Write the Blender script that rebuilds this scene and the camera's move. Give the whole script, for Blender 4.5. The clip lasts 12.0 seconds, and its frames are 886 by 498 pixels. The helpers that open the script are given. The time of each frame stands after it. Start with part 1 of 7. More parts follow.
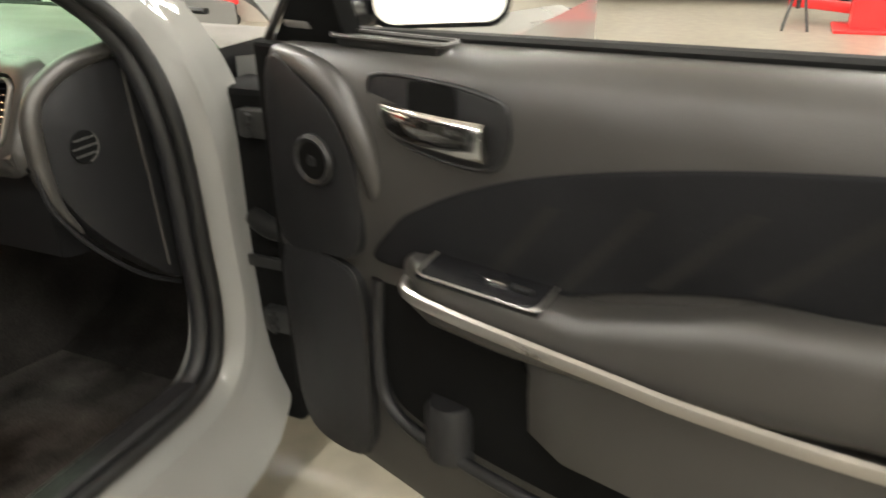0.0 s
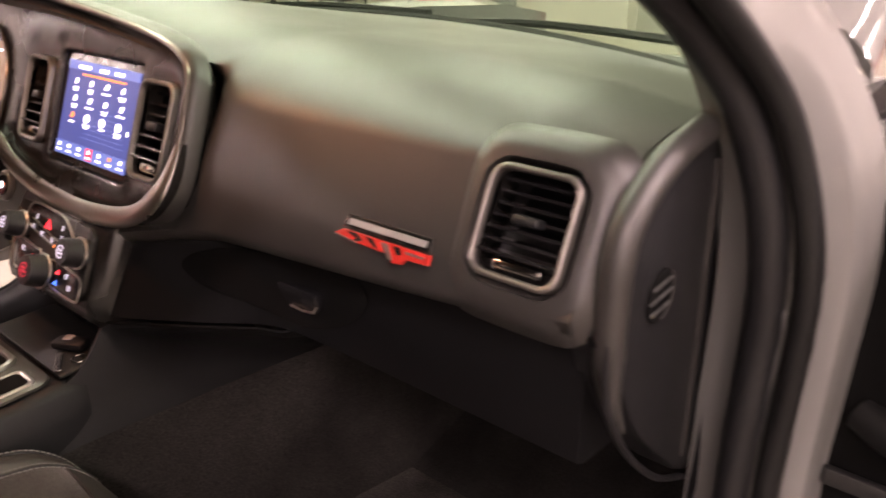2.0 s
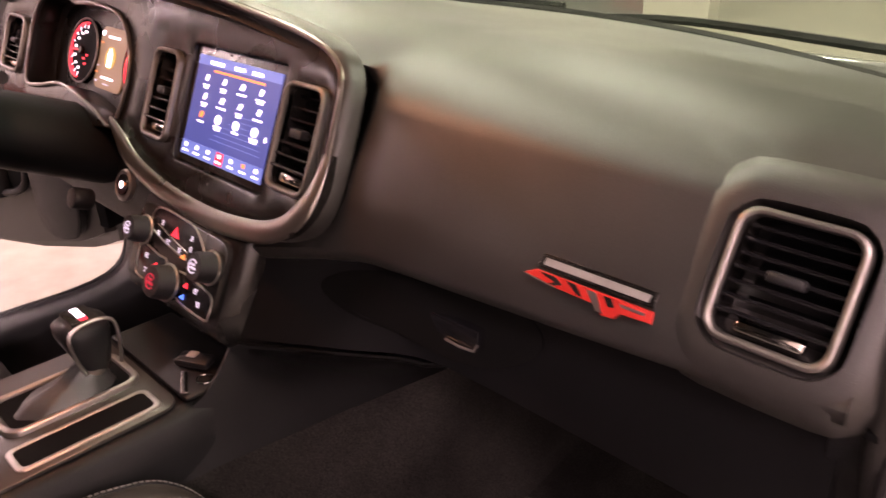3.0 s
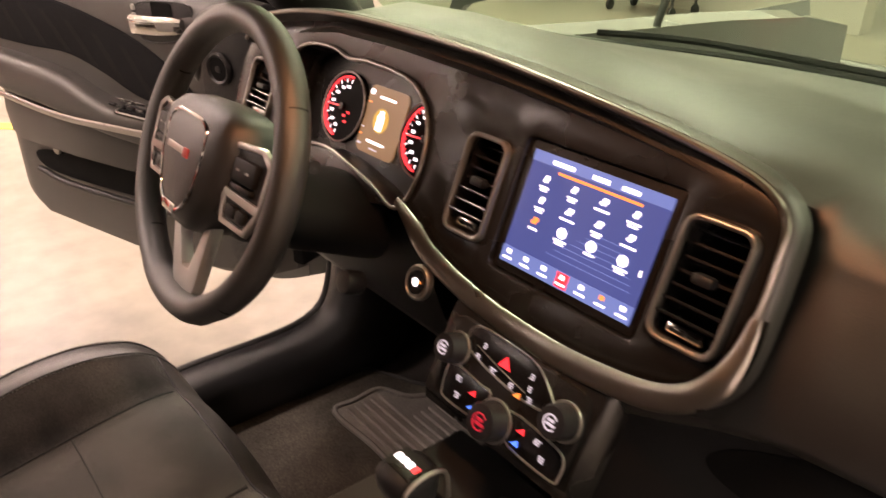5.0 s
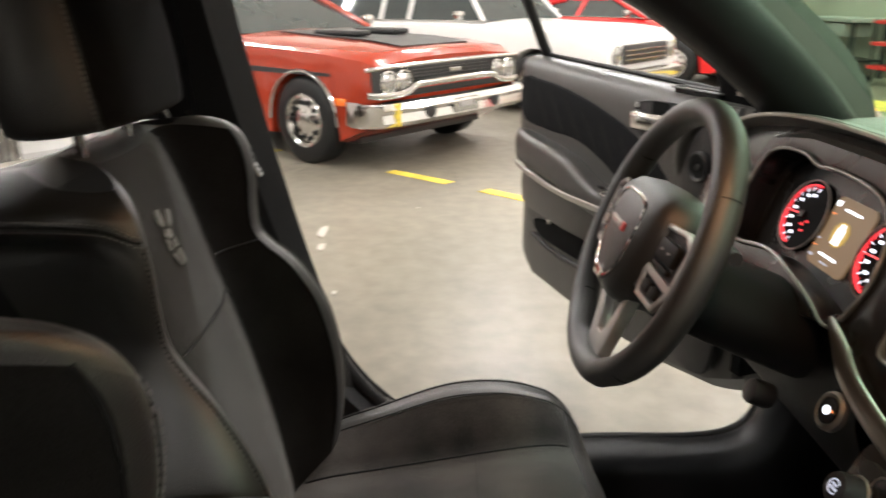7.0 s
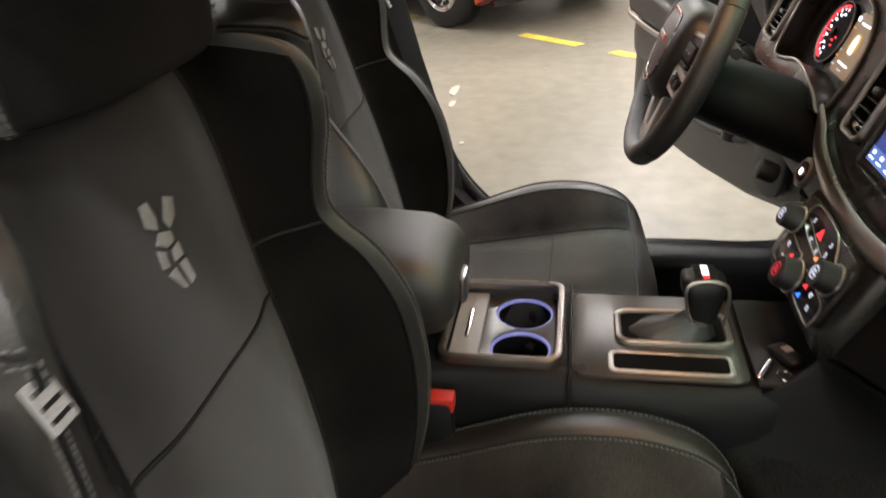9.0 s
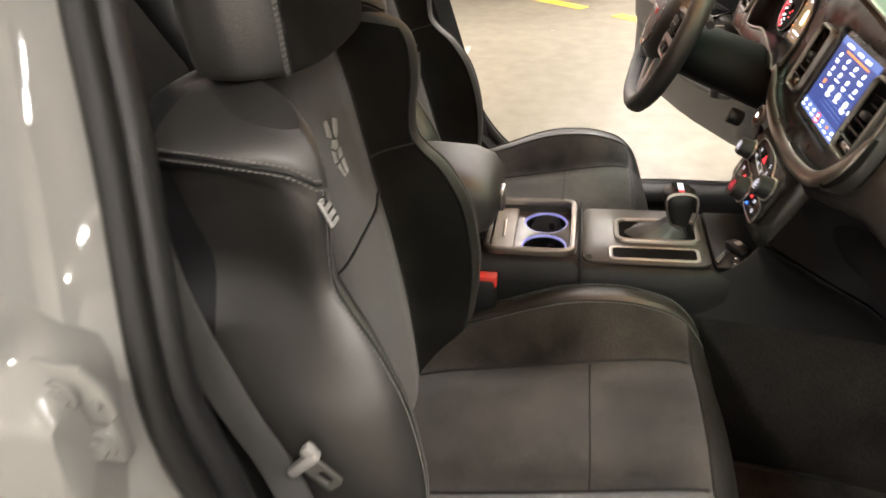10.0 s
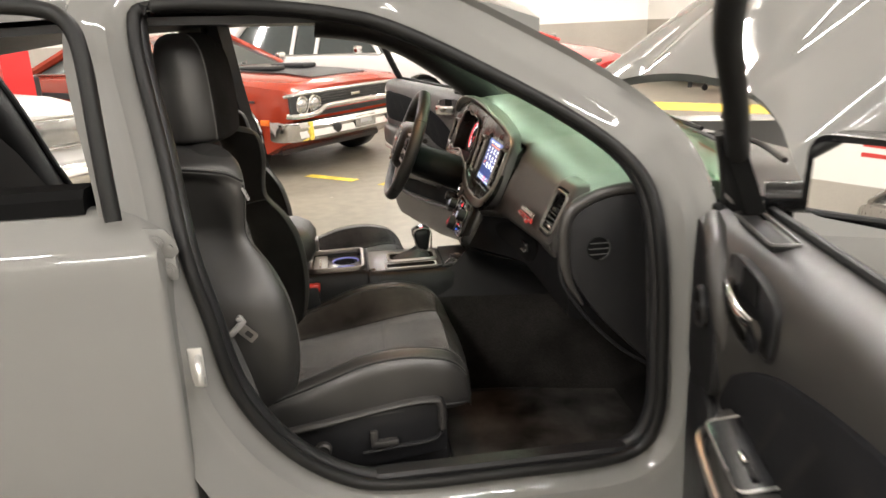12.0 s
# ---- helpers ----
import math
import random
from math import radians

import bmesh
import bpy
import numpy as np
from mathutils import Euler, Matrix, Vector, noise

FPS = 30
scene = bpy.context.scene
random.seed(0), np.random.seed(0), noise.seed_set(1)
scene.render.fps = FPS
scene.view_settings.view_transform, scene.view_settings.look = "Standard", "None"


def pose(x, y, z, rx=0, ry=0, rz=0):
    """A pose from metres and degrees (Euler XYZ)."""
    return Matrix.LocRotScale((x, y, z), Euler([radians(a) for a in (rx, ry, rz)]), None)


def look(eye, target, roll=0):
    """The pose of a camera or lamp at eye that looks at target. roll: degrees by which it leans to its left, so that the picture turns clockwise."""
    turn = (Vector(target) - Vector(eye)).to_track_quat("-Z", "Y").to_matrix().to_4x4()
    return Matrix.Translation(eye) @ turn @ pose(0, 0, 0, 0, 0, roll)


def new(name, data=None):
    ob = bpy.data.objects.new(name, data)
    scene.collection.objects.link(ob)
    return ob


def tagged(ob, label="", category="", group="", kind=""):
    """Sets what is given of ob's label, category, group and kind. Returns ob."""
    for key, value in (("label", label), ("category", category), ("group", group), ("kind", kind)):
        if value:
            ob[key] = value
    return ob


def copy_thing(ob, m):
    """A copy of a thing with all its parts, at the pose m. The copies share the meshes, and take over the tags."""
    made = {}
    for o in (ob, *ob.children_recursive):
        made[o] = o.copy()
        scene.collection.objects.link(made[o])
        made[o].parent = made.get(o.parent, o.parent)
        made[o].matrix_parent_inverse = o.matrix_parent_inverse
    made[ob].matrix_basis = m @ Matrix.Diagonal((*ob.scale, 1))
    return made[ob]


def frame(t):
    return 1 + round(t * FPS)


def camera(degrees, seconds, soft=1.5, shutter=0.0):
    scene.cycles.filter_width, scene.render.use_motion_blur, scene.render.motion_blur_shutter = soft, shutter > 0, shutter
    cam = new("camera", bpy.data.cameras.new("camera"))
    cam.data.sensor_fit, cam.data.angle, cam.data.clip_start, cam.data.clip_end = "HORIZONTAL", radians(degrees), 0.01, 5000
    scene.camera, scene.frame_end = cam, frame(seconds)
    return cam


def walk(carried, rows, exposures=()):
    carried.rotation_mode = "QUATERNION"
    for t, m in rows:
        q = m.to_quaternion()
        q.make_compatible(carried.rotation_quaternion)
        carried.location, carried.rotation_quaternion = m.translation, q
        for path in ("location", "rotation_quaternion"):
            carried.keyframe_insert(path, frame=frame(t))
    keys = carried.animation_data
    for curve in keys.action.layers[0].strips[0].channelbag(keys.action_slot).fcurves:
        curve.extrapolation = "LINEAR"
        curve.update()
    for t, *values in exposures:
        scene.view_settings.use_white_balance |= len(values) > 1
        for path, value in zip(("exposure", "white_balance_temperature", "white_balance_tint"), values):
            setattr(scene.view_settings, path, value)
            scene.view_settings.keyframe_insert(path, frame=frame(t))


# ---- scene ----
cam = camera(61.6, 12.0, soft=1.5, shutter=0.5)
PATH = [
    (0, (1.588, -0.658, 1.193), (0.847, 0.997, 0.348), -1.4),
    (0.5, (1.357, -0.534, 1.2), (0.518, 1.075, 0.358), -1.4),
    (1, (1.163, -0.463, 1.203), (0.168, 1.051, 0.356), -1.1),
    (1.5, (1.032, -0.441, 1.208), (-0.054, 1.024, 0.388), -0.7),
    (2, (0.92, -0.455, 1.177), (-0.238, 0.949, 0.349), -0.9),
    (2.5, (0.825, -0.452, 1.167), (-0.398, 0.892, 0.332), -0.6),
    (3, (0.764, -0.457, 1.184), (-0.485, 0.841, 0.316), -0.5),
    (3.5, (0.688, -0.484, 1.206), (-0.585, 0.771, 0.311), -0.2),
    (5.3, (0.377, -0.54, 1.265), (-1.028, 0.571, 0.376), 0.0),
    (5.5, (0.357, -0.54, 1.24), (-1.072, 0.558, 0.372), -0.3),
    (6, (0.361, -0.526, 1.236), (-1.288, 0.34, 0.507), -0.9),
    (6.5, (0.425, -0.505, 1.246), (-1.419, -0.093, 0.591), -1.2),
    (7, (0.493, -0.49, 1.247), (-1.402, -0.472, 0.607), -0.5),
    (7.5, (0.543, -0.463, 1.211), (-1.329, -0.691, 0.546), 0.8),
    (9.3, (0.923, -0.388, 1.271), (-0.783, -0.741, 0.29), -3.9),
    (9.5, (0.985, -0.389, 1.296), (-0.705, -0.742, 0.287), -3.7),
    (10, (1.179, -0.408, 1.344), (-0.509, -0.748, 0.327), -3.3),
    (10.5, (1.39, -0.407, 1.377), (-0.38, -0.5, 0.451), -3.9),
    (11, (1.67, -0.454, 1.392), (-0.167, -0.31, 0.614), -3.4),
    (11.5, (1.876, -0.459, 1.363), (-0.003, -0.242, 0.712), -3.0),
    (12, (2.091, -0.416, 1.338), (0.19, -0.19, 0.758), -2.7),
]
walk(cam, [(t, look(eye, target, roll)) for t, eye, target, roll in PATH],
     exposures=[(0.0, 0.70, 6450, 7), (0.5, 0.72, 6600, 11), (1.0, 0.74, 6400, 14), (1.5, 0.66, 6500, 16), (2.0, 0.70, 7100, 40), (2.5, 0.70, 7200, 46), (3.5, 0.60, 7400, 58), (5.5, 0.42, 7800, 22), (6.5, 0.20, 6400, 12), (7.5, 0.18, 6150, 11),
                (9.5, 0.38, 6150, 12), (10.0, 0.66, 6550, 13), (10.5, 0.64, 6600, 15), (11.0, 0.43, 6550, 15), (12.0, 0.20, 6350, 12)])

# ---- world and lights ----
world = bpy.data.worlds.new("hall_air")
scene.world = world
world.use_nodes = True
world.node_tree.nodes["Background"].inputs["Color"].default_value = (1.0, 0.93, 0.82, 1)
world.node_tree.nodes["Background"].inputs["Strength"].default_value = 0.03

LAMP_WATTS = 190.0
LAMP_TINT = (1.0, 0.955, 0.885)
CEILING = 5.2
LAMP_SPOTS = [(x, y) for x in (-10.4, -6.5, -2.6, 3.0, 6.9) for y in (-8.8, -3.8, 1.2, 5.4, 10.6)]


def strip_light(x, y):
    """A fluorescent strip under the ceiling: housing, two tubes, and the light that they give."""
    lamp = bpy.data.lights.new("strip_light_lamp", "AREA")
    lamp.shape, lamp.size, lamp.size_y, lamp.energy, lamp.color = "RECTANGLE", 0.12, 1.05, LAMP_WATTS / 2, LAMP_TINT
    for side in (-1, 1):               # bare tubes shine to both sides as much as down
        half = new("strip_light_lamp", lamp)
        half.location, half.rotation_euler = (x, y + side * 0.65, CEILING - 0.34), (0, side * radians(36), 0)


for spot in LAMP_SPOTS:
    strip_light(*spot)

# the two warm map lamps of the overhead console, lit while the doors are open
for x in (-0.055, 0.055):
    lamp = bpy.data.lights.new("map_lamp", "AREA")
    lamp.shape, lamp.size, lamp.size_y, lamp.energy, lamp.color = "RECTANGLE", 0.05, 0.03, 0.7, (1.0, 0.50, 0.24)
    new("map_lamp", lamp).location = (x, -0.225, 1.352)


# ---- materials ----
def material(name, color, rough=0.5, metal=0.0, stain=0.12, stain_scale=3.0, grain=0.08, grain_scale=300.0, bump=0.05, bump_scale=400.0,
             coat=0.0, sheen=0.0, emit=None, power=0.0, pebble=False, spec=0.5, rand=0.0):
    """A procedural surface: base colour with stains and grain at real size, and fine relief."""
    m = bpy.data.materials.new(name)
    m.use_nodes = True
    n, l = m.node_tree.nodes, m.node_tree.links
    b = n["Principled BSDF"]
    b.inputs["Roughness"].default_value = rough
    b.inputs["Metallic"].default_value = metal
    b.inputs["Coat Weight"].default_value = coat
    b.inputs["Coat Roughness"].default_value = 0.03
    b.inputs["Sheen Weight"].default_value = sheen
    b.inputs["Specular IOR Level"].default_value = spec
    tc = n.new("ShaderNodeTexCoord")
    big, fine = n.new("ShaderNodeTexNoise"), n.new("ShaderNodeTexNoise")
    big.inputs["Scale"].default_value, big.inputs["Detail"].default_value = stain_scale, 6
    fine.inputs["Scale"].default_value, fine.inputs["Detail"].default_value = grain_scale, 3
    l.new(tc.outputs["Object"], big.inputs["Vector"])
    l.new(tc.outputs["Object"], fine.inputs["Vector"])
    last = None
    for tex, amount in ((big, stain), (fine, grain)):
        r = n.new("ShaderNodeMapRange")
        r.inputs["From Min"].default_value, r.inputs["From Max"].default_value = 0.3, 0.7
        r.inputs["To Min"].default_value, r.inputs["To Max"].default_value = 1 - amount, 1 + amount
        l.new(tex.outputs["Fac"], r.inputs["Value"])
        if last:
            mul = n.new("ShaderNodeMath")
            mul.operation = "MULTIPLY"
            l.new(last, mul.inputs[0])
            l.new(r.outputs["Result"], mul.inputs[1])
            last = mul.outputs["Value"]
        else:
            last = r.outputs["Result"]
    if rand:
        info = n.new("ShaderNodeObjectInfo")
        r = n.new("ShaderNodeMapRange")
        r.inputs["To Min"].default_value, r.inputs["To Max"].default_value = 1 - rand, 1 + rand
        l.new(info.outputs["Random"], r.inputs["Value"])
        mul = n.new("ShaderNodeMath")
        mul.operation = "MULTIPLY"
        l.new(last, mul.inputs[0])
        l.new(r.outputs["Result"], mul.inputs[1])
        last = mul.outputs["Value"]
    tint = n.new("ShaderNodeVectorMath")
    tint.operation = "SCALE"
    tint.inputs[0].default_value = color
    l.new(last, tint.inputs["Scale"])
    l.new(tint.outputs["Vector"], b.inputs["Base Color"])
    rr = n.new("ShaderNodeMapRange")
    rr.inputs["From Min"].default_value, rr.inputs["From Max"].default_value = 0.3, 0.7
    rr.inputs["To Min"].default_value, rr.inputs["To Max"].default_value = max(0.0, rough * 0.88), min(1.0, rough * 1.12)
    l.new(big.outputs["Fac"], rr.inputs["Value"])
    l.new(rr.outputs["Result"], b.inputs["Roughness"])
    if bump:
        bp = n.new("ShaderNodeBump")
        bp.inputs["Strength"].default_value, bp.inputs["Distance"].default_value = bump, 0.002
        if pebble:
            v = n.new("ShaderNodeTexVoronoi")
            v.inputs["Scale"].default_value = bump_scale
            l.new(tc.outputs["Object"], v.inputs["Vector"])
            l.new(v.outputs["Distance"], bp.inputs["Height"])
        else:
            v = n.new("ShaderNodeTexNoise")
            v.inputs["Scale"].default_value, v.inputs["Detail"].default_value = bump_scale, 4
            l.new(tc.outputs["Object"], v.inputs["Vector"])
            l.new(v.outputs["Fac"], bp.inputs["Height"])
        l.new(bp.outputs["Normal"], b.inputs["Normal"])
    if emit:
        b.inputs["Emission Color"].default_value = (*emit, 1)
        b.inputs["Emission Strength"].default_value = power
    return m


def pane(name, tint, gloss=0.08):
    """Thin glass: tinted, see-through, with a mirror sheen at grazing angles."""
    m = bpy.data.materials.new(name)
    m.use_nodes = True
    n, l = m.node_tree.nodes, m.node_tree.links
    n.remove(n["Principled BSDF"])
    clear, shine, mix, lw, power, fr = (n.new("ShaderNodeBsdfTransparent"), n.new("ShaderNodeBsdfGlossy"), n.new("ShaderNodeMixShader"), n.new("ShaderNodeLayerWeight"), n.new("ShaderNodeMath"), n.new("ShaderNodeMapRange"))
    clear.inputs["Color"].default_value = (*tint, 1)
    shine.inputs["Roughness"].default_value = 0.02
    lw.inputs["Blend"].default_value = 0.5
    power.operation, power.inputs[1].default_value = "POWER", 4.0
    fr.inputs["To Min"].default_value, fr.inputs["To Max"].default_value = 0.04 * gloss, 0.32
    l.new(lw.outputs["Facing"], power.inputs[0])
    l.new(power.outputs["Value"], fr.inputs["Value"])
    l.new(fr.outputs["Result"], mix.inputs["Fac"])
    l.new(clear.outputs["BSDF"], mix.inputs[1])
    l.new(shine.outputs["BSDF"], mix.inputs[2])
    l.new(mix.outputs["Shader"], n["Material Output"].inputs["Surface"])
    return m


PAINT = material("grey_car_paint", (0.172, 0.171, 0.163), 0.50, 0.0, 0.05, 2.0, 0.02, 900, 0.0, coat=0.9, spec=0.0)
PLASTIC = material("black_grained_plastic", (0.0125, 0.0125, 0.0135), 0.36, 0, 0.15, 6, 0.12, 500, 0.22, 900, pebble=True, spec=0.32)
SOFT = material("dark_soft_touch_skin", (0.033, 0.031, 0.029), 0.37, 0, 0.15, 5, 0.1, 600, 0.14, 1000, pebble=True, spec=0.6)
GLOSS = material("satin_black_bezel", (0.0115, 0.0106, 0.0098), 0.27, 0, 0.08, 8, 0.05, 700, 0.02, spec=0.5)
LEATHER = material("black_leather", (0.022, 0.0207, 0.0197), 0.45, 0, 0.2, 7, 0.1, 500, 0.20, 750, pebble=True, spec=0.95)
SUEDE = material("black_suede", (0.0095, 0.0086, 0.0080), 0.95, 0, 0.5, 9, 0.3, 600, 0.5, 1300, sheen=0.03, spec=0.06)
WORNSUEDE = material("brushed_brown_black_suede", (0.034, 0.030, 0.0265), 0.95, 0, 0.85, 8, 0.35, 450, 0.5, 1300, sheen=0.40, spec=0.06)
INSERTSUEDE = material("dark_grey_suede", (0.0215, 0.0197, 0.0184), 0.95, 0, 0.4, 9, 0.25, 600, 0.5, 1300, sheen=0.28, spec=0.06)
DARKPLASTIC = material("matt_black_plastic", (0.0055, 0.0055, 0.006), 0.55, 0, 0.15, 6, 0.1, 500, 0.1, 900, pebble=True, spec=0.15)
CONSOLEBLACK = material("black_console_plastic", (0.0095, 0.0095, 0.0100), 0.40, 0, 0.15, 6, 0.12, 500, 0.22, 900, pebble=True, spec=0.22)
CARPET = material("black_carpet", (0.023, 0.0212, 0.0199), 1.0, 0, 0.6, 5, 0.45, 400, 0.9, 900, spec=0.02)
# driver's mat: paler than the carpet, to stand for light in his footwell
MATCARPET = material("lifted_mat_carpet", (0.055, 0.050, 0.043), 1.0, 0, 0.6, 6, 0.45, 400, 0.9, 900, spec=0.03)
DARKMAT = material("mottled_dark_carpet", (0.060, 0.055, 0.0505), 1.0, 0, 0.85, 5, 0.45, 350, 0.9, 900, spec=0.03)
# heel pad colour raised for the same footwell light
HEELRUBBER = material("lifted_heel_rubber", (0.10, 0.092, 0.085), 0.6, 0, 0.3, 12, 0.2, 300, 0.2, 500, spec=0.3)
RUBBER = material("black_rubber", (0.010, 0.010, 0.010), 0.5, 0, 0.15, 10, 0.1, 500, 0.1, 300, spec=0.25)
SATIN = material("satin_silver_trim", (0.42, 0.40, 0.38), 0.3, 0.9, 0.05, 9, 0.04, 900, 0.02)
VENTSILVER = material("dull_silver_vent_trim", (0.24, 0.225, 0.21), 0.38, 0.85, 0.05, 9, 0.04, 900, 0.02)
SPOKESILVER = material("silver_spoke_paint", (0.46, 0.44, 0.42), 0.32, 0.35, 0.05, 9, 0.04, 900, 0.02)
CHROME = material("chrome", (0.60, 0.59, 0.575), 0.11, 1.0, 0.08, 9, 0.03, 900, 0.0)
DARKMETAL = material("dark_steel", (0.06, 0.06, 0.06), 0.4, 0.7, 0.2, 12, 0.1, 500, 0.1)
DOORSUEDE = material("black_door_suede", (0.010, 0.010, 0.011), 1.0, 0, 0.2, 9, 0.2, 900, 0.3, 1500, spec=0.08)
# for black trim and seals, and for shade painted over hollows
VOID = material("black_trim_and_hollow_shade", (0.003, 0.003, 0.003), 0.8, 0, 0.1, 6, 0.1, 500, 0.0, spec=0.1)
PIANO = material("gloss_black_plastic", (0.008, 0.008, 0.009), 0.2, 0, 0.1, 6, 0.05, 500, 0.0)
# silver trim whose colour carries the warm reflections
WARMSILVER = material("satin_silver_warm_reflection", (0.24, 0.215, 0.195), 0.30, 0.9, 0.08, 12, 0.04, 900, 0.01)
CONSOLESILVER = material("dark_satin_console_panel", (0.085, 0.079, 0.075), 0.30, 0.6, 0.1, 9, 0.05, 900, 0.01)
BANDSUEDE = material("dark_grey_suede_band", (0.0125, 0.012, 0.012), 1.0, 0, 0.2, 9, 0.2, 900, 0.3, 1500, spec=0.1)
THREAD = material("grey_thread", (0.15, 0.147, 0.142), 0.8, 0, 0.1, 30, 0.1, 900, 0.0)
WEBBING = material("dark_grey_webbing", (0.085, 0.083, 0.08), 0.75, 0, 0.1, 20, 0.2, 900, 0.4, 1200)
GREYPLASTIC = material("light_grey_plastic", (0.30, 0.29, 0.28), 0.45, 0, 0.1, 20, 0.05, 900, 0.05)
REDPLASTIC = material("red_plastic", (0.55, 0.03, 0.02), 0.4, 0, 0.1, 20, 0.05, 900, 0.0)
PATCH = material("silver_grey_embroidery", (0.30, 0.295, 0.29), 0.8, 0, 0.2, 60, 0.2, 900, 0.4, 900)
WINDSHIELD = pane("green_tinted_glass", (0.72, 0.87, 0.75), 0.10)
SMOKE = pane("dark_privacy_glass", (0.10, 0.11, 0.11), 0.15)
CLEAR = pane("clear_glass", (0.93, 0.96, 0.94), 0.1)
MIRROR = material("mirror_silvering", (0.9, 0.9, 0.9), 0.01, 1.0, 0.0, 1, 0.0, 1, 0.0)


def glow(name, color, power):
    return material(name, tuple(c * 0.3 for c in color), 0.3, 0, 0.0, 5, 0.0, 100, 0.0, emit=color, power=power)


SCREEN_BLUE = glow("blue_screen_glow", (0.060, 0.095, 0.33), 0.68)
SCREEN_PALE = glow("pale_blue_screen_glow", (0.11, 0.18, 0.46), 0.95)
WHITE_GLOW = glow("white_symbol_glow", (0.9, 0.93, 1.0), 2.2)
RED_GLOW = glow("red_symbol_glow", (1.0, 0.04, 0.05), 1.4)
ORANGE_GLOW = glow("orange_symbol_glow", (1.0, 0.28, 0.06), 1.3)
BLUE_GLOW = glow("blue_symbol_glow", (0.05, 0.2, 1.0), 1.5)
AMBER_GLOW = glow("amber_display_glow", (0.34, 0.22, 0.11), 0.42)
YELLOW_GLOW = glow("yellow_halo_glow", (0.75, 0.50, 0.08), 0.6)
DIM_WHITE = glow("dim_white_symbol_glow", (0.7, 0.72, 0.85), 0.6)
DIM_RED = glow("dim_red_symbol_glow", (0.7, 0.03, 0.06), 0.5)
LENS_GLOW = glow("warm_lamp_lens", (1.0, 0.6, 0.3), 6.0)
ZINC = material("bright_zinc", (0.62, 0.61, 0.59), 0.35, 0.6, 0.1, 20, 0.05, 900, 0.0)
RING_GLOW = glow("pale_violet_ring_glow", (0.35, 0.36, 0.85), 0.405)


# ---- mesh helpers ----
def finish(bm, sharp=38.0):
    """Outward normals, smooth faces, hard edges kept hard."""
    bmesh.ops.recalc_face_normals(bm, faces=bm.faces)
    limit = radians(sharp)
    for f in bm.faces:
        f.smooth = True
    for e in bm.edges:
        if len(e.link_faces) == 2:
            angle = e.calc_face_angle(3.2)
            a, b = (f.calc_area() for f in e.link_faces)
            e.smooth = angle < limit and (angle < .05 or max(a, b) < 40 * max(min(a, b), 1e-9))
    return bm


def part(name, bm, mat, parent, label="", sharp=38.0):
    """Links a bmesh as one mesh object under a thing or a part."""
    finish(bm, sharp)
    me = bpy.data.meshes.new(name)
    bm.to_mesh(me)
    bm.free()
    me.materials.append(mat)
    ob = new(name, me)
    ob.parent = parent
    if label:
        ob["label"] = label
    return ob


def thing(name, label, category, group="", at=(0, 0, 0), kind=""):
    ob = new(name)
    ob.empty_display_size = 0.1
    ob.location = at
    return tagged(ob, label, category, group, kind)


def move(bm, m, verts=None):
    bmesh.ops.transform(bm, matrix=m, verts=verts or bm.verts)
    return bm


def box(x0, x1, y0, y1, z0, z1, r=0.0, seg=2, bm=None, m=None):
    """A box with rounded edges."""
    b = bmesh.new()
    bmesh.ops.create_cube(b, size=1)
    move(b, Matrix.Translation(((x0 + x1) / 2, (y0 + y1) / 2, (z0 + z1) / 2)) @ Matrix.Diagonal((abs(x1 - x0), abs(y1 - y0), abs(z1 - z0), 1)))
    if r:
        bmesh.ops.bevel(b, geom=list(b.edges), offset=r, segments=seg, profile=0.5, affect="EDGES")
    if m:
        move(b, m)
    return join(bm, b)


def join(bm, b):
    """Adds the bmesh b to bm (or returns it where there is none yet)."""
    if bm is None:
        return b
    me = bpy.data.meshes.new("joining")
    b.to_mesh(me)
    b.free()
    bm.from_mesh(me)
    bpy.data.meshes.remove(me)
    return bm


def disc(center, axis, r, depth, seg=32, bevel=0.0, bm=None, r2=None):
    """A round, chamfered slab or cone about an axis, its middle at center."""
    b = bmesh.new()
    bmesh.ops.create_cone(b, cap_ends=True, segments=seg, radius1=r, radius2=r if r2 is None else r2, depth=depth)
    if bevel:
        rim = [e for e in b.edges if len(e.link_faces) == 2 and any(len(f.verts) > 4 for f in e.link_faces)]
        bmesh.ops.bevel(b, geom=rim, offset=bevel, segments=2, profile=0.5, affect="EDGES")
    turn = Vector((0, 0, 1)).rotation_difference(Vector(axis)).to_matrix().to_4x4()
    move(b, Matrix.Translation(center) @ turn)
    return join(bm, b)


def lathe(profile, center, axis, seg=32, bm=None):
    """A turned shape: (radius, along) pairs about an axis."""
    b = bmesh.new()
    rings = [[b.verts.new((max(r, 1e-4) * math.cos(2 * math.pi * i / seg), max(r, 1e-4) * math.sin(2 * math.pi * i / seg), h)) for i in range(seg)] for r, h in profile]
    for p, q in zip(rings, rings[1:]):
        for i in range(seg):
            b.faces.new((p[i], p[(i + 1) % seg], q[(i + 1) % seg], q[i]))
    b.faces.new(rings[0][::-1])
    b.faces.new(rings[-1])
    turn = Vector((0, 0, 1)).rotation_difference(Vector(axis)).to_matrix().to_4x4()
    move(b, Matrix.Translation(center) @ turn)
    return join(bm, b)


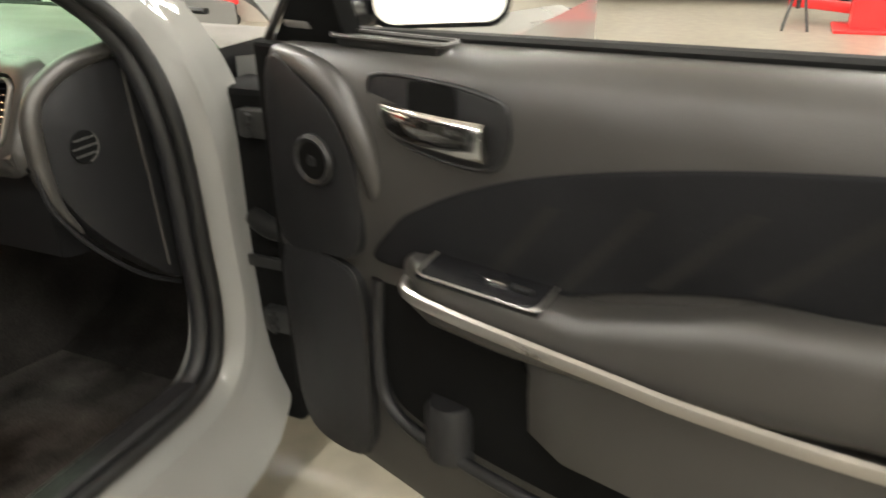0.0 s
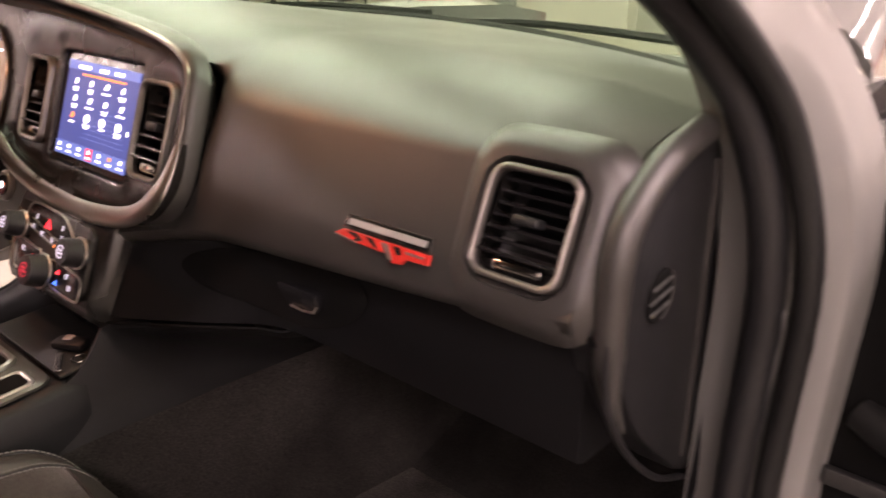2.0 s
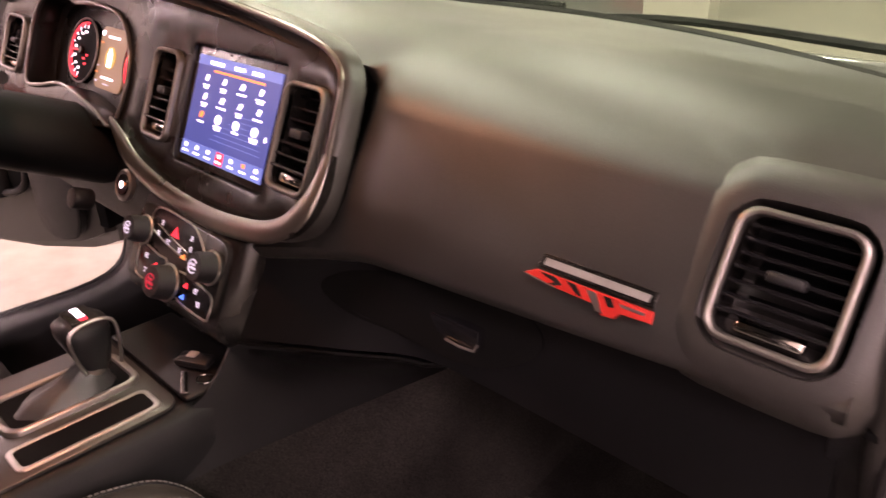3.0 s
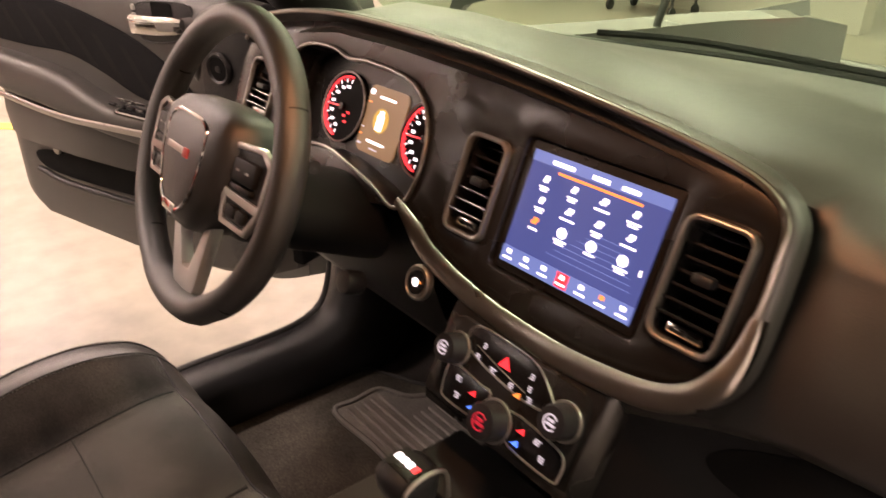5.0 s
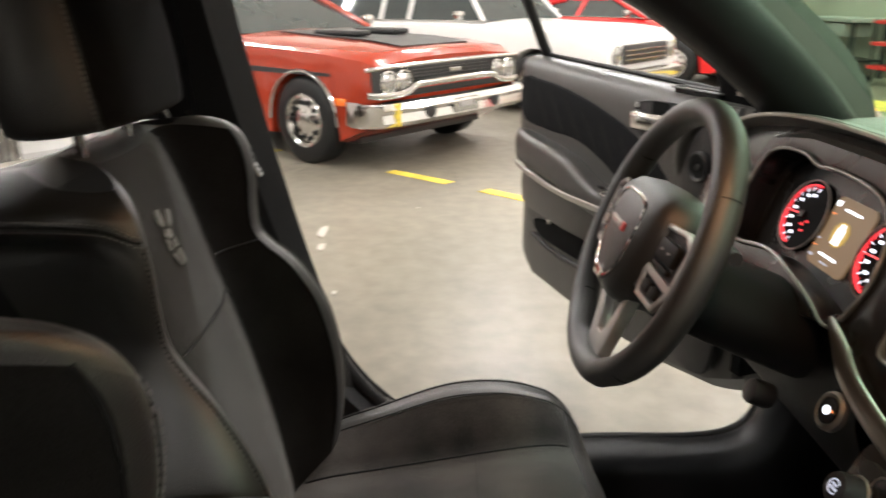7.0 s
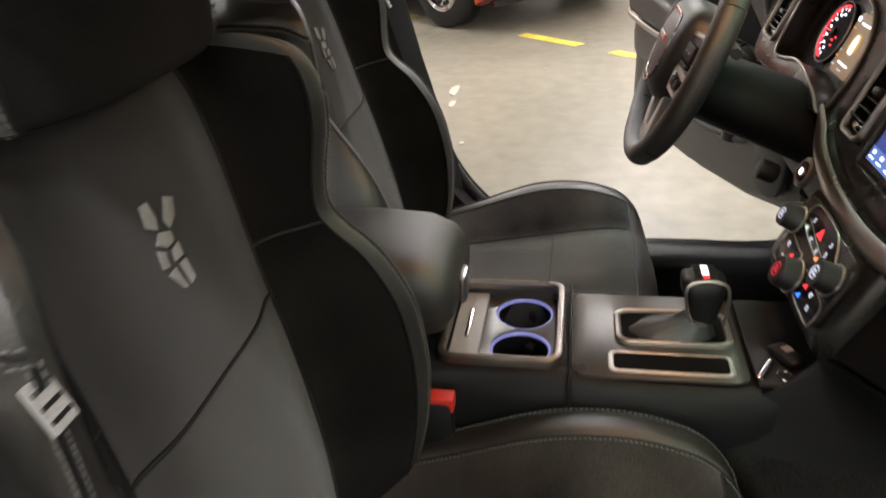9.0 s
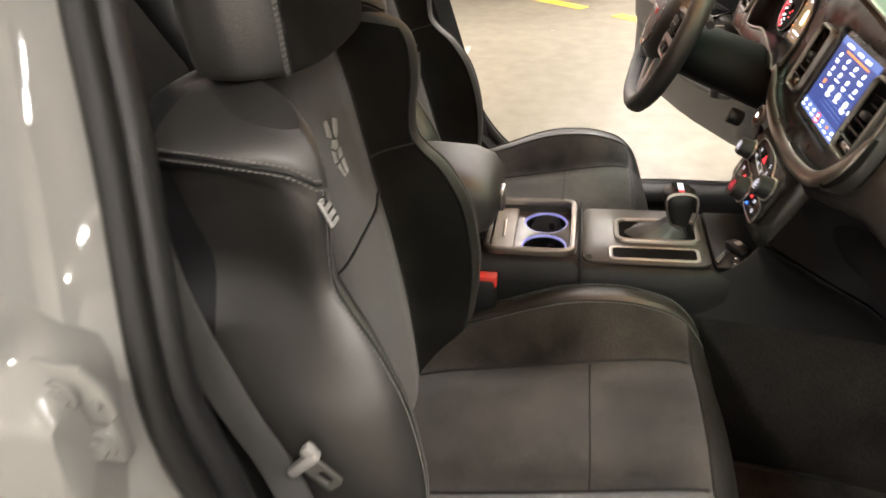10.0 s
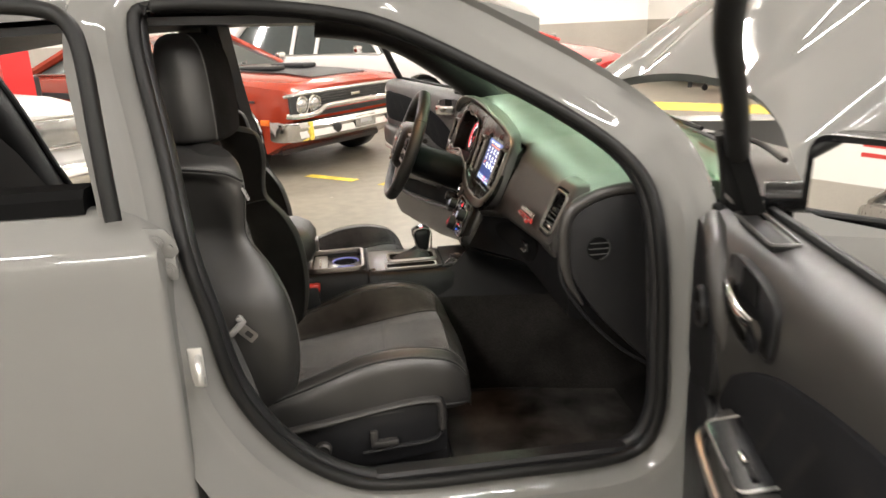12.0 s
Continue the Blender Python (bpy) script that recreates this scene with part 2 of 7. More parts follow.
def smooth_path(points, steps=6, closed=False):
    """A Catmull-Rom curve through the points."""
    pts = [Vector(p) for p in points]
    n = len(pts)
    out = []
    for i in range(n if closed else n - 1):
        g = (lambda k: pts[k % n]) if closed else (lambda k: pts[min(max(k, 0), n - 1)])
        a, b, c, d = g(i - 1), g(i), g(i + 1), g(i + 2)
        for s in range(steps):
            t = s / steps
            out.append(0.5 * (2 * b + (c - a) * t + (2 * a - 5 * b + 4 * c - d) * t * t + (3 * b - a - 3 * c + d) * t ** 3))
    if not closed:
        out.append(pts[-1])
    return out


def tube(points, r, seg=10, closed=False, flat=1.0, up=(0, 0, 1), bm=None, taper=None):
    """A round or flattened bar along a path. flat: its height along up, against its width."""
    b = bmesh.new()
    pts = [Vector(p) for p in points]
    n = len(pts)
    rings = []
    last = None
    for i, p in enumerate(pts):
        ahead = pts[(i + 1) % n] if closed or i < n - 1 else p
        behind = pts[i - 1] if closed or i else p
        t = (ahead - behind).normalized()
        side = t.cross(Vector(up))
        if side.length < 1e-4:
            side = t.cross(Vector((0, 1, 0.01)))
        side.normalize()
        if last and side.dot(last) < 0:      # where the path passes through the upright
            side = -side
        last = side
        top = side.cross(t)
        k = r * (taper[i] if taper else 1)
        rings.append([b.verts.new(p + k * (math.cos(a) * side + flat * math.sin(a) * top)) for a in (2 * math.pi * j / seg for j in range(seg))])
    loops = list(zip(rings, rings[1:] + rings[:1])) if closed else list(zip(rings, rings[1:]))
    for p, q in loops:
        for j in range(seg):
            b.faces.new((p[j], p[(j + 1) % seg], q[(j + 1) % seg], q[j]))
    if not closed:
        b.faces.new(rings[0][::-1])
        b.faces.new(rings[-1])
    return join(bm, b)


def loft(rings, closed=True, caps=True, bm=None):
    """A skin over rings of points, all of one length."""
    b = bmesh.new()
    vs = [[b.verts.new(p) for p in ring] for ring in rings]
    k = len(rings[0])
    for p, q in zip(vs, vs[1:]):
        for j in range(k if closed else k - 1):
            b.faces.new((p[j], p[(j + 1) % k], q[(j + 1) % k], q[j]))
    if caps:
        b.faces.new(vs[0][::-1])
        b.faces.new(vs[-1])
    return join(bm, b)


def plate(outer, depth, m, holes=(), r=0.0, bm=None):
    """A flat plate cut to an outline, with holes through it: front face in the plane of m, its thickness behind (local -z)."""
    b = bmesh.new()
    loops = []
    for ring in (outer, *holes):
        vs = [b.verts.new((p[0], p[1], 0)) for p in ring]
        loops += [b.edges.new((vs[i], vs[(i + 1) % len(vs)])) for i in range(len(vs))]
    bmesh.ops.triangle_fill(b, use_beauty=True, edges=loops)
    front = list(b.faces)
    out = bmesh.ops.extrude_face_region(b, geom=front)
    back = [v for v in out["geom"] if isinstance(v, bmesh.types.BMVert)]
    bmesh.ops.translate(b, vec=(0, 0, -depth), verts=back)
    bmesh.ops.recalc_face_normals(b, faces=b.faces)
    if r:
        rim = [e for e in b.edges if len(e.link_faces) == 2 and e.calc_face_angle(0) > 1.0 and all(abs(v.co.z) < 1e-6 for v in e.verts)]
        bmesh.ops.bevel(b, geom=rim, offset=r, segments=2, profile=0.5, affect="EDGES")
    move(b, m)
    return join(bm, b)


def round_rect(x0, x1, y0, y1, r, seg=5):
    """The outline of a rectangle with round corners."""
    out = []
    for cx, cy, a0 in ((x1 - r, y1 - r, 0), (x0 + r, y1 - r, 90), (x0 + r, y0 + r, 180), (x1 - r, y0 + r, 270)):
        out += [(cx + r * math.cos(radians(a0 + 90 * i / seg)), cy + r * math.sin(radians(a0 + 90 * i / seg))) for i in range(seg + 1)]
    return out


def interp(x, table):
    """A smooth line through (x, value) pairs."""
    xs, ys = zip(*table)
    if x <= xs[0]:
        return ys[0]
    for (a, p), (b, q) in zip(table, table[1:]):
        if x <= b:
            t = (x - a) / (b - a)
            return p + (q - p) * t
    return ys[-1]


def basis(o, ex, ey, ez):
    """A matrix from an origin and three axes."""
    m = Matrix.Identity(4)
    for i, a in enumerate((ex, ey, ez)):
        m.col[i][:3] = Vector(a)
    m.col[3][:3] = Vector(o)
    return m


def stitches(points, length=0.007, r=0.0011, gap=0.5, bm=None):
    """A row of thread stitches along a path."""
    pts = [Vector(p) for p in points]
    b = bmesh.new()
    due = 0.0
    for p, q in zip(pts, pts[1:]):
        d = (q - p).length
        if d < 1e-6:
            continue
        t = (q - p) / d
        s = due
        while s < d:
            a = p + t * s
            tube([a, a + t * length * gap], r, 5, bm=b)
            s += length
        due = s - d
    return b


# ---- the hall ----
CONCRETE = material("sealed_concrete", (0.185, 0.167, 0.130), 0.36, 0, 0.22, 0.6, 0.16, 9, 0.10, 12)



def crack(m, scale, width, depth):
    """Adds fine dark cracks to a floor material."""
    n, l = m.node_tree.nodes, m.node_tree.links
    b = n["Principled BSDF"]
    tc, warp, add, v, r, mul = (n.new("ShaderNodeTexCoord"), n.new("ShaderNodeTexNoise"), n.new("ShaderNodeVectorMath"), n.new("ShaderNodeTexVoronoi"), n.new("ShaderNodeMapRange"), n.new("ShaderNodeVectorMath"))
    warp.inputs["Scale"].default_value, warp.inputs["Detail"].default_value = 1.7, 6
    l.new(tc.outputs["Object"], warp.inputs["Vector"])
    l.new(tc.outputs["Object"], add.inputs[0])
    l.new(warp.outputs["Color"], add.inputs[1])
    v.feature = "DISTANCE_TO_EDGE"
    v.inputs["Scale"].default_value = scale
    l.new(add.outputs["Vector"], v.inputs["Vector"])
    r.inputs["From Max"].default_value, r.inputs["To Min"].default_value = width, 1 - depth
    l.new(v.outputs["Distance"], r.inputs["Value"])
    mul.operation = "SCALE"
    l.new(b.inputs["Base Color"].links[0].from_socket, mul.inputs[0])
    l.new(r.outputs["Result"], mul.inputs["Scale"])
    l.new(mul.outputs["Vector"], b.inputs["Base Color"])


crack(CONCRETE, 0.16, 0.0016, 0.35)
YELLOW = material("worn_yellow_paint", (0.62, 0.47, 0.06), 0.55, 0, 0.3, 6, 0.25, 60, 0.1, 60)
WALLWHITE = material("white_wall_paint", (0.80, 0.78, 0.73), 0.6, 0, 0.05, 0.7, 0.03, 60, 0.05, 80)
WALLBEIGE = material("grey_beige_wall_paint", (0.40, 0.37, 0.32), 0.55, 0, 0.1, 0.8, 0.05, 60, 0.05, 80)
CEILINGPAINT = material("white_ceiling_paint", (0.75, 0.73, 0.68), 0.8, 0, 0.05, 0.7, 0.03, 60, 0.0)
TUBE = material("fluorescent_tube", (0.9, 0.9, 0.85), 0.4, 0, 0, 1, 0, 1, 0, emit=(1.0, 0.9, 0.75), power=6.0)
X0, X1, Y0, Y1 = -15.0, 8.6, -13.0, 16.0


def structure(name, bm, mat, label):
    return tagged(part(name, bm, mat, None), label, name.split("_")[0], kind="structure")


floor = structure("floor", box(X0 - 0.2, X1 + 0.2, Y0 - 0.2, Y1 + 0.2, -0.2, 0.0), CONCRETE, "tan sealed concrete garage floor, stained and shiny")
for name, x0, x1, y0, y1, upper in (("wall_west", X0 - 0.2, X0, Y0, Y1, WALLWHITE), ("wall_east", X1, X1 + 0.2, Y0, Y1, WALLWHITE),
                                    ("wall_north", X0, X1, Y1, Y1 + 0.2, WALLWHITE), ("wall_south", X0, X1, Y0 - 0.2, Y0, WALLWHITE)):
    w = structure(name, box(x0, x1, y0, y1, 0, CEILING), upper, "white painted garage wall with a grey-beige lower band")
    inset = 0.012
    lower = box(x0 + (inset if name != "wall_east" else -inset), x1 + (inset if name == "wall_west" else 0),
                y0 - (inset if name == "wall_north" else 0), y1 + (inset if name == "wall_south" else 0), 0, 1.22)
    part("wainscot", lower, WALLBEIGE, w, "grey-beige painted lower band")
    if name == "wall_south":
        for z in (1.70, 1.87):
            part("wall_stripe", box(2.2, 5.4, Y0 - .01, Y0 + .006, z, z + .075), REDPLASTIC, w, "red stripe painted on the white wall")
part_wall = structure("wall_partition", box(X0, -2.5, 6.6, 6.8, 0, CEILING), WALLWHITE, "white painted garage wall with a grey-beige lower band")
part("wainscot", box(X0, -2.488, 6.588, 6.812, 0, 1.22), WALLBEIGE, part_wall, "grey-beige painted lower band")
structure("ceiling", box(X0, X1, Y0, Y1, CEILING, CEILING + 0.2), CEILINGPAINT, "white painted ceiling")

first = thing("strip_light", "white fluorescent strip light hung under the ceiling", "ceiling light", "strip lights", (0, 0, CEILING))
part("housing", box(-0.11, 0.11, -1.25, 1.25, -0.24, -0.17, 0.01), GREYPLASTIC, first, "white metal housing")
for dx in (-0.06, 0.06):
    for y0, y1 in ((-1.18, -0.12), (0.12, 1.18)):
        part("tube", tube([(dx, y0, -0.265), (dx, y1, -0.265)], 0.016, 8), TUBE, first, "glowing white tube")
for dy in (-0.9, 0.9):
    part("hanger", tube([(0, dy, -0.17), (0, dy, 0)], 0.006, 6), DARKMETAL, first)
for i, (x, y) in enumerate(LAMP_SPOTS):
    if i:
        copy_thing(first, pose(x, y, CEILING))
    else:
        first.location = (x, y, CEILING)

# parking line, broken by wear, and the yellow kerb strip along the wall
ROW = Vector((-0.77, 0.64, 0))          # along the row of parked cars
NOSE = Vector((0.64, 0.77, 0))          # the way they face


def floor_strip(a, b, width, name, label):
    a, b = Vector(a), Vector(b)
    t = (b - a).normalized()
    s = t.cross(Vector((0, 0, 1))) * width / 2
    n = 24
    ring = []
    for i in range(n + 1):
        w = 1 + 0.12 * noise.noise(Vector((i * 0.9, a.x, 0)))
        p = a + (b - a) * i / n
        ring.append([p - s * w + Vector((0, 0, 0.0)), p - s * w + Vector((0, 0, 0.004)), p + s * w + Vector((0, 0, 0.004)), p + s * w])
    return structure(name, loft(ring, closed=True), YELLOW, label)


line_from = Vector((-5.06, -0.83, 0))
floor_strip(line_from, (-4.66, -0.39, 0), 0.10, "line_strip", "worn yellow parking line painted on the concrete")
floor_strip((-4.44, -0.16, 0), (-3.3, 1.0, 0), 0.10, "line_strip", "worn yellow parking line painted on the concrete")
floor_strip((-6.5, -2.6, 0), (-5.9, -1.85, 0), 0.10, "line_strip", "worn yellow parking line painted on the concrete")
floor_strip((-9.9, 3.3, 0), (-6.7, 6.2, 0), 0.9, "kerb_strip", "broad yellow painted strip on the floor beside the wall")


# ---- the grey sedan: body ----
sedan = thing("sedan", "grey four-door sedan with open front doors and raised hood", "car")
SEAL = [(.615, -.751, 1.391), (.619, -.57, 1.385), (.626, -.416, 1.364), (.639, -.314, 1.334), (.671, -.161, 1.256), (.709, -.007, 1.166), (.742, .094, 1.089),
        (.772, .14, 1.016), (.80, .154, .90), (.80, .163, .723), (.80, .159, .547), (.80, .089, .47), (.80, -.15, .462), (.80, -.379, .465), (.80, -.489, .497),
        (.80, -.59, .582), (.80, -.66, .704), (.80, -.691, .854), (.791, -.716, .971), (.72, -.745, 1.141), (.634, -.783, 1.346)]


def mirrored(points, s):
    return [Vector((s * p[0], p[1], p[2])) for p in points]


def seal_points(s):
    """The line of the door seal; the driver's rear pillar stands a little further back."""
    return [(x, y - (.06 * min(1.0, max(0.0, (-.35 - y) / .25)) if s < 0 else 0), z - (.062 * min(1.0, max(0.0, (.66 - z) / .18)) if s < 0 else 0)) for x, y, z in SEAL]


def side_frame(s):
    """The painted frame round a front door's opening, its weather seal, inner trim and sill plate."""
    path = smooth_path(seal_points(s), 5, True)
    mid = Vector((0, -0.30, 0.93))
    rings = []
    n = len(path)
    for i, p in enumerate(path):
        t = path[(i + 1) % n] - path[i - 1]
        o = Vector((0, -t.z, t.y)).normalized()
        if o.dot(Vector((0, p.y, p.z)) - mid) < 0:
            o = -o
        k = max(0.0, o.z)
        low = max(0.0, -o.z)
        dx = 1 - 1.55 * k
        wide = 0.105 - 0.012 * k + 0.05 * low
        ex = Vector((1, 0, 0))
        rings.append([p - ex * 0.012, p + o * 0.012, p + o * 0.030 + ex * 0.012 * dx, p + o * 0.042 + ex * 0.032 * dx, p + o * 0.054 + ex * 0.038 * dx, p + o * 0.058 + ex * 0.039 * dx, p + o * 0.063 + ex * 0.0405 * dx, p + o * 0.068 + ex * 0.043 * dx, p + o * 0.078 + ex * 0.047 * dx,
                      p + o * wide + ex * (0.052 + 0.045 * low) * dx, p + o * (wide + 0.012) + ex * 0.02 * dx, p + o * wide - ex * 0.05, p + o * 0.03 - ex * 0.08])
    rings = [mirrored(r, s) for r in rings]
    frame_part = part("side_frame", loft(rings + rings[:1], True, caps=False), PAINT, sedan, "glossy grey painted door frame", 30)
    part("weather_seal", tube(mirrored([p + Vector((0.006, 0, 0)) for p in path], s), 0.012, 10, True), RUBBER, frame_part, "black rubber weather seal")
    part("inner_seal_lip", tube(mirrored([p - Vector((0.026, 0, 0)) for p in path], s), 0.017, 10, True), PLASTIC, frame_part)
    if s < 0:                          # moulded trim that runs along the sill and up beside the footwell
        trim = []
        for i, p in enumerate(path):
            t = path[(i + 1) % n] - path[i - 1]
            o = Vector((0, -t.z, t.y)).normalized()
            if o.dot(Vector((0, p.y, p.z)) - mid) < 0:
                o = -o
            ex = Vector((1, 0, 0))
            if p.z < .86 and p.y > -.62:
                trim.append(mirrored([p - o * .004, p - o * .020 - ex * .022, p - o * .024 - ex * .055, p - o * .012 - ex * .085, p + o * .016 - ex * .101, p + o * .07 - ex * .106, p + o * .17 - ex * .10, p + o * .17 - ex * .05], s))
        part("sill_trim", loft(trim), PLASTIC, frame_part, "black moulded sill trim that curves up at the front", 60)
    sill = [[(s * x, y, z) for x, z in ((0.800, 0.45), (0.803, 0.480), (0.797, 0.487), (0.768, 0.489), (0.758, 0.482), (0.745, 0.30))] for y in (-0.415, -0.2, -0.1, 0.05, 0.10)]
    if s > 0:
        part("sill_plate", loft(sill), PLASTIC, frame_part, "black plastic sill plate")
    cover = []
    for p in smooth_path(seal_points(s)[14:], 4):
        cover.append(mirrored([p + Vector((-.030, -.005, 0)), p + Vector((-.088, -.012, 0)), p + Vector((-.092, -.10, 0)), p + Vector((-.05, -.125, 0))], s))
    if s < 0:
        part("pillar_cover", loft(cover), PLASTIC, frame_part, "black plastic pillar cover", 50)
    back = -.06 if s < 0 else 0
    # striker and bolts on the rear pillar
    loop = smooth_path([(s * 0.82, -.715 + back, .79), (s * 0.862, -.708 + back, .79), (s * 0.866, -.705 + back, .755), (s * 0.82, -.715 + back, .75)], 4)
    bm = tube(loop, 0.0065, 8)
    box(0.835 * s - 0.003, 0.835 * s + 0.003, -.730 + back, -.704 + back, .735, .81, 0.003, bm=bm)
    part("striker", bm, ZINC, frame_part, "bright steel door striker")
    for z in (1.0, 0.665):
        flap = [(-.765, z - .005), (-.722, z - .012), (-.712, z), (-.716, z + .022), (-.730, z + .04), (-.765, z + .045)]
        bm = plate(flap, .005, basis((s * .862, 0, 0), (0, 1, 0), (0, 0, 1), (s, 0, 0)), r=.001)
        disc((s * 0.866, -.748, z + 0.018), (1, 0, 0), 0.010, 0.012, 6, bm=bm)
        disc((s * 0.866, -.748, z + 0.018), (1, 0, 0), 0.014, 0.004, 20, bm=bm)
        disc((s * 0.864, -.724, z + 0.010), (1, 0, 0), 0.004, 0.004, 10, bm=bm)
        box(s * 0.846, s * 0.862, -.765, -.718, z - 0.05, z - .004, 0.004, bm=bm)
        disc((s * 0.866, -.732, z - 0.030), (1, 0, 0), 0.008, 0.010, 6, bm=bm)
        disc((s * 0.864, -.732, z - 0.030), (1, 0, 0), 0.012, 0.004, 20, bm=bm)
        move(bm, Matrix.Translation((-s * .026, back - .006, -.012)))
        part("hinge", bm, PAINT, frame_part, "grey painted hinge with bolts")
    return frame_part


def pillar_trim(s):
    """Black inner trim of the rear pillar and of the windscreen pillar."""
    rings = []
    for z, y0, y1, x in ((0.34, -.62, -.92, .755), (0.62, -.66, -.90, .755), (0.95, -.745, -.885, .735), (1.2, -.775, -.875, .655), (1.39, -.79, -.88, .585)):
        rings.append(mirrored([(x, y0, z), (x - 0.05, y0 - 0.03, z), (x - 0.055, y1 + 0.03, z), (x, y1, z)], s))
    part("pillar_trim", loft(rings), PLASTIC, sedan, "black plastic inner trim of the pillar")
    if s > 0:
        line, wide = [(.755, .19, 1.01), (.71, .08, 1.12), (.665, -.04, 1.22), (.625, -.18, 1.31), (.595, -.32, 1.365), (.585, -.48, 1.39)], .022
    else:
        line, wide = [(.718, .185, .985), (.678, .075, 1.095), (.640, -.05, 1.195), (.606, -.19, 1.285), (.58, -.33, 1.34), (.572, -.5, 1.365)], .054
    part("windscreen_pillar_trim", tube(smooth_path(mirrored(line, s), 5), wide, 14), PLASTIC, sedan, "black trim of the windscreen pillar")


def seat_belt(s):
    back = -.06 if s < 0 else 0
    pts = smooth_path(mirrored([(x, y + back, z) for x, y, z in ((.64, -.80, 1.18), (.665, -.775, 1.0), (.672, -.735, .86), (.668, -.695, .74), (.685, -.66, .62), (.70, -.63, .46))], s), 6)
    rings = [[p + Vector((0, dy, 0)) + Vector((s * dx, 0, 0)) for dx, dy in ((-.001, -.022), (.001, -.022), (.001, .022), (-.001, .022))] for p in pts]
    belt = part("seat_belt", loft(rings), WEBBING, sedan, "dark grey seat belt webbing")
    m = basis((s * .672, -.668 + back, .775), Vector((0, .94, .34)), Vector((0, -.34, .94)), Vector((s, 0, 0)))
    gm = m @ Euler((0, 0, radians(24))).to_matrix().to_4x4()
    guide = box(-.022, .024, -.006, .007, -.007, .008, .005, m=gm)
    box(.012, .026, .002, .016, -.006, .007, .004, bm=guide, m=gm)
    part("belt_guide", guide, GREYPLASTIC, belt, "light grey plastic belt guide")
    tongue = plate(round_rect(-.011, .011, -.042, -.004, .005), .004, gm @ Matrix.Translation((.006, 0, .004)), [round_rect(-.006, .006, -.034, -.017, .003)])
    part("belt_tongue", tongue, SATIN, belt, "bright metal belt tongue")


for s in (1, -1):
    side_frame(s)
    pillar_trim(s)
    seat_belt(s)

# roof skin and headliner
rings, lining = [], []
for y, hw, z in ((-.02, .575, 1.395), (-.12, .585, 1.428), (-.35, .60, 1.458), (-.75, .61, 1.468), (-1.2, .60, 1.455), (-1.55, .57, 1.41), (-1.75, .54, 1.36)):
    rings.append([(x * hw, y, z - 0.055 * abs(x) ** 2.6) for x in (-1, -.8, -.5, 0, .5, .8, 1)] + [(x * hw, y, z - 0.03 - 0.055 * abs(x) ** 2.6) for x in (1, .5, 0, -.5, -1)])
    lining.append([(x * hw * .98, y, z - 0.04 - 0.055 * abs(x) ** 2.6) for x in (-1, -.5, 0, .5, 1)] + [(x * hw * .98, y, z - 0.055 - 0.055 * abs(x) ** 2.6) for x in (1, .5, 0, -.5, -1)])
part("roof", loft(rings), PAINT, sedan, "glossy grey roof")
part("headliner", loft(lining), PLASTIC, sedan, "black fabric headliner")

over = part("overhead_console", box(-.12, .12, -.32, -.14, 1.362, 1.405, .012), PLASTIC, sedan, "black overhead console with two lit map lamps")
for x in (-.055, .055):
    part("map_lamp_lens", box(x - .03, x + .03, -.245, -.205, 1.356, 1.366, .003), LENS_GLOW, over, "warm glowing lamp lens")

# windscreen: bowed glass between the pillars
glass = []
for j in range(9):
    v = j / 8
    row = []
    for i in range(17):
        u = -1 + i / 8
        lo = Vector((u * .75, .60 - .24 * u * u, .985 - .015 * u * u))
        hi = Vector((u * .625, -.08 - .06 * u * u, 1.39 - .03 * u * u))
        row.append(lo.lerp(hi, v) + Vector((0, .10, .06)) * math.sin(v * math.pi) * .05)
    glass.append(row)
thick = [[p + Vector((0, -.003, -.004)) for p in row] for row in glass]
part("windscreen", loft([a + b[::-1] for a, b in zip(glass, thick)]), WINDSHIELD, sedan, "green-tinted windscreen")
base = [Vector((u * .72, .585 - .24 * u * u, 1.000 - .012 * u * u)) for u in (-1 + i / 8 for i in range(17))]
part("windscreen_gasket", tube(base, .012, 8), RUBBER, sedan, "black glass edge")
cowl = [[(u * .76, .60 - .24 * u * u, .965), (u * .76, .66 - .24 * u * u, .965), (u * .80, .90 - .1 * u * u, .93), (u * .80, .90 - .1 * u * u, .88), (u * .76, .64 - .24 * u * u, .88)] for u in (-1 + i / 6 for i in range(13))]
part("cowl", loft(cowl), PLASTIC, sedan, "black plastic cowl below the windscreen")
for x0, x1 in ((-.55, .02), (-.02, .55)):
    w = smooth_path([(x0, .65, .985), (x0 * .6 + x1 * .4, .66, 1.0), (x1, .61 - .2 * x1 * x1, 1.01)], 6)
    wiper = part("wiper", tube(w, .007, 6), RUBBER, sedan, "black windscreen wiper")


